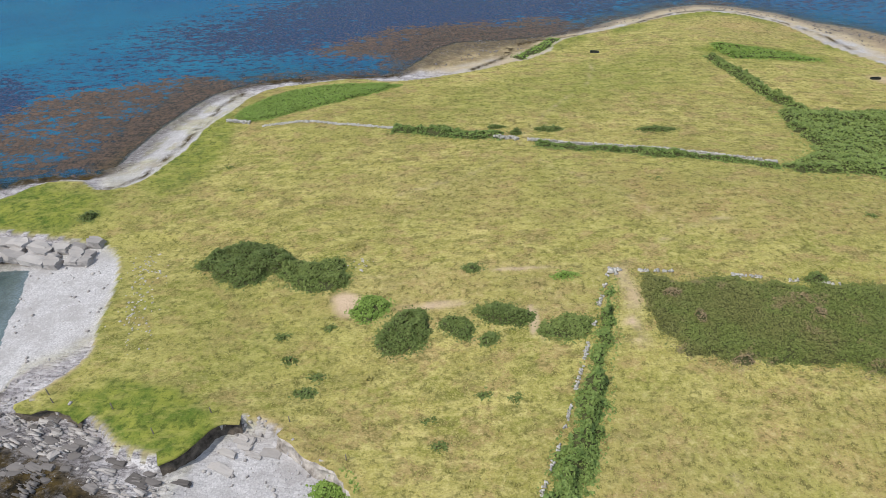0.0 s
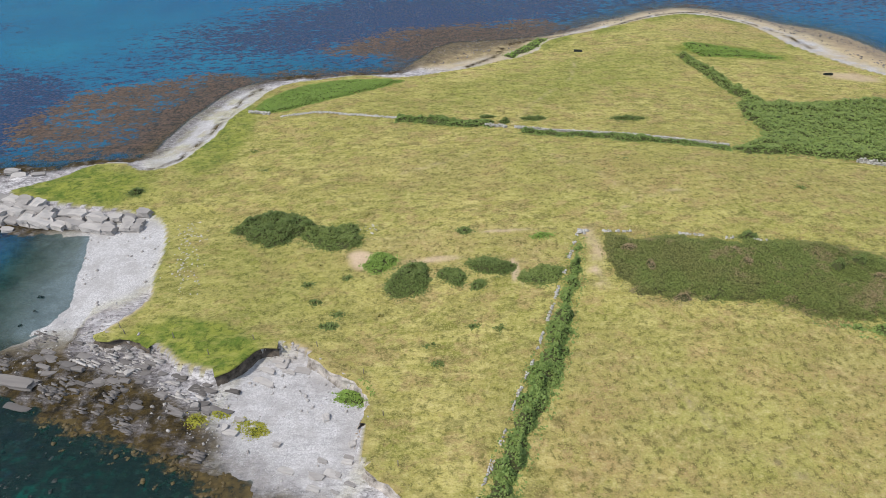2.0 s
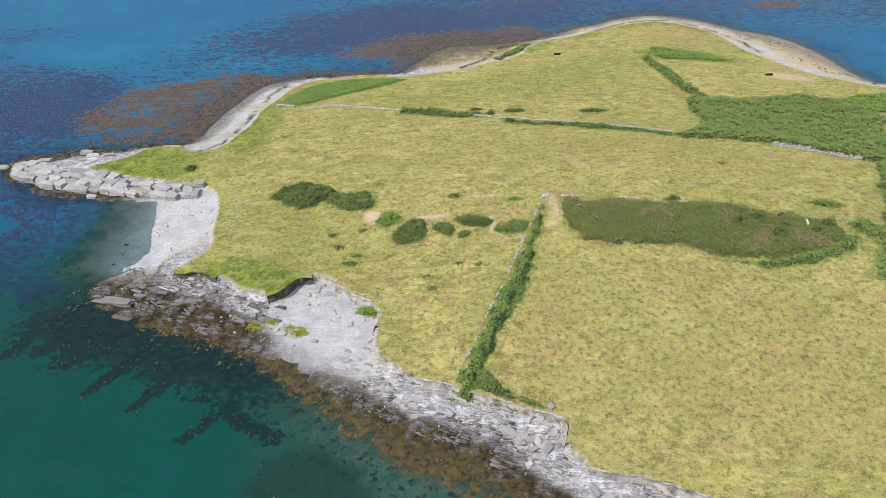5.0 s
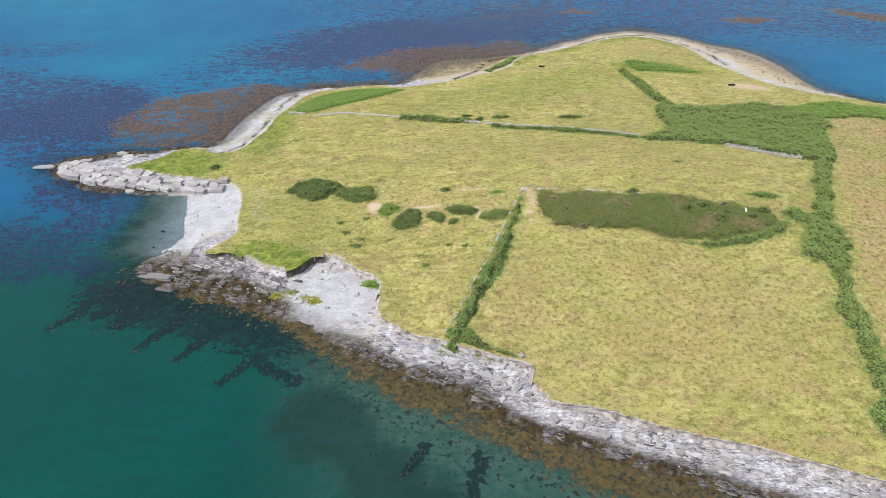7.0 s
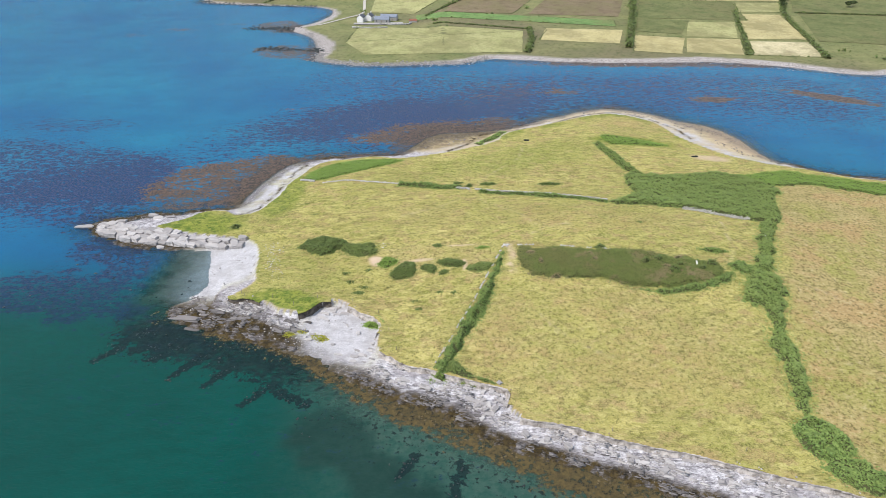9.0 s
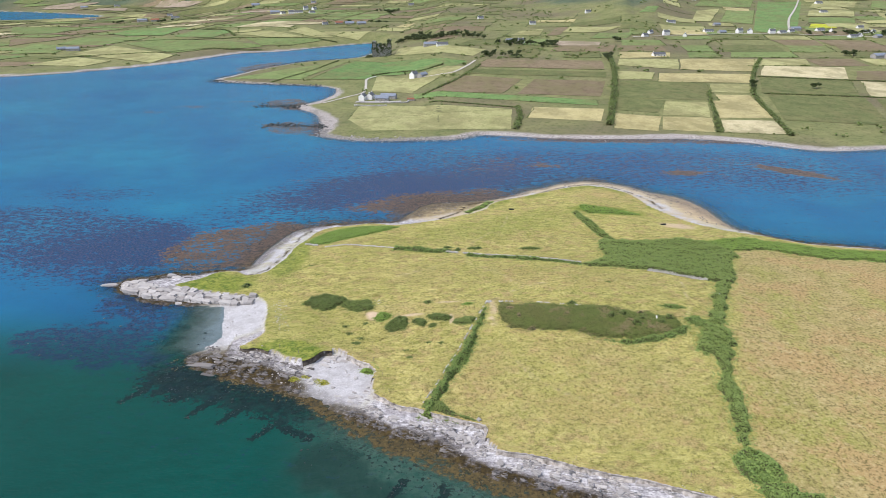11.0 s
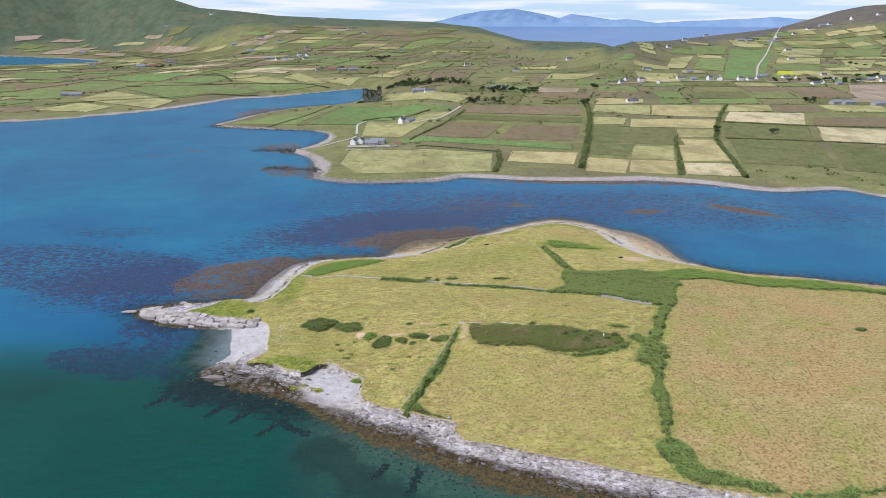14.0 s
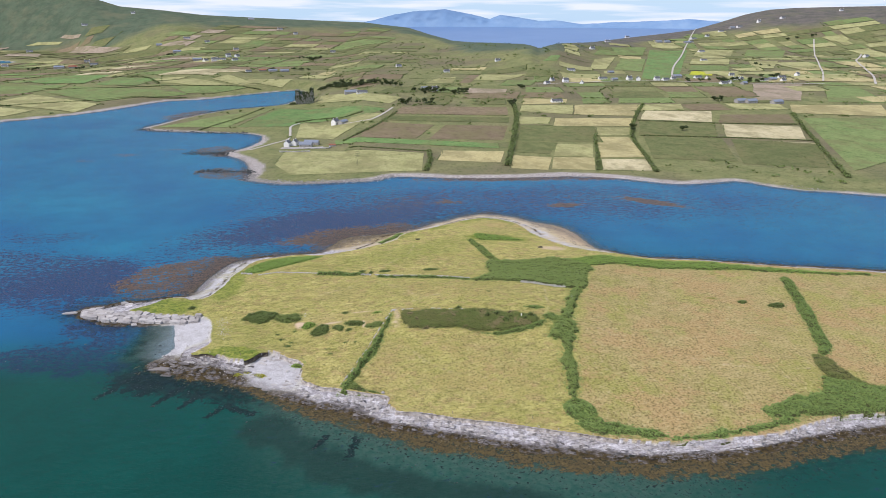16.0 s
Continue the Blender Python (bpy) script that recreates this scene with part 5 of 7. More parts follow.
for x, y, r_ in ((55, -68, 2.4), (59.5, -66.5, 2.0), (63.5, -73, 2.6), (66.5, -69.5, 2.2), (72.5, -71, 2.4), (76.5, -69, 2.0), (44, -70, 1.8), (52.5, -75.5, 2.0)):
    scrub("thorn_bush", [(x - r_, y), (x, y + r_ * 0.7), (x + r_, y + 0.2), (x + 0.2, y - r_ * 0.7)], 2.3, M_BUSH, 0.30, 44, "dark thorn bush rising from the bramble thicket", "bush", "thorns of the thicket", wobble=0.7, rim=0.9, ragged=1.0, seed=int(x * 5) % 83)
scrub("scrub_block", [(54, -15), (66, -7), (68, 8), (70, 21), (76, 20.5), (98, 20), (118, 24), (132, 6), (126, -8), (116, -33), (106.5, -33), (92, -28.5), (83, -25), (71, -22), (61.6, -22.7)], 1.9, M_SCRUB, 0.42, 20, "wide block of dense green scrub behind a wall", "scrub", SCRUBS, ragged=2.6, wobble=1.8, lumpy=0.65)
scrub("scrub_belt", [(118, 23), (129, 25), (153, 30), (187, 17), (215, 11), (262, -5), (300, -14), (300, -20), (262, -14), (215, -3), (180, 0.5), (155, 9), (133, 6.5)], 1.2, M_BRACKEN, 0.42, 15, "belt of green scrub along the far shore", "scrub", SCRUBS, ragged=2.6, wobble=1.8, lumpy=0.65)
scrub("hedge", strip(curve([(77, 20), (73, 30), (70.5, 44), (67.5, 55), (66, 64)], 6, False), 6.0), 1.8, M_SCRUB, 0.42, 24, "overgrown hedge running up to the headland", "hedge", "island hedges", ragged=1.3)
scrub("scrub_strip", [(107, -33), (115, -33), (108, -50), (101, -67), (93.5, -90), (88.5, -114), (84, -128), (78.5, -130), (81, -104), (85, -88), (80.5, -84.5), (85, -77), (97, -55)], 1.8, M_SCRUB, 0.40, 26, "long strip of tall green scrub between two fields", "scrub", SCRUBS, ragged=2.6, wobble=1.8, lumpy=0.65)
scrub("bush", [(74.5, -135), (80, -131.5), (84.5, -135), (85.5, -142), (80, -147), (75, -143)], 1.5, M_HEDGE, 0.45, 24, "spreading green bush near the shore", "bush", "island bushes")
scrub("scrub_edge", [(82, -138), (89.5, -146), (102.7, -151.4), (112, -155), (122, -153.6), (133, -155), (144, -152.6), (156, -149), (162, -153.5), (150, -158.2), (133, -160), (118, -160.3), (101, -159), (88, -156), (79, -151.5), (76, -146)], 1.5, M_HEDGE, 0.40, 24, "green scrub along the top of the shore", "scrub", SCRUBS, ragged=2.6, wobble=1.8, lumpy=0.65)
scrub("scrub_corner", [(152, -146), (166, -138), (183, -135), (192, -124), (201, -129), (215, -135), (262, -141), (262, -148), (197, -151.5), (170, -152.5), (156, -153)], 1.8, M_HEDGE, 0.42, 20, "broad green scrub filling a field corner by the shore", "scrub", SCRUBS, ragged=2.6, wobble=1.8, lumpy=0.65)
scrub("hedge", [(239, -20), (246, -22), (233, -56), (223, -80), (212, -104), (203, -107), (208, -95), (226, -54)], 1.6, M_HEDGE, 0.40, 24, "thick overgrown hedge between dry fields", "hedge", "island hedges", ragged=1.3)
scrub("hedge", [(198, -108), (205, -111), (205, -127), (212, -136), (194, -127)], 1.5, M_BRAMBLE, 0.40, 24, "thick hedge below a gap leading to the shore scrub", "hedge", "island hedges", ragged=1.3)
scrub("hedge", strip(curve([(8.6, -57), (6.6, -64.5), (5.0, -70.5), (2.6, -78), (-0.6, -86), (-4.2, -94.5), (-7.8, -104), (-11, -111), (-12.5, -117)], 5, False), np.array([2.6, 3.6, 4.6, 4.2, 5.4, 4.4, 5.0, 5.6, 4.6, 5.2, 5.8, 5.0, 6.2] + [5.6] * 30)[:len(curve([(8.6, -57), (6.6, -64.5), (5.0, -70.5), (2.6, -78), (-0.6, -86), (-4.2, -94.5), (-7.8, -104), (-11, -111), (-12.5, -117)], 5, False))]),
      2.1, M_HEDGE, 0.34, 46, "tall straight hedge of fresh green bramble along an old wall", "hedge", "island hedges", ragged=1.9, wobble=1.2)
scrub("bramble_fringe", [(47, -79.4), (60, -79.6), (73, -75.2), (80, -70), (83.6, -72), (80, -78), (70, -81.8), (59, -84), (50, -82.4)], 1.1, M_HEDGE, 0.32, 34, "fresh green bramble spreading from the thicket's foot", "bramble", SCRUBS, ragged=2.0, wobble=1.2)
for plan in ([(83, -66), (88, -64.5), (92, -68), (88, -72), (84, -70)], [(86, -75), (90, -73.5), (94, -78), (90, -82), (87, -80)], [(74, -58.5), (80, -57.5), (86, -59.5), (80, -61)]):
    scrub("bramble_patch", plan, 0.9, M_HEDGE, 0.34, 34, "patch of green bramble between thicket and scrub strip", "bramble", SCRUBS, ragged=1.6)
scrub("bramble_patch", [(-14.5, -114), (-9, -110), (-5, -115), (1, -118.5), (3.5, -121.4), (-3, -120), (-9, -117.2), (-13, -116)], 1.2, M_SHRUB, 0.34, 40, "low bramble spreading at the cliff edge", "bramble", SCRUBS)
scrub("bracken_bed", [(-79, 21), (-73.7, 33), (-60, 42), (-44.2, 45), (-34, 43), (-48, 32), (-62.3, 22.5), (-72, 17)], 0.7, M_BRACKEN, 0.36, 30, "bright green bed of bracken by the beach", "bracken", SCRUBS, lumpy=0.4)
scrub("bracken_bed", [(71, 77), (84, 74), (102, 66), (99, 61.5), (86, 62.5), (73, 63)], 0.6, M_BRACKEN, 0.5, 14, "bright green bracken on the headland", "bracken", SCRUBS)
scrub("bush", [(-67, -46.2), (-63.9, -41.2), (-57.5, -40), (-51.3, -42.4), (-47, -46.5), (-51, -50.8), (-55.1, -53), (-62, -50.8)], 1.9, M_BUSH, 0.32, 46, "big dark rounded bush in the pasture", "bush", "island bushes", ragged=1.7, wobble=1.1, lumpy=0.75)
scrub("bush", [(-50, -46), (-45.9, -47.4), (-38.4, -47.4), (-38.2, -54.5), (-44.5, -54.8), (-50.5, -51)], 1.3, M_SHRUB, 0.32, 46, "low green bramble bush in the pasture", "bush", "island bushes", ragged=1.6, wobble=1.0, lumpy=0.75)
for plan, h, mat, what in (
        ([(-35.9, -60), (-33.2, -56.9), (-28.4, -59), (-31.2, -62), (-33.5, -62.5)], 1.2, M_BRACKEN, "small rounded green bush beside bare soil"),
        ([(-30.6, -67.4), (-27.9, -61.1), (-23.1, -61.1), (-22.3, -65.3), (-23.3, -69.1), (-27.2, -70.1)], 1.3, M_BUSH, "rounded dark bush with a pale dead crown"),
        ([(-14.8, -61.9), (-10.9, -60.3), (-5.5, -63.1), (-7.1, -65.7), (-12.9, -64.8)], 1.3, M_BUSH, "flat-topped dark green bush"),
        ([(-20.2, -64.8), (-18.4, -62.6), (-15.0, -65), (-16.1, -68)], 1.0, M_BUSH, "small half-dead grey-green bush in grass"),
        ([(-4.3, -65.4), (-0.1, -63.9), (4.3, -64.4), (2.9, -68), (-2.9, -68.7)], 0.9, M_SHRUB, "low spreading green bush by the hedge"),
        ([(-14, -68.3), (-12.3, -66.4), (-11, -68), (-12.6, -69.2)], 0.9, M_BUSH, "small round green bush in dry grass"),
        ([(-19.5, -71), (-17.5, -70), (-16, -71.4), (-18, -72.6)], 0.5, M_TUFT, "low olive shrub in the grass"),
        ([(-16.6, -51.5), (-14.6, -50), (-12.4, -51.4), (-14.5, -52.6)], 0.8, M_BUSH, "small oval dark bush in dry grass"),
        ([(-39, -42.5), (-37.3, -41.2), (-35.6, -42.6), (-37.4, -43.6)], 0.5, M_TUFT, "low olive shrub in the pasture"),
        ([(-98.4, -29.5), (-97, -27), (-94.8, -28.2), (-95.2, -30.6)], 1.6, M_BUSH, "lone dark thorn bush on the green spit"),
        ([(-1, -54.6), (1.2, -53.2), (4, -54), (1.3, -55.4)], 0.5, M_BRACKEN, "low green patch near the gap"),
        ([(40, -58.3), (41.7, -56.6), (43.6, -57.8), (42, -59.3)], 1.8, M_BUSH, "grey-green bush above the thicket"),
        ([(-37, -92.4), (-35.6, -89.8), (-32, -90.5), (-31.2, -93.6), (-33.5, -93.2)], 0.9, M_BRACKEN, "fresh green bush at the head of the cove"),
        ([(28, 7), (32, 9.2), (38.5, 7.4), (36, 4.8), (30, 5)], 0.7, M_BUSH, "flat dark shrub in the upper field"),
        ([(2.5, 8.4), (5.8, 10.4), (10.6, 8.8), (8, 6.6), (4.4, 6.8)], 1.2, M_BUSH, "spreading bush above the field wall"),
        ([(-4, 5.6), (-2.6, 7.6), (-0.9, 6), (-2.4, 4.4)], 1.5, M_BUSH, "round dark bush by the wall gap"),
        ([(-10, 10), (-7.4, 11.4), (-4.6, 9.6), (-7.6, 8.6)], 1.2, M_BUSH, "dark bush behind the wall"),
        ([(195.5, -50.4), (198.6, -48.2), (202, -50.6), (198.4, -52.4)], 1.6, M_BUSH, "dark bush standing in the dry field"),
        ([(209.6, -56.2), (214.4, -53.2), (219.5, -56.4), (214, -58.8)], 1.8, M_BUSH, "broad dark bush standing in the dry field"),
        ([(181, -44.5), (184.5, -43.5), (188, -45.5), (184, -46.3)], 0.5, M_TUFT, "low olive shrub in the dry field")):
    scrub("bush", plan, h, mat, 0.30, 52, what, "bush", "island bushes", wobble=0.6, rim=1.2, ragged=1.25, lumpy=0.75, seed=int(abs(plan[0][0]) * 7) % 91)
scrub("hedge", strip(curve([(-34, 9.5), (-22, 7.2), (-13, 5.5), (-6, 4.2)], 4, False), 5.4), 1.5, M_HEDGE, 0.42, 24, "green hedge along the old wall line", "hedge", "island hedges", ragged=1.3)
scrub("hedge", strip(curve([(2, -1.2), (19.8, -5.9), (32.5, -9.4), (44.5, -13.8), (53.4, -17)], 5, False), 4.6), 1.1, M_HEDGE, 0.38, 26, "low bramble hedge at the foot of the white wall", "hedge", "island hedges", ragged=1.3)
scrub("shore_shrubs", strip(curve([(3, 68), (12, 79), (19, 90)], 4, False), 6.0), 0.7, M_BRACKEN, 0.5, 4, "sparse green shore plants on shingle", "shore plants", kind="stuff")
for x, y, s in ((-40.6, -77.3, 1.9), (-39.1, -74, 1.5), (-46.1, -65.6, 1.2), (-44, -70.6, 1.3), (-38.5, -64, 1.0), (-31.2, -74.3, 0.9), (-27.9, -73.3, 0.8), (-19.9, -86.2, 1.2), (-21.9, -82.1, 1.1), (-13.4, -78, 1.0),
                (-9, -79.1, 1.2), (-30.3, -82.4, 0.8), (-35.2, -81.9, 0.8), (-45, -60, 0.8), (-66, -20, 1.2), (-72, -8, 1.0), (-52, -36, 0.9), (25, -22, 1.0), (60, -40, 1.0), (-16, -92, 0.9), (-24, -96, 0.8), (-57, -69, 0.9)):
    scrub("rush_tussock", [(x - s, y), (x, y + s * 0.6), (x + s, y + 0.1), (x, y - s * 0.6)], 0.45, M_TUFT if s < 1 else M_BUSH, 0.32, 34, "dark clump of rushes in the pasture", "rushes", "rush clumps", wobble=0.25, rim=0.8, seed=int(s * 50))
# seeding grass tussocks over the pasture nearest the flight
p = np.column_stack([rng.uniform(-95, 100, 330000), rng.uniform(-145, 40, 330000)])
dg, dt = shore_d(p)
w = rough(p[:, 0], p[:, 1], 4.5, 23, 4)
lush_here = grid_value(gw["lush"] + gw["bare"], p[:, 0], p[:, 1], GX, GY)
p = p[(dg > 1.0) & (lush_here < 0.35) & (w + rng.uniform(-0.12, 0.12, len(p)) > 0.52)]
co, f = leaves(np.column_stack([p, ground_z(p[:, 0], p[:, 1]) + 0.06]), 0.21, 0.35)
tagged(mesh_object("grass_tussocks", co, f, M_TUFT), "seeding straw and olive grass tussocks", "grass", kind="stuff")

# pale rock showing through the turf
for cx, cy, n, s in ((-76, -49, 60, 3.2), (-74, -58, 50, 2.6), (-35, -48, 20, 1.3), (-78, -44, 26, 2.0), (-71, -64, 20, 2.2)):
    q = np.column_stack([rng.normal(cx, s * 0.6, n), rng.normal(cy, s, n)])
    co, f = stones(np.column_stack([q, ground_z(q[:, 0], q[:, 1]) + 0.04]), rng.uniform(0.12, 0.45, n), 0.3)
    tagged(mesh_object("outcrop", co, f, M_STONE), "pale stones showing through thin turf", "outcrop", kind="stuff")
M_ALGAE = make_foliage("yellow_green_weed", (0.22, 0.24, 0.02), (0.44, 0.42, 0.05))
for cx, cy, s in ((-59, -96.6, 2.2), (-55.5, -95.4, 1.5), (-49.5, -98.5, 2.2), (-51.5, -97.2, 1.2)):
    scrub("algae_patch", [(cx - s, cy), (cx, cy + s * 0.6), (cx + s, cy - 0.3), (cx, cy - s * 0.6)], 0.35, M_ALGAE, 0.22, 60, "bright yellow-green weed on damp rock", "seaweed", "algae patches", wobble=0.4, rim=0.7)


def cliff_face(start, stop, label, mat, lip_out=0.3):
    """The broken earth and rock face under the turf lip, along part of the grass edge."""
    ring = GRASS_LINE
    near = lambda q: int(np.argmin(((ring - np.array(q)) ** 2).sum(1)))
    i0, i1 = near(start), near(stop)
    run = ring[i0:i1 + 1] if i0 < i1 else ring[i1:i0 + 1]
    line = curve(run, 0.7, False)
    t = np.gradient(line, axis=0)
    n = np.column_stack([t[:, 1], -t[:, 0]]) / (np.linalg.norm(t, axis=1, keepdims=True) + 1e-9)
    probe = grid_value(SDG, line[:, 0] + n[:, 0], line[:, 1] + n[:, 1])
    n = np.where((probe > 0)[:, None], -n, n)
    top = ground_z(line[:, 0] - n[:, 0] * 1.1, line[:, 1] - n[:, 1] * 1.1) + 0.03
    foot = ground_z(line[:, 0] + n[:, 0] * 1.6, line[:, 1] + n[:, 1] * 1.6) - 0.3
    rows_ = []
    for off, h in ((0.20, 0.99), (0.45, 0.97), (0.55, 0.88), (0.30, 0.72), (0.55, 0.5), (0.75, 0.25), (1.2, 0.0)):
        jag = (rough(line[:, 0] * 3, line[:, 1] * 3 + h * 9, 3.5, 67, 3) - 0.5) * (1.1 if h < 0.9 else 0.7)
        rows_.append(np.column_stack([line + n * (off + jag)[:, None], foot + (top - foot) * h]))
    co = np.stack(rows_, 1).reshape(-1, 3)
    i = np.arange(len(line) * 7).reshape(-1, 7)
    q = np.stack([i[:-1, :-1], i[1:, :-1], i[1:, 1:], i[:-1, 1:]], -1).reshape(-1, 4)
    face = tagged(mesh_object("cliff", co, q, mat), label, "cliff", "", "structure")
    lip = []
    for off, h in ((-1.3, 0.0), (-0.5, 0.05), (lip_out * 0.5, 0.05), (lip_out, 0.0), (lip_out - 0.06, -0.16)):
        jag = (rough(line[:, 0] * 3, line[:, 1] * 3, 3.0, 68, 3) - 0.5) * (0.9 if off > 0 else 0.0)
        lip.append(np.column_stack([line + n * (off + jag)[:, None], top + h]))
    i = np.arange(len(line) * 5).reshape(-1, 5)
    q = np.stack([i[:-1, :-1], i[1:, :-1], i[1:, 1:], i[:-1, 1:]], -1).reshape(-1, 4)
    turf = mesh_object("turf_lip", np.stack(lip, 1).reshape(-1, 3), q, M_GROUND, face, "overhanging lip of turf", True)
    for key in ("lush", "dry"):
        a = turf.data.attributes.new(key, "FLOAT", "POINT")
        p = np.stack(lip, 1).reshape(-1, 3)
        a.data.foreach_set("value", grid_value(gw[key], p[:, 0] - np.repeat(n[:, 0], 5) * 1.5, p[:, 1] - np.repeat(n[:, 1], 5) * 1.5, GX, GY).astype(np.float32))
    return face


# earth face darkened in colour to paint the shadow under the turf lip
M_CLIFF_SHADE = make_plain("earth_cliff", (0.030, 0.026, 0.022), (0.190, 0.160, 0.130), 0.9, 0.95, 0.1, 0.9, 0.2)
M_EDGE = make_plain("broken_rock_edge", (0.10, 0.085, 0.070), (0.62, 0.57, 0.52), 0.55, 0.95, 0.1, 0.9, 0.25)
cliff_face((-82.6, -79.2), (-71.2, -81.9), "undercut turf edge at the point, shadow painted dark", M_CLIFF_SHADE, 0.9)
cliff_face((-57.8, -89.1), (-48.6, -82.5), "undercut earth cliff at the head of the pale cove, shadow painted dark", M_CLIFF_SHADE, 1.0)
cliff_face((-42.5, -84.2), (-31.8, -98.7), "low pale broken bank behind the cove", M_EDGE)
cliff_face((-29, -105.5), (5.2, -121), "low broken rock edge under the hedge end", M_EDGE)
cliff_face((5.5, -123), (5.6, -129), "broken pale corner of rock and turf", M_EDGE, 0.2)
cliff_face((8, -132), (88, -157.6), "low broken rock edge below the dry pasture", M_EDGE)
# turf edge of the southern shore: broken sods and angular stones, in places only
edge_run = curve(GRASS_LINE, 0.22, True)
edge_run = edge_run[(edge_run[:, 1] < -78) & (edge_run[:, 0] < 160)]
edge_run = edge_run + rng.normal(0, 0.35, edge_run.shape)
lone = rough(edge_run[:, 0], edge_run[:, 1], 5, 33, 3)
for name, mat, keep, size, label in (("edge_stones", M_ROCK, lone > 0.60, 0.5, "pale angular stones along the broken turf edge"), ("edge_sods", M_SOIL, lone < 0.42, 0.34, "brown earth and fallen sods along the turf edge")):
    q = edge_run[keep]
    co, f = stones(np.column_stack([q, ground_z(q[:, 0], q[:, 1]) + rng.uniform(-0.15, 0.15, len(q))]), rng.uniform(0.35, 1.2, len(q)) * size, 0.5, 0.35)
    tagged(mesh_object(name, co, f, mat), label, "shore edge", kind="stuff")

# ---- walls, posts, huts of the island ----
stone_wall("stone_wall", [(0.3, 1.2), (10, -1.0), (19.8, -3.6), (32.5, -7), (44.5, -11.6), (53.7, -14.9)], "long straight dry-stone wall of pale stones", 0.8, 0.7, 0.18, 0.45)
stone_wall("stone_wall", [(81.6, -24.7), (93.6, -28.6), (99.6, -30.8), (105, -31.5)], "pale dry-stone wall half lost in scrub", 1.7, 0.7, 0.2, 0.5)
stone_wall("stone_wall", [(-80.3, 18), (-73.8, 16.5)], "tumbled end of a pale field wall by the beach", 0.8, 0.8, 0.2)
stone_wall("stone_wall", [(-69.5, 14), (-63.1, 15.5), (-56.8, 15.9), (-49.1, 13.5), (-40, 11.6), (-33.8, 10.4)], "low tumbled wall of pale stones", 0.5, 0.9, 0.4, 0.5)
stone_wall("stone_wall", [(-8, 3.6), (-3.5, 2.6), (-2.4, 1.8)], "short end of a pale stone wall beside a gap", 0.9, 0.8)
stone_wall("stone_wall", [(8.3, -55), (4.9, -64.2), (1.4, -73.4), (-2.9, -84.6), (-6.8, -93.5), (-10.5, -103), (-14.5, -112.5)], "old tumbled wall beside the hedge", 0.4, 0.4, 0.54, 0.32, "field walls", 1.6)
stone_wall("stone_wall", [(12.5, -54.3), (24.4, -56.0), (32.3, -57.4), (43.4, -59.2), (48, -60)], "scattered pale stones along the thicket's edge", 0.4, 0.5, 0.55, 0.38, "field walls", 2.0)
stone_wall("stone_wall", [(107, -40), (104, -48), (102, -57)], "broken pale wall between the scrub strips", 0.9, 0.7, 0.35)
co, f = stones(np.column_stack([rng.normal(9.6, 0.8, 40), rng.normal(-54.2, 0.4, 40), ground_z(9.6, -54.2) + rng.uniform(0, 0.3, 40)]), rng.uniform(0.3, 0.6, 40))
tagged(mesh_object("stone_heap", co, f, M_STONE), "heap of pale stones at the field gap", "stones", kind="stuff")


def ruined_hut():
    root = tagged(new("ruined_hut"), "small roofless hut of white stone sunk in bramble", "ruin")
    root.location = (70.6, -67.6, float(ground_z(70.6, -67.6)) - 0.1)
    root.scale = (0.6, 0.6, 0.5)
    root.rotation_euler = (0, 0, radians(-14))
    for name, (x0, y0, x1, y1, h) in (("back_wall", (-3, 1.6, 3, 2.2, 1.6)), ("front_wall", (-3, -2.2, 1.2, -1.6, 1.1)), ("gable", (2.4, -1.6, 3.0, 1.6, 2.4)), ("gable", (-3, -1.6, -2.4, 1.6, 1.2))):
        bm = bmesh.new()
        bmesh.ops.create_grid(bm, x_segments=8, y_segments=5, size=0.5)
        bmesh.ops.delete(bm, geom=bm.verts[:], context="VERTS")
        n = 8
        for i in range(n):
            a, b = i / n, (i + 1) / n
            top = h * (0.75 + 0.5 * noise.noise(Vector((x0 + i * 1.7, y0 * 3, 2.0))))
            if abs(x1 - x0) > abs(y1 - y0):
                box(bm, x0 + (x1 - x0) * a, y0, 0, x0 + (x1 - x0) * b - 0.01, y1, top)
            else:
                box(bm, x0, y0 + (y1 - y0) * a, 0, x1, y0 + (y1 - y0) * b - 0.01, top)
        part(name, bm, M_WHITE if name == "gable" else M_STONE, root, "white-limed gable stub" if name == "gable" else "")
    return root


ruined_hut()


def fence_post(x, y, high=1.25, lean=0):
    root = bmesh.new()
    bmesh.ops.create_cone(root, cap_ends=True, segments=8, radius1=0.09, radius2=0.075, depth=high + 0.3)
    mesh = bpy.data.meshes.new("fence_post")
    root.to_mesh(mesh)
    root.free()
    mesh.materials.append(M_POST)
    ob = new("fence_post", mesh)
    ob.matrix_world = pose(x, y, float(ground_z(x, y)) + high / 2 - 0.15, lean, lean * 0.5, 0)
    return tagged(ob, "weathered wooden fence post on the cliff edge", "fence post", "cliff-edge fence posts")


for i, (x, y) in enumerate(((-79, -77.6), (-77.5, -79.2), (-68, -80.3), (-53, -81.4), (-60, -85.0), (-41.5, -82.5), (-32.6, -88.4), (-28.5, -97), (-25.5, -106), (30, -136.5), (60, -142.5))):
    fence_post(x, y, 1.3, (i * 5) % 9 - 4)


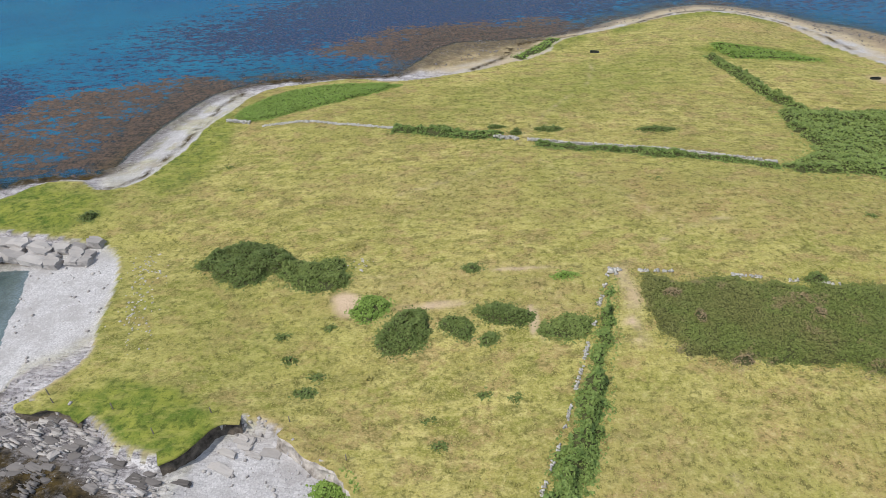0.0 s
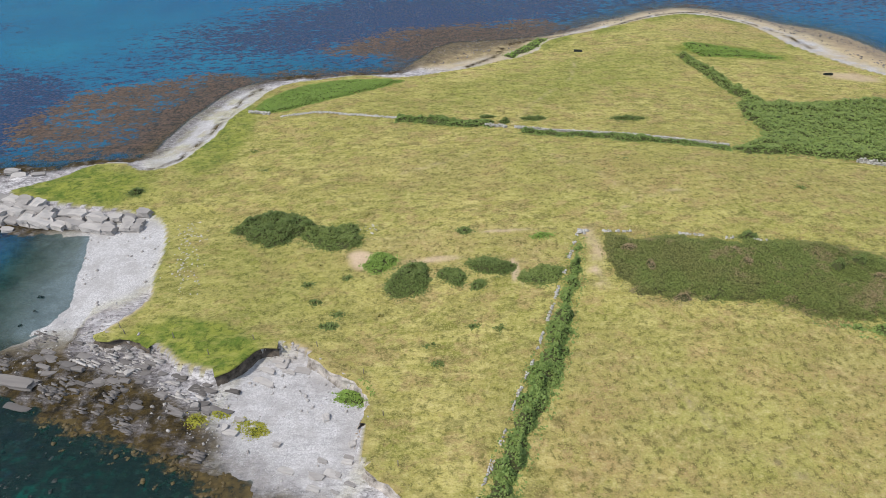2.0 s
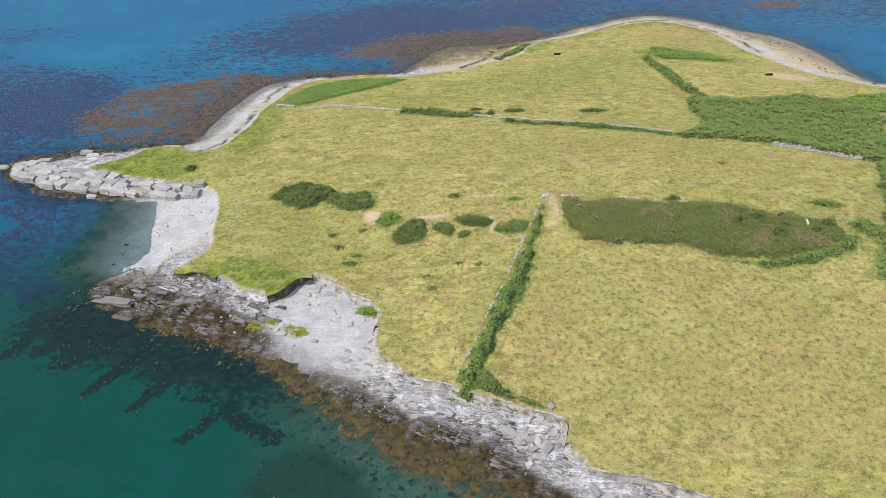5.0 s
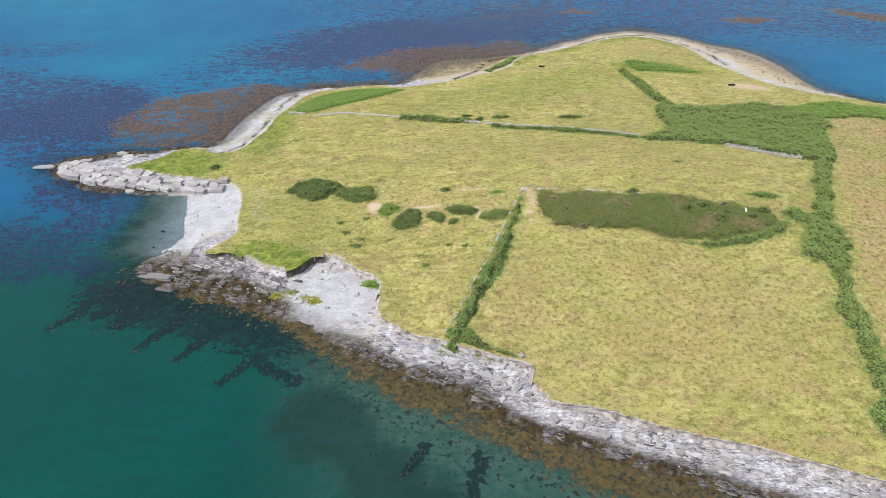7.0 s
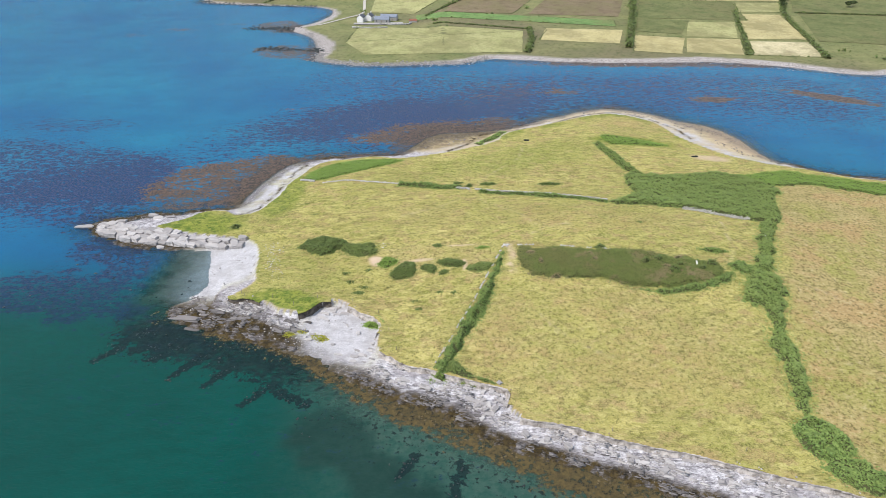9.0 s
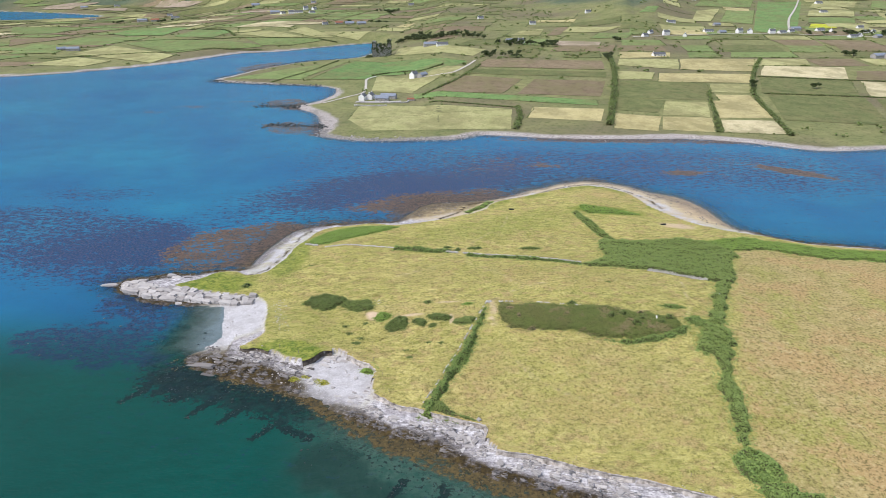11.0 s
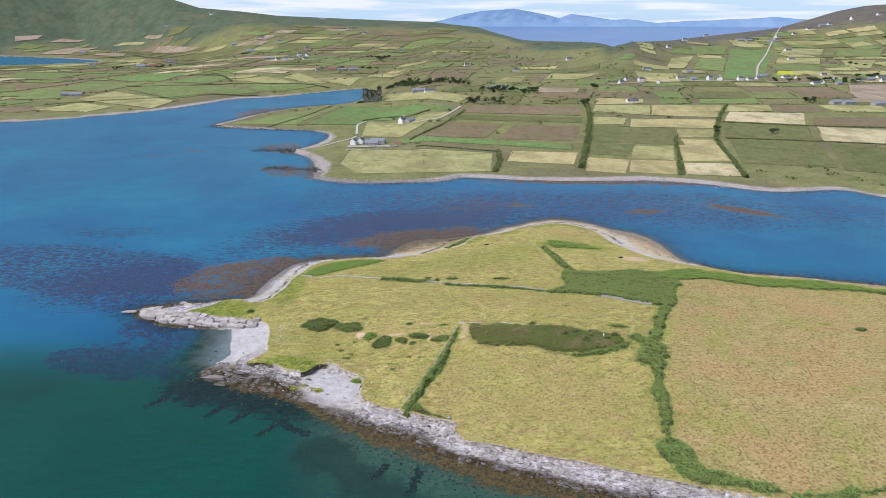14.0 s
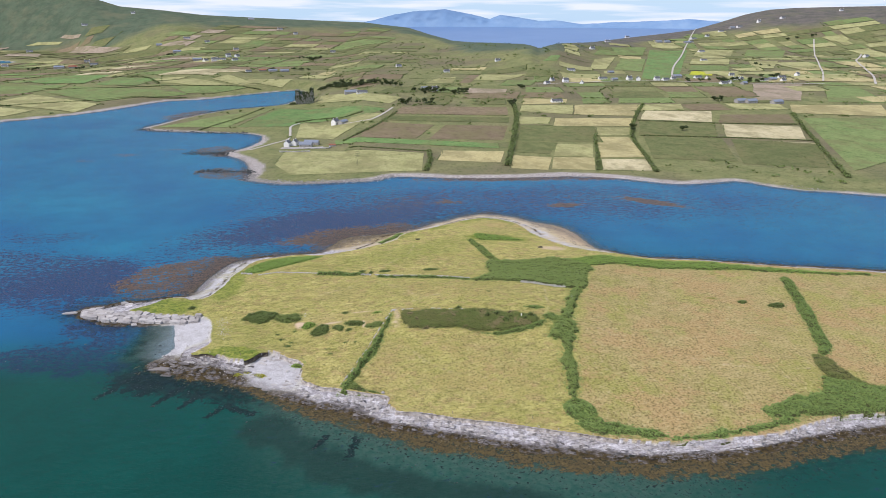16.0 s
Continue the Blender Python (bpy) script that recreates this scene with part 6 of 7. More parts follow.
def trough(x, y, turn, label):
    bm = bmesh.new()
    box(bm, -1.5, -0.5, 0, 1.5, -0.42, 0.6)
    box(bm, -1.5, 0.42, 0, 1.5, 0.5, 0.6)
    box(bm, -1.5, -0.42, 0, -1.42, 0.42, 0.6)
    box(bm, 1.42, -0.42, 0, 1.5, 0.42, 0.6)
    box(bm, -1.42, -0.42, 0.04, 1.42, 0.42, 0.12)
    mesh = bpy.data.meshes.new("feed_trough")
    bm.to_mesh(mesh)
    bm.free()
    mesh.materials.append(M_DARKROCK)
    ob = new("feed_trough", mesh)
    ob.matrix_world = pose(x, y, float(ground_z(x, y)) - 0.02, 0, 0, turn)
    return tagged(ob, label, "trough", "feed troughs")


trough(111.5, 47.6, 10, "dark feed trough on bare trampled soil")
trough(29.8, 71.9, -8, "dark feed trough in the far pasture")


# ---- the mainland farmland ----
def drape(name, corners, mat, lift=0.25, cells=0, parent=None):
    """A four-cornered field laid on the land."""
    a, b, c, d = (np.array(p, float) for p in corners)
    reach = max(np.linalg.norm(b - a), np.linalg.norm(d - a))
    n = cells or int(np.clip(reach / 14, 3, 16))
    s, t = np.meshgrid(np.linspace(0, 1, n + 1), np.linspace(0, 1, n + 1), indexing="ij")
    s, t = s[..., None], t[..., None]
    p = (a * (1 - s) + b * s) * (1 - t) + (d * (1 - s) + c * s) * t
    edge = np.minimum(np.minimum(s, 1 - s), np.minimum(t, 1 - t))[..., 0]
    p = p + (np.stack([rough(p[..., 0], p[..., 1], 24, 3, 2), rough(p[..., 0], p[..., 1], 24, 8, 2)], -1) - 0.5) * np.where(edge < 1e-6, 3.0, 0)[..., None]
    z = on_land(p[..., 0], p[..., 1]) + lift
    co = np.concatenate([p, z[..., None]], -1).reshape(-1, 3)
    i = np.arange((n + 1) ** 2).reshape(n + 1, n + 1)
    q = np.stack([i[:-1, :-1], i[1:, :-1], i[1:, 1:], i[:-1, 1:]], -1).reshape(-1, 4)
    return co, q


LAND_R, LAND_A = rr, az


def on_land(x, y):
    """Height of the mainland's sheet at a place."""
    x, y = np.asarray(x, float), np.asarray(y, float)
    return grid_value(pz.T, np.hypot(x - HUB[0], y - HUB[1]), np.arctan2(x - HUB[0], y - HUB[1]), LAND_R, LAND_A)


FIELD_WORDS = {"cut_hay": "mown hay field with curved swaths", "bleached_hay": "bleached pale stubble field", "pale_pasture": "pale dry grass field", "green_pasture": "green grazing field",
               "rich_green_ley": "rich green grass field", "dark_rushy_pasture": "dark rushy rough field", "brown_moor_grass": "brown field of moor grass", "tilled_field": "striped tilled brown field",
               "yellow_flowering_field": "narrow yellow flowering field"}


def field(mat, *corners):
    r = math.hypot(corners[0][0], corners[0][1] + 318)
    co, q = drape("field", corners, mat, 0.12 + 0.03 * (int(abs(corners[0][0])) % 5) + max(0, r - 600) * 0.0007)
    return tagged(mesh_object("field", co, q, mat, smooth_faces=True), FIELD_WORDS[mat.name], "field", "mainland fields", "structure")


NEAR_FIELDS = [
    (F_PALE, (-107, 326), (-84, 276), (48, 288), (56, 361)), (F_PALE, (-107, 327), (56, 362), (-38, 388), (-105, 398)), (F_HAY, (67, 326), (135, 314), (149, 364), (78, 372)),
    (F_HAY, (142, 290), (179, 280), (198, 334), (154, 345)), (F_HAY, (185, 286), (229, 276), (246, 328), (199, 333)), (F_PALE, (201, 339), (244, 331), (267, 398), (222, 400)),
    (F_DARK, (158, 360), (199, 348), (224, 405), (176, 420)), (F_DARK, (176, 420), (281, 404), (303, 503), (204, 520)),
    (F_STRAW, (236, 275), (287, 265), (303, 317), (250, 320)), (F_HAY, (252, 328), (303, 326), (325, 433), (283, 436)), (F_PALE, (287, 448), (331, 445), (356, 495), (306, 499))]
MORE_FIELDS = [
    (F_PALE, (201, 530), (245, 528), (262, 578), (215, 586)), (F_HAY, (248, 512), (358, 504), (385, 565), (266, 571)), (F_PALE, (227, 634), (302, 600), (330, 690), (242, 690)), (F_HAY, (304, 599), (394, 583), (443, 690), (333, 690)),
    (F_STRAW, (392, 555), (490, 528), (536, 620), (430, 630)), (F_STRAW, (456, 428), (551, 404), (599, 489), (498, 515)), (F_STRAW, (456, 325), (507, 307), (551, 386), (500, 399)),
    (F_GREEN, (500, 250), (640, 330), (790, 545), (650, 555)), (F_HAY, (660, 598), (800, 560), (870, 668), (708, 676))]
THIRD_FIELDS = [
    (F_GREEN, (802, 708), (900, 690), (1010, 910), (945, 922)), (F_BROWN, (534, 588), (646, 585), (608, 512), (497, 522)), (F_DARK, (383, 540), (486, 516), (445, 430), (346, 446)), (F_DARK, (346, 436), (445, 420), (400, 300), (310, 320)),
    (F_DARK, (455, 415), (550, 380), (480, 262), (400, 290))]
POINT_FIELDS = [
    (F_GREEN, (-310, 590), (-212, 582), (-174, 781), (-255, 684)), (F_VIVID, (-198, 582), (-118, 579), (-60, 734), (-169, 782)), (F_VIVID, (-120, 622), (-15, 607), (17, 668), (-57, 730)), (F_PALE, (-103, 483), (-53, 472), (-22, 542), (-111, 617)), (F_PALE, (-106, 823), (25, 718), (48, 786), (-105, 918)),
    (F_BROWN, (-33, 453), (52, 441), (82, 528), (4, 552)), (F_BROWN, (67, 438), (158, 424), (184, 516), (97, 525)), (F_DARK, (7, 567), (190, 540), (199, 579), (19, 603)), (F_BROWN, (24, 621), (200, 596), (214, 674), (44, 683)), (F_VIVID, (-49, 432), (146, 380), (150, 405), (-50, 460))]
# mostly far stubble; the tilled tan paints in the haze that dulls it
WEST_FIELDS = [
    (F_PLOUGH, (-1863, 2760), (-1780, 2797), (-1722, 2844), (-1828, 2818)), (F_PLOUGH, (-1760, 2511), (-1594, 2455), (-1609, 2717), (-1711, 2714)), (F_PLOUGH, (-1983, 2705), (-1916, 2765), (-1907, 2809), (-2004, 2745)), (F_PLOUGH, (-1254, 2454), (-1051, 2291), (-993, 2338), (-1256, 2537)),
    (F_PLOUGH, (-1368, 2672), (-1260, 2598), (-1254, 2614), (-1350, 2681)), (F_PLOUGH, (-816, 2222), (-755, 2180), (-716, 2248), (-755, 2254)), (F_PLOUGH, (-744, 2189), (-698, 2170), (-684, 2251), (-710, 2250)), (F_PLOUGH, (-744, 2278), (-703, 2273), (-689, 2364), (-722, 2370)),
    (F_BROWN, (-649, 2279), (-591, 2270), (-566, 2370), (-616, 2390)), (F_PALE, (-1531, 2695), (-1360, 2622), (-1343, 2633), (-1478, 2697)), (F_PLOUGH, (-1459, 2379), (-1299, 2313), (-1343, 2428), (-1467, 2441))]
INLET_FIELDS = [
    (F_GREEN, (-1076, 1289), (-982, 1308), (-1012, 1536), (-1248, 1555)), (F_GREEN, (-819, 1044), (-720, 1033), (-697, 1193), (-867, 1264)), (F_VIVID, (-842, 1302), (-672, 1213), (-675, 1384), (-857, 1454)), (F_GREEN, (-682, 1057), (-516, 895), (-372, 978), (-670, 1161)), (F_PALE, (-688, 873), (-495, 757), (-499, 861), (-692, 1023)),
    (F_PALE, (-705, 733), (-580, 708), (-570, 778), (-682, 840)), (F_GREEN, (-804, 872), (-730, 891), (-766, 1012), (-871, 1047)), (F_VIVID, (-629, 1173), (-521, 1116), (-516, 1250), (-632, 1321)), (F_PALE, (-503, 1176), (-405, 1099), (-312, 1098), (-424, 1217)), (F_GREEN, (-446, 1091), (-379, 983), (-334, 1007), (-278, 1086)),
    (F_PALE, (-381, 1204), (-293, 1100), (-259, 1117), (-362, 1291)), (F_STRAW, (-544, 1329), (-394, 1281), (-393, 1329), (-531, 1368))]
UPPER_FIELDS = [
    (F_BROWN, (-891, 1005), (-889, 1087), (-869, 1237), (-989, 1157)), (F_PALE, (105, 981), (160, 973), (183, 1094), (131, 1049)), (F_BROWN, (173, 972), (199, 982), (240, 1124), (213, 1114)), (F_PALE, (211, 1029), (282, 1028), (342, 1081), (246, 1136)), (F_GREEN, (246, 931), (316, 940), (346, 1003), (283, 1020)), (F_PLOUGH, (166, 836), (244, 837), (258, 883), (182, 897)),
    (F_VIVID, (595, 1044), (669, 1020), (1076, 1811), (923, 1770)), (F_GREEN, (631, 1488), (831, 1609), (937, 1830), (725, 1684)), (F_PALE, (539, 1239), (585, 1245), (700, 1495), (617, 1426)), (F_GREEN, (597, 1222), (648, 1172), (803, 1516), (721, 1496)), (F_VIVID, (421, 1255), (458, 1257), (493, 1343), (463, 1331))]
EAST_FIELDS = [
    (F_PALE, (1010, 1638), (1140, 1640), (1250, 1817), (1118, 1812)), (F_PALE, (858, 1350), (970, 1347), (1075, 1529), (955, 1528)), (F_GREEN, (788, 1208), (885, 1196), (955, 1317), (851, 1325)), (F_YELLOW, (740, 1111), (791, 1102), (838, 1181), (783, 1186)), (F_PALE, (856, 1129), (972, 1134), (1006, 1186), (905, 1190)),
    (F_PALE, (985, 1256), (1037, 1248), (1190, 1464), (1100, 1472)), (F_GREEN, (1160, 1598), (1247, 1534), (1406, 1763), (1297, 1816)), (F_PLOUGH, (675, 728), (760, 723), (911, 942), (804, 951))]
ALL_FIELDS = NEAR_FIELDS + MORE_FIELDS + THIRD_FIELDS + POINT_FIELDS + INLET_FIELDS + UPPER_FIELDS + EAST_FIELDS + WEST_FIELDS
for mat, *corners in ALL_FIELDS:
    field(mat, *corners)

# the rest of the patchwork: a slightly skewed net of small fields with hedges and banks between them
taken = [np.array([c for c in f[1:]], float) for f in ALL_FIELDS]
patches = {}
banks = []


lean = radians(24)
cell_i, cell_j = np.meshgrid(np.arange(-34, 44), np.arange(0, 44), indexing="ij")
cell_x, cell_y = cell_i * 92.0 + cell_j * 72 * math.tan(lean) * 0.55, 300.0 + cell_j * 72
free = (distance(cell_x, cell_y, SHORE_LINE) > 75) & (distance(cell_x, cell_y, BAY_LINE) < -90)
for t in taken:
    free &= distance(cell_x, cell_y, t) < -9
for i in range(-34, 44):
    for j in range(0, 44):
        if not free[i + 34, j]:
            continue
        du, dv = 92 + 16 * math.sin(i * 2.1), 72 + 14 * math.cos(j * 1.7)
        cx, cy = i * 92 * 1.0 + j * 72 * math.tan(lean) * 0.55, 300 + j * 72
        r, a = math.hypot(cx - HUB[0], cy - HUB[1]), math.degrees(math.atan2(cx - HUB[0], cy - HUB[1]))
        far = np.interp(a, FAR_AZ, FAR_R)
        if not -40 < a < 44 or r < 600 or r > (0.83 if not 1 < a < 22 else 0.70 if a < 15 else 0.92) * far + 120 * math.sin(i * 0.9):
            continue
        w, h = du * 0.5 - 2.2, dv * 0.5 - 2.0
        if random.random() < 0.25:
            w *= 0.5
        jit = lambda s: random.uniform(-s, s)
        quad = [(cx + sx_ * w + sy_ * h * math.tan(lean) * 0.55 + jit(6), cy + sy_ * h + jit(5)) for sx_, sy_ in ((-1, -1), (1, -1), (1, 1), (-1, 1))]
        west, mid = a < -6, -6 <= a < 12
        roll = random.random() + (rough(np.array([cx]), np.array([cy]), 320, 55, 3)[0] - 0.5) * 0.9
        if west:
            kinds = [(0.34, F_GREEN), (0.56, F_PALE), (0.74, F_DARK), (0.86, F_VIVID), (1.02, F_BROWN), (9, F_STRAW)] if r < 2100 else [(0.50, F_DARK), (0.62, F_PALE), (0.88, F_BROWN), (1.05, F_GREEN), (9, F_PLOUGH)]
        elif mid:
            kinds = [(0.45, F_DARK), (0.62, F_BROWN), (0.80, F_GREEN), (0.93, F_PALE), (9, F_HAY)]
        else:
            kinds = [(0.28, F_DARK), (0.46, F_BROWN), (0.70, F_GREEN), (0.92, F_PALE), (9, F_HAY)] if cy < 1100 else [(0.24, F_DARK), (0.58, F_PALE), (0.88, F_GREEN), (9, F_HAY)]
        mat = next(m for limit, m in kinds if roll < limit)
        if random.random() < (0.40 if 0 < a < 12 and r > 1250 else 0.86):
            co, q = drape("field", quad, mat, 0.12 + max(0, r - 600) * 0.0007, 5)
            patches.setdefault(mat.name, []).append((co, q, mat))
        for a_, b_ in ((0, 1), (1, 2)):
            if random.random() < 0.6:
                banks.append((quad[a_], quad[b_], random.uniform(1.8, 4.0), random.uniform(0.6, 2.4)))
for name, made in patches.items():
    base, cos, qs = 0, [], []
    for co, q, mat in made:
        cos.append(co)
        qs.append(q + base)
        base += len(co)
    tagged(mesh_object("distant_fields", np.concatenate(cos), np.concatenate(qs), made[0][2], smooth_faces=True), FIELD_WORDS[name].replace("field", "fields") + " on the far slopes", "fields", kind="stuff")


def bank_mesh(rows, floor=on_land):
    """Low hedge-banks with an uneven top, all in one mesh."""
    cos, qs, base = [], [], 0
    for (x0, y0), (x1, y1), wide, high in rows:
        length = math.hypot(x1 - x0, y1 - y0)
        n = max(3, int(length / 6))
        t = np.linspace(0, 1, n + 1)
        x, y = x0 + (x1 - x0) * t + rng.normal(0, 0.7, n + 1), y0 + (y1 - y0) * t + rng.normal(0, 0.7, n + 1)
        nx, ny = -(y1 - y0) / length, (x1 - x0) / length
        z = floor(x, y)
        tall = high * rng.uniform(0.35, 1.25, n + 1) * (rng.random(n + 1) > 0.12)
        half = wide * 0.5 * rng.uniform(0.6, 1.2, n + 1)
        rows_ = [np.column_stack([x + nx * half * s, y + ny * half * s, z + 0.1 + tall * h]) for s, h in ((-1, 0), (-0.55, 0.8), (0.1, 1.0), (0.6, 0.75), (1, 0))]
        cos.append(np.stack(rows_, 1).reshape(-1, 3))
        i = np.arange((n + 1) * 5).reshape(n + 1, 5) + base
        qs.append(np.stack([i[:-1, :-1], i[1:, :-1], i[1:, 1:], i[:-1, 1:]], -1).reshape(-1, 4))
        base += (n + 1) * 5
    return np.concatenate(cos), np.concatenate(qs)


M_BANK = make_plain("hedge_bank", (0.066, 0.084, 0.034), (0.165, 0.172, 0.078), 0.12, 0.95, 0.1, 0.8, 0.6)
co, q = bank_mesh([(a_, b_, wide * 0.8, high * 0.6) for a_, b_, wide, high in banks])
tagged(mesh_object("field_banks", co, q, M_BANK), "dark hedge banks between the far fields", "hedge bank", kind="stuff")
near_banks = []
for mat, *c in ALL_FIELDS:
    for a_, b_ in ((0, 1), (1, 2), (2, 3), (3, 0)):
        if math.hypot(c[a_][0] - c[b_][0], c[a_][1] - c[b_][1]) > 20:
            if random.random() < 0.5:
                near_banks.append((c[a_], c[b_], random.uniform(0.8, 1.8), random.uniform(0.15, 0.5)))
co, q = bank_mesh(near_banks)
tagged(mesh_object("field_banks", co, q, M_BANK), "low rough banks round the near fields", "hedge bank", kind="stuff")


def bank_bushes(rows, every, leaf, label):
    """Uneven bushes along the banks: clusters of leaf sprays with gaps between them."""
    spots = []
    for (x0, y0), (x1, y1), wide, high in rows:
        n = int(math.hypot(x1 - x0, y1 - y0) / every)
        t = rng.random(n)
        keep = rough(x0 + (x1 - x0) * t, y0 + (y1 - y0) * t, 26, 73, 3) > 0.47
        spots.append(np.column_stack([x0 + (x1 - x0) * t, y0 + (y1 - y0) * t, np.full(n, high)])[keep])
    p = np.repeat(np.concatenate(spots), 9, 0)
    p[:, :2] += rng.normal(0, leaf * 0.55, (len(p), 2))
    co, f = leaves(np.column_stack([p[:, :2], on_land(p[:, 0], p[:, 1]) + p[:, 2] * rng.uniform(0.3, 1.2, len(p))]), leaf, 0.8)
    tagged(mesh_object("bank_bushes", co, f, M_BUSH), label, "hedge", kind="stuff")


bank_bushes(banks, 7.0, 1.5, "dark thorn bushes along the far field banks")
bank_bushes([(a_, b_, w_, 0.9) for a_, b_, w_, _ in near_banks], 9.0, 0.9, "low bushes along the near field banks")


def hedge_row(points, wide, high, label, per_m=7.0, leaf=1.1, mat=None):
    """A tall field hedge of leaf sprays over a stem core coloured dark for inner shade."""
    line = curve(points, 5.0, False, 0.8)
    rows = [(tuple(a), tuple(b), wide * 0.8, high * 0.7) for a, b in zip(line[:-1], line[1:])]
    co, q = bank_mesh(rows)
    root = mesh_object("hedge", co, q, M_SCRUB_SHADE)
    n = int(np.linalg.norm(np.diff(line, axis=0), axis=1).sum() * per_m)
    i = rng.integers(0, len(line) - 1, n)
    t = rng.random(n)[:, None]
    p = line[i] * (1 - t) + line[i + 1] * t + rng.normal(0, wide * 0.27, (n, 2))
    lump = rough(p[:, 0], p[:, 1], 9, 33, 3)
    z = on_land(p[:, 0], p[:, 1]) + high * rng.uniform(0.25, 1.0, n) * (0.45 + 0.9 * lump)
    co, f = leaves(np.column_stack([p, z]), leaf)
    mesh_object("foliage", co, f, mat or M_BUSH, root)
    return tagged(root, label, "hedge", "mainland hedges")


hedge_row([(140, 300), (160, 375), (178, 445), (196, 520), (212, 590), (231, 700)], 7, 5.0, "tall dark overgrown hedge beside a farm lane", 14)
hedge_row([(288, 262), (306, 330), (332, 434), (385, 560), (453, 693)], 6, 2.6, "green hedge between hay fields and rough pasture", 10)
hedge_row([(470, 222), (510, 300), (560, 401), (610, 500), (661, 600)], 6, 2.4, "dark hedge between stubble and a green field", 9)
hedge_row([(232, 276), (250, 330), (270, 398), (289, 455)], 5, 1.6, "low rough hedge among hay plots", 7)
hedge_row([(52, 285), (60, 330), (62, 372)], 6, 2.6, "bushy hedge at the pasture's end", 10)
hedge_row([(-118, 612), (-90, 640), (-50, 618), (-20, 640)], 4, 2.4, "green hedge round the farm track", 9)
hedge_row([(-40, 446), (-10, 500), (20, 590), (34, 640)], 4, 1.8, "dark hedge along a brown field", 8)
hedge_row([(-30, 402), (60, 370)], 3, 1.2, "low hedge above the pasture", 7)
hedge_row([(-245, 560), (-215, 660), (-195, 790)], 3, 1.4, "thin dark hedge across the green headland", 6)
hedge_row([(-700, 800), (-548, 905), (-370, 955)], 5, 2.0, "dark hedge across the far shore fields", 4, 1.6)
hedge_row([(-720, 1128), (-500, 1092), (-350, 1085), (-250, 1090)], 5, 2.2, "dark hedge above the inlet", 4, 1.6)
hedge_row([(-650, 1320), (-560, 1290), (-480, 1140)], 6, 3.0, "dark hedge on the far shore", 4, 1.6)
hedge_row([(346, 441), (450, 424), (555, 400)], 3, 1.4, "low hedge between rough fields", 6)
hedge_row([(385, 548), (495, 520), (605, 505)], 3, 1.6, "low hedge below stubble", 6)


def ribbon(name, points, wide, mat, label, category="track", lift=0.22):
    line = curve(points, 6.0, False)
    t = np.gradient(line, axis=0)
    n = np.column_stack([-t[:, 1], t[:, 0]]) / np.linalg.norm(t, axis=1, keepdims=True)
    sides = np.stack([line - n * wide / 2, line, line + n * wide / 2], 1)
    z = on_land(sides[..., 0], sides[..., 1]) + lift + 0.0011 * np.maximum(0, np.hypot(sides[..., 0], sides[..., 1] + 318) - 600)
    co = np.concatenate([sides, z[..., None]], -1).reshape(-1, 3)
    i = np.arange(len(line) * 3).reshape(-1, 3)
    q = np.stack([i[:-1, :-1], i[1:, :-1], i[1:, 1:], i[:-1, 1:]], -1).reshape(-1, 4)
    return tagged(mesh_object(name, co, q, mat), label, category, "", "structure")


ribbon("farm_track", [(-148, 410), (-128, 448), (-112, 480), (-116, 530), (-121, 580), (-112, 608)], 3.2, M_TRACK, "pale gravel track from the shore to the farm")
ribbon("farm_track", [(-47, 566), (-26, 562), (-6, 574), (12, 620), (28, 676)], 3.6, M_TRACK, "pale gravel lane past the barn")
ribbon("farm_track", [(146, 322), (158, 372), (176, 440), (194, 515)], 2.2, M_TRACK, "narrow stony lane beside the hedge")
ribbon("road", [(665, 1042), (780, 1280), (900, 1500), (1130, 1930), (1500, 2600)], 4.5, M_TRACK, "pale road climbing between the fields", "road", 1.0)
ribbon("road", [(990, 985), (1120, 1170), (1290, 1430), (1600, 1900)], 4, M_TRACK, "pale lane between dark fields", "road", 1.0)
ribbon("road", [(1080, 940), (1200, 1100), (1330, 1300), (1420, 1440), (1560, 1600)], 5, M_TRACK, "winding pale lane to a farm", "road", 1.0)
ribbon("road", [(330, 950), (470, 985), (620, 1000), (780, 960), (960, 940)], 4, M_TRACK, "village road lined with houses", "road", 0.8)


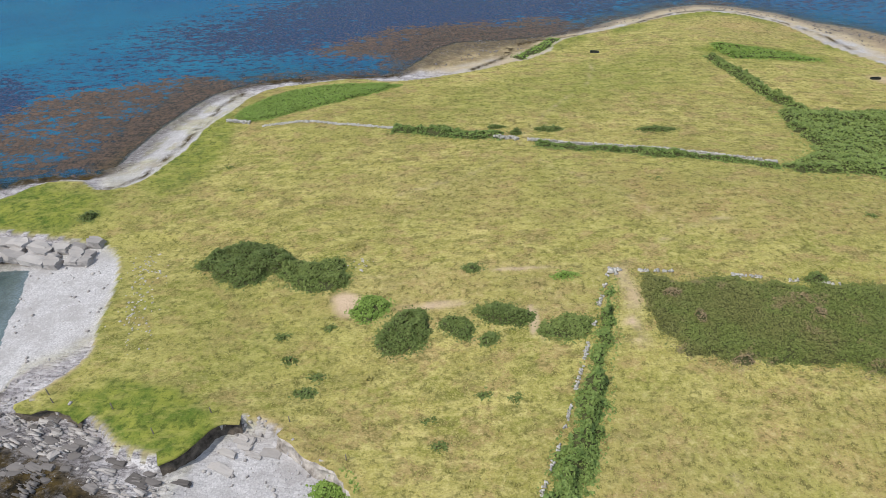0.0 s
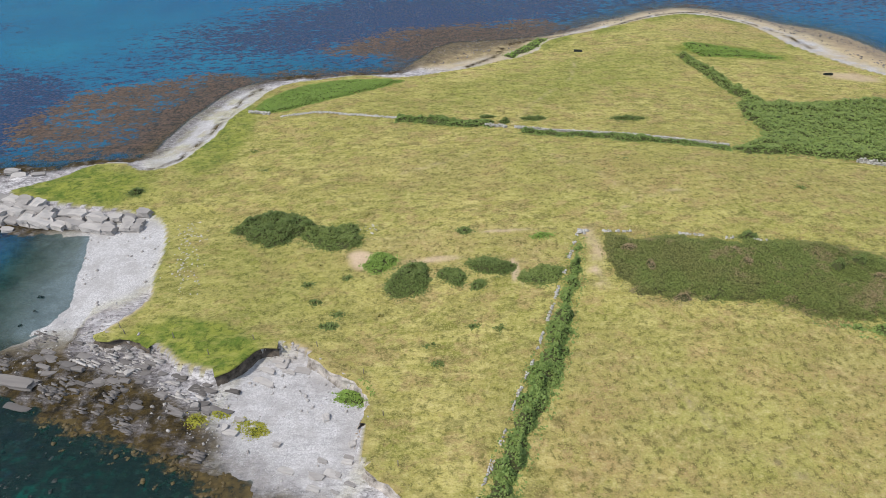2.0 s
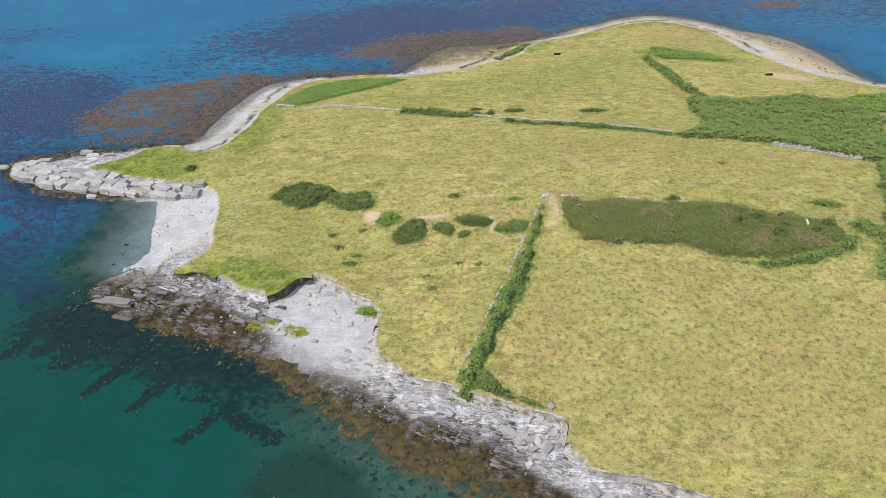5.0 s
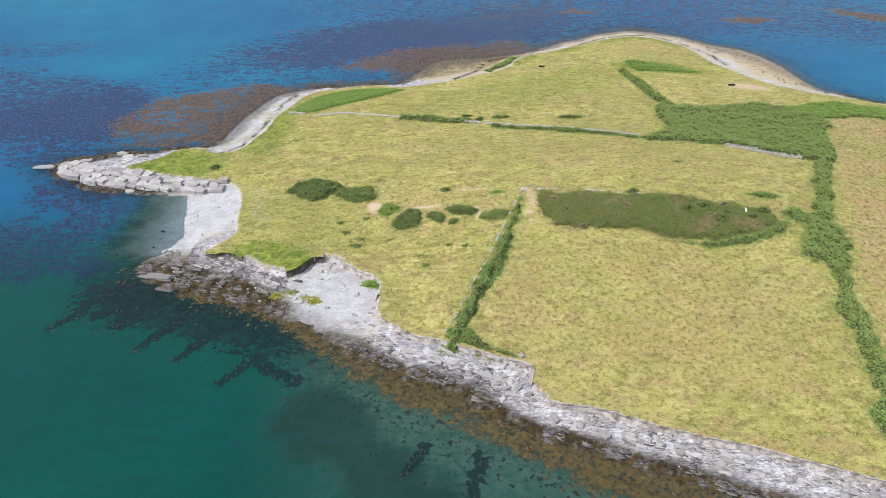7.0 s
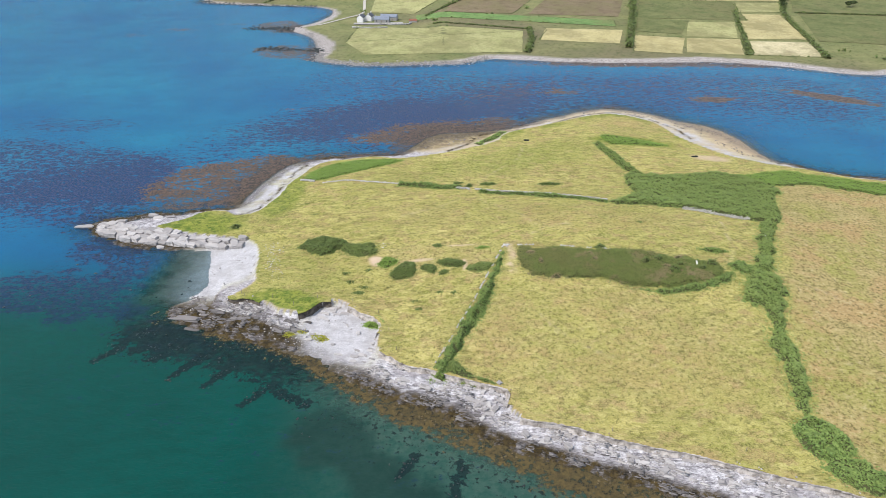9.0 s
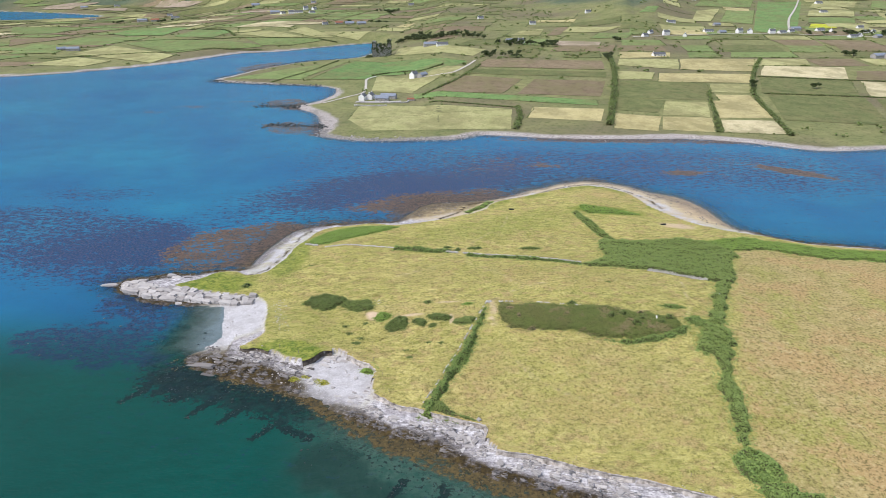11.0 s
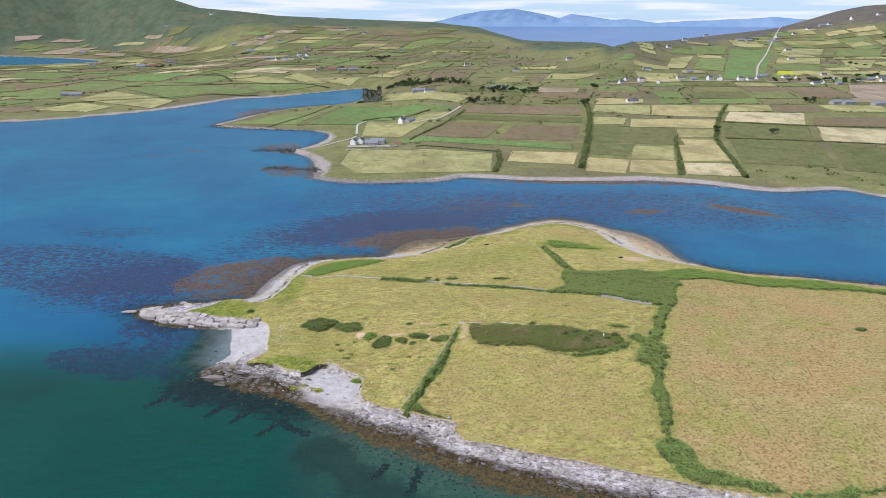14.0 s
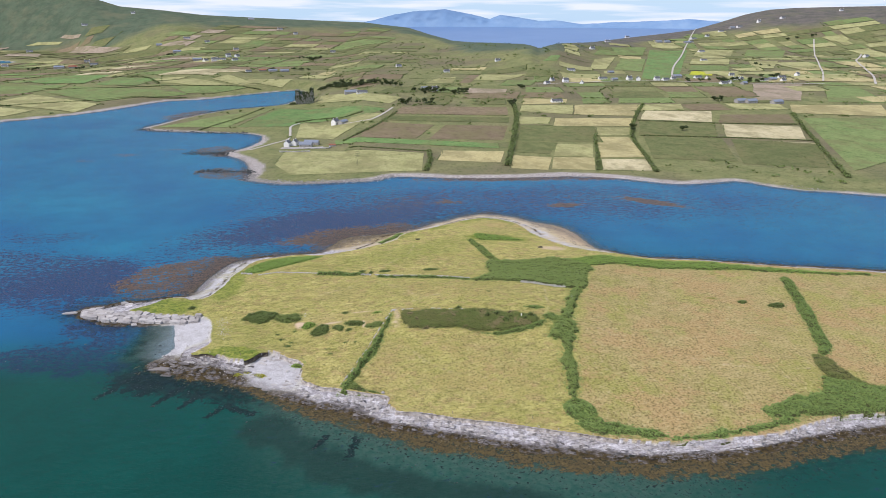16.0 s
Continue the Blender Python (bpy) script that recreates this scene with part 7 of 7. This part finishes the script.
# ---- houses ----
def build_house(long, wide, eaves, rise, wall_mat, roof_mat, label, chimneys=2, windows=3, kind="house"):
    root = tagged(new(kind), label, kind, "mainland " + kind + "s")
    bm = bmesh.new()
    x, y = long / 2, wide / 2
    prof = [(-y, -1.5), (y, -1.5), (y, eaves), (0, eaves + rise), (-y, eaves)]
    a = [bm.verts.new((-x, p, z)) for p, z in prof]
    b = [bm.verts.new((x, p, z)) for p, z in prof]
    bm.faces.new(a[::-1])
    bm.faces.new(b)
    for i in range(5):
        j = (i + 1) % 5
        bm.faces.new((a[i], a[j], b[j], b[i]))
    part("wall", bm, wall_mat, root)
    bm = bmesh.new()
    o, t = 0.35, 0.22
    prof = [(-y - o, eaves - o * rise / y), (0, eaves + rise), (y + o, eaves - o * rise / y)]
    lo = [[bm.verts.new((s * (x + 0.25), p, z + 0.03)) for p, z in prof] for s in (-1, 1)]
    hi = [[bm.verts.new((s * (x + 0.25), p, z + 0.03 + t)) for p, z in prof] for s in (-1, 1)]
    for k in (0, 1):
        bm.faces.new((hi[0][k], hi[0][k + 1], hi[1][k + 1], hi[1][k]))
        bm.faces.new((lo[0][k], lo[1][k], lo[1][k + 1], lo[0][k + 1]))
        for s in (0, 1):
            bm.faces.new((lo[s][k], lo[s][k + 1], hi[s][k + 1], hi[s][k]))
    for k in (0, 2):
        bm.faces.new((lo[0][k], lo[1][k], hi[1][k], hi[0][k]))
    bmesh.ops.recalc_face_normals(bm, faces=bm.faces)
    part("roof", bm, roof_mat, root)
    for c in range(chimneys):
        bm = bmesh.new()
        cx = (-x + 0.6) if c == 0 else (x - 0.6)
        box(bm, cx - 0.5, -0.4, eaves + rise - 0.6, cx + 0.5, 0.4, eaves + rise + 1.1)
        box(bm, cx - 0.6, -0.5, eaves + rise + 1.1, cx + 0.6, 0.5, eaves + rise + 1.3)
        part("chimney", bm, wall_mat, root)
    for i in range(windows):
        wx_ = -x + long * (i + 0.5) / windows
        for side in (-1, 1):
            bm = bmesh.new()
            if i == windows // 2 and side < 0:
                box(bm, wx_ - 0.5, side * y - 0.06, 0.0, wx_ + 0.5, side * y + 0.06, 2.05)
                part("door", bm, M_POST, root)
            else:
                box(bm, wx_ - 0.55, side * y - 0.05, 0.95, wx_ + 0.55, side * y + 0.05, 2.15)
                part("window", bm, M_GLASS, root)
    return root


def place(root, x, y, turn, size=1.0):
    m = pose(x, y, float(on_land(x, y)) + 0.2, 0, 0, turn)
    ob = copy_thing(root, m)
    ob.scale = (size, size, size)
    return ob


stock = {
    "cottage": build_house(14, 7, 3.0, 3.2, M_WHITE, M_SLATE, "white farmhouse with a dark slate roof"),
    "bungalow": build_house(19, 8.5, 3.0, 2.8, M_WHITE, M_SLATE, "long white bungalow with a slate roof", 1, 4),
    "tall": build_house(12, 8, 5.4, 3.4, M_WHITE, M_SLATE, "white two-storey house with a slate roof", 2, 3),
    "grey": build_house(16, 8, 3.2, 2.8, M_GREYWALL, M_TIN, "grey stone house with a blue-grey roof", 1, 3),
    "barn": build_house(22, 10, 4.0, 3.0, M_GREYWALL, M_TIN, "grey farm barn with a sheet roof", 0, 2, "barn"),
    "rust": build_house(18, 9, 3.6, 2.8, M_GREYWALL, M_RUST, "old barn with a rusty red roof", 0, 2, "barn"),
}
for n_, root in enumerate(stock.values()):
    root.location = (-700 - 40 * n_, 3300, -60)
VILLAGE = [("cottage", 321, 1334, 10), ("cottage", 357, 964, 30), ("tall", 405, 992, 5), ("cottage", 432, 965, 60), ("grey", 562, 1150, 10), ("bungalow", 471, 1173, 0), ("tall", 556, 1018, 15), ("tall", 574, 1012, 70),
           ("tall", 619, 1017, 0), ("bungalow", 640, 1020, 20), ("bungalow", 735, 1059, 10), ("cottage", 752, 1050, 50), ("bungalow", 741, 956, 15), ("cottage", 760, 966, 70), ("cottage", 811, 1032, 0), ("cottage", 826, 1034, 30),
           ("grey", 787, 955, 20), ("bungalow", 869, 1013, 5), ("barn", 890, 1018, 12)]
UPLAND = [("bungalow", 1530, 2287, 0), ("barn", 1500, 2290, 8), ("bungalow", 1723, 2298, 10), ("cottage", 1994, 2313, 0), ("bungalow", 1553, 1570, 20), ("barn", 1047, 1985, 10), ("barn", 1090, 2010, 10), ("barn", 1162, 1990, 0),
          ("bungalow", 1190, 2020, 30), ("bungalow", 1098, 1754, 10), ("cottage", 670, 1615, 20), ("barn", 584, 1740, 0), ("grey", 620, 1745, 10), ("tall", 783, 2055, 5), ("barn", 635, 705, 8), ("barn", 652, 702, 8)]
FAR_WEST = [("cottage", -322, 1345, 20), ("rust", -290, 1362, 10), ("barn", -262, 1352, 0), ("barn", -232, 1345, 15), ("tall", -476, 1640, 10), ("bungalow", -461, 1670, 0), ("tall", -466, 1788, 20), ("cottage", -440, 1790, 60), ("cottage", -147, 1960, 0),
            ("barn", -580, 2860, 0), ("bungalow", -409, 2567, 10), ("grey", -816, 2233, 5), ("barn", -940, 1690, 0), ("rust", -905, 1700, 12), ("bungalow", -881, 1790, 15), ("grey", -747, 940, 25), ("barn", -720, 932, 5), ("cottage", -1185, 1863, 0)]
WEST_MORE = [("barn", -1545, 2470, 0), ("bungalow", -1431, 2520, 10), ("cottage", -1092, 2800, 0), ("bungalow", -1257, 2672, 10), ("barn", -46, 866, 5), ("bungalow", -24, 842, 5), ("tall", 112, 862, 25), ("grey", 96, 880, 10), ("barn", 693, 691, 8),
             ("bungalow", 310, 720, 0), ("cottage", 1010, 2200, 0), ("cottage", -496, 2055, 10), ("barn", -700, 2050, 5), ("bungalow", 950, 1450, 0)]
VILLAGE_MORE = [("cottage", 380, 1010, 40), ("bungalow", 500, 1030, 0), ("grey", 520, 1012, 15), ("cottage", 665, 1035, 20), ("barn", 690, 1070, 5), ("cottage", 905, 1000, 15), ("bungalow", 940, 1060, 0), ("tall", 1005, 1100, 20), ("cottage", 845, 1110, 5),
                ("bungalow", 1240, 2100, 5), ("cottage", 1320, 2150, 15), ("bungalow", 1420, 2230, 0), ("tall", 1620, 2300, 10), ("cottage", 820, 1900, 0), ("bungalow", 700, 1850, 20), ("cottage", -420, 1660, 30), ("cottage", -505, 1655, 60), ("barn", -540, 1700, 10),
                ("cottage", -640, 2240, 0), ("bungalow", -730, 2300, 10), ("cottage", -330, 2450, 20), ("cottage", 60, 1300, 15), ("cottage", 170, 1180, 0), ("cottage", -1010, 2050, 10)]
for kind, x, y, turn in VILLAGE + VILLAGE_MORE + UPLAND + FAR_WEST + WEST_MORE:
    place(stock[kind], x, y, turn + 8, 1.0 if y < 1500 else 1.25)
# the farm on the point
place(stock["tall"], -106, 428, 78, 0.82)
place(stock["tall"], -98, 434, 78, 0.8)
place(stock["grey"], -84, 424, -6, 0.95)
place(stock["barn"], -78, 437, -10, 0.8)
place(stock["rust"], -52, 424, 0, 0.45)
place(stock["tall"], -57, 572, 62, 0.95)
place(stock["barn"], -46, 571, 62, 0.75)
for root in stock.values():
    for o in (*root.children_recursive, root):
        bpy.data.objects.remove(o)
M_YARD = make_plain("gravel_yard", (0.33, 0.31, 0.29), (0.46, 0.44, 0.42), 0.4)
ribbon("yard", [(-112, 414), (-85, 412), (-62, 416)], 9, M_YARD, "pale gravel yard before the farm", "yard", 0.5)


def yard_wall(points, label):
    line = curve(points, 0.9, False)
    z = on_land(line[:, 0], line[:, 1])
    co, f = stones(np.concatenate([np.column_stack([line + rng.normal(0, 0.15, line.shape), z + 0.3 + 0.5 * k_]) for k_ in range(3)]), rng.uniform(0.8, 1.3, 3 * len(line)))
    return tagged(mesh_object("yard_wall", co, f, M_STONE), label, "stone wall", "farmyard walls")


yard_wall([(-86, 411), (-70, 408), (-56, 410), (-54, 418)], "grey stone wall round the farmyard")
yard_wall([(-110, 392), (-92, 389), (-76, 391)], "low wall in the pasture below the farm")


# ---- ivy-grown castle ruin on the inlet ----
def castle():
    root = tagged(new("castle_ruin"), "tall broken castle ruin dark with ivy on a green mound", "castle ruin")
    x0, y0 = -129, 846
    root.location = (x0, y0, float(on_land(x0, y0)) - 0.5)
    root.scale = (1.0, 1.0, 1.3)
    for name, (ax, ay, bx, by, low, high) in (("curtain_wall", (-16, -7, 15, -6, 6, 13)), ("curtain_wall", (-15, 7, 15, 8, 8, 17)), ("tower", (11, -6, 16, 7, 14, 23)), ("tower", (-15, -6, -9, 2, 12, 20)), ("inner_wall", (-3, -6, -1, 7, 8, 18))):
        bm = bmesh.new()
        n = 9
        for i in range(n):
            t0, t1 = i / n, (i + 1) / n
            top = low + (high - low) * (0.5 + 0.9 * noise.noise(Vector((ax * 0.7 + i * 1.3, ay, 5.0))))
            if bx - ax > by - ay:
                box(bm, ax + (bx - ax) * t0, ay, 0, ax + (bx - ax) * t1 - 0.02, by, max(2, top))
            else:
                box(bm, ax, ay + (by - ay) * t0, 0, bx, ay + (by - ay) * t1 - 0.02, max(2, top))
        wall = part(name, bm, M_GREYWALL, root)
        n = 700
        p = np.column_stack([rng.uniform(ax - 0.7, bx + 0.7, n), rng.uniform(ay - 0.7, by + 0.7, n), rng.uniform(0.5, high * 0.95, n)])
        co, f = leaves(p, 1.7, 2.0)
        mesh_object("ivy", co, f, M_WOOD_LEAF, wall, "dark ivy sheet")
    return root


castle()
scrub("bush", [(-158, 838), (-146, 834), (-142, 842), (-152, 848)], 4.0, M_WOOD_LEAF, 1.4, 3, "dark trees beside the castle mound", "trees", "mainland trees", floor=on_land, rim=4)


# ---- trees ----
def tree(x, y, high, spread, label="dark wind-shaped broadleaf tree", mat=None):
    z = float(on_land(x, y))
    bm = bmesh.new()
    bmesh.ops.create_cone(bm, cap_ends=True, segments=7, radius1=high * 0.05, radius2=high * 0.018, depth=high * 0.7, matrix=Matrix.Translation((0, 0, high * 0.33)))
    for k_ in range(5):
        a_ = k_ * 1.257 + x
        limb = Matrix.Translation((math.cos(a_) * spread * 0.22, math.sin(a_) * spread * 0.22, high * (0.42 + 0.07 * k_))) @ Euler((math.sin(a_) * -0.8, math.cos(a_) * 0.8, 0)).to_matrix().to_4x4()
        bmesh.ops.create_cone(bm, cap_ends=True, segments=5, radius1=high * 0.02, radius2=high * 0.006, depth=high * 0.4, matrix=limb)
    mesh = bpy.data.meshes.new("tree")
    bm.to_mesh(mesh)
    bm.free()
    mesh.materials.append(M_POST)
    root = new("tree", mesh)
    root.location = (x, y, z)
    blobs = rng.normal(size=(9, 3)) * np.array((spread * 0.30, spread * 0.30, high * 0.13)) + np.array((0, 0, high * 0.68))
    n = 560
    c = blobs[rng.integers(0, 9, n)]
    v = rng.normal(size=(n, 3))
    v /= np.linalg.norm(v, axis=1, keepdims=True)
    co, f = leaves(c + v * (rng.random((n, 1)) ** 0.4) * np.array((spread * 0.24, spread * 0.24, high * 0.17)), spread * 0.13, 1.4)
    mesh_object("crown", co, f, mat or M_WOOD_LEAF, root)
    return tagged(root, label, "tree", "mainland trees")


WOODS = [(-89, 1030, 40, 18, 14), (-69, 1005, 34, 16, 14), (-36, 965, 36, 16, 16), (5, 980, 44, 18, 10), (96, 866, 26, 12, 8), (157, 844, 20, 8, 4), (231, 701, 10, 20, 5), (-186, 1727, 60, 14, 8), (-1024, 1707, 30, 10, 4), (30, 940, 26, 16, 6), (80, 716, 44, 14, 9), (112, 842, 30, 14, 7), (160, 822, 30, 10, 5), (288, 890, 6, 6, 2), (770, 1010, 40, 16, 8), (815, 985, 24, 12, 4)]
WOODS_FAR = [(1132, 2049, 50, 20, 5), (620, 724, 16, 8, 3), (1049, 1332, 16, 30, 4), (-855, 1646, 30, 14, 4), (-190, 1682, 60, 24, 9), (-271, 1375, 40, 14, 5), (-212, 1380, 40, 14, 5), (350, 470, 6, 8, 2), (690, 1000, 30, 8, 3), (420, 470, 4, 4, 1), (850, 1000, 30, 8, 4),
             (-700, 1990, 40, 16, 4), (1600, 1950, 120, 16, 8), (930, 1080, 50, 16, 5)]
for x, y, sx_, sy_, n in WOODS + WOODS_FAR:
    for _ in range(n):
        tree(x + random.gauss(0, sx_ * 0.5), y + random.gauss(0, sy_ * 0.5), random.uniform(5.5, 9.5), random.uniform(6, 10))
# scattered gorse and thorn over the rough ground
p = []
while len(p) < 2600:
    a_, r_ = radians(random.uniform(-38, 42)), random.uniform(620, 2500) ** 1.0
    x, y = HUB[0] + r_ * math.sin(a_), HUB[1] + r_ * math.cos(a_)
    p.append((x, y))
p = np.array(p)
sh = distance(p[:, 0], p[:, 1], SHORE_LINE)
p = p[(sh > 25) & (distance(p[:, 0], p[:, 1], BAY_LINE) < -40) & (rough(p[:, 0], p[:, 1], 180, 14, 3) > 0.45)]
for t in taken:
    p = p[distance(p[:, 0], p[:, 1], t) < -4]
c = np.repeat(p, 14, 0) + rng.normal(0, 2.2, (len(p) * 14, 2))
co, f = leaves(np.column_stack([c, on_land(c[:, 0], c[:, 1]) + rng.uniform(0.4, 2.6, len(c))]), 2.2, 0.9)
tagged(mesh_object("gorse_scatter", co, f, M_BUSH), "scattered dark gorse and thorn on rough pasture", "gorse", kind="stuff")


# ---- rocks of the mainland shore ----
def shore_rocks(name, points, count, spread, low, high, mat, label):
    line = curve(points, 3.0, False)
    q = line[rng.integers(0, len(line), count)] + rng.normal(0, spread, (count, 2))
    z = np.maximum(on_land(q[:, 0], q[:, 1]), -0.3)
    s = low + (high - low) * rng.random(count) ** 2
    co, f = stones(np.column_stack([q, z + s * 0.1]), s, 0.5, 0.35)
    return tagged(mesh_object(name, co, f, mat), label, "rocks", kind="stuff")


shore_rocks("shore_rocks", [(-122, 285), (-118, 264), (-80, 249), (-40, 250), (-5, 254), (18, 269)], 1800, 3.0, 0.4, 1.7, M_SHORE, "pale broken rocks along the mainland point")
shore_rocks("shore_rocks", [(-150, 372), (-134, 330), (-124, 290)], 700, 4.0, 0.3, 1.2, M_SHORE, "pale stones on the farm shore")
shore_rocks("shore_rocks", [(-176, 397), (-190, 404), (-215, 402)], 260, 6.0, 0.8, 3.2, M_DARKROCK, "dark weedy reef off the farm shore")
shore_rocks("shore_rocks", [(-128, 300), (-150, 304), (-178, 306)], 260, 4.0, 0.8, 3.0, M_DARKROCK, "dark weedy ledge off the point")
shore_rocks("shore_rocks", [(60, 258), (130, 253), (200, 255), (290, 216), (350, 221), (430, 170)], 900, 3.0, 0.4, 1.4, M_SHORE, "grey tideline stones along the far shore")
shore_rocks("shore_rocks", [(-329, 583), (-300, 566), (-240, 551), (-180, 540)], 300, 3.0, 0.6, 2.4, M_DARKROCK, "dark stones round the low headland")
shore_rocks("shore_rocks", [(-300, 690), (-290, 740), (-262, 790), (-200, 832)], 260, 7.0, 0.6, 2.6, M_DARKROCK, "dark weedy stones in the inlet")
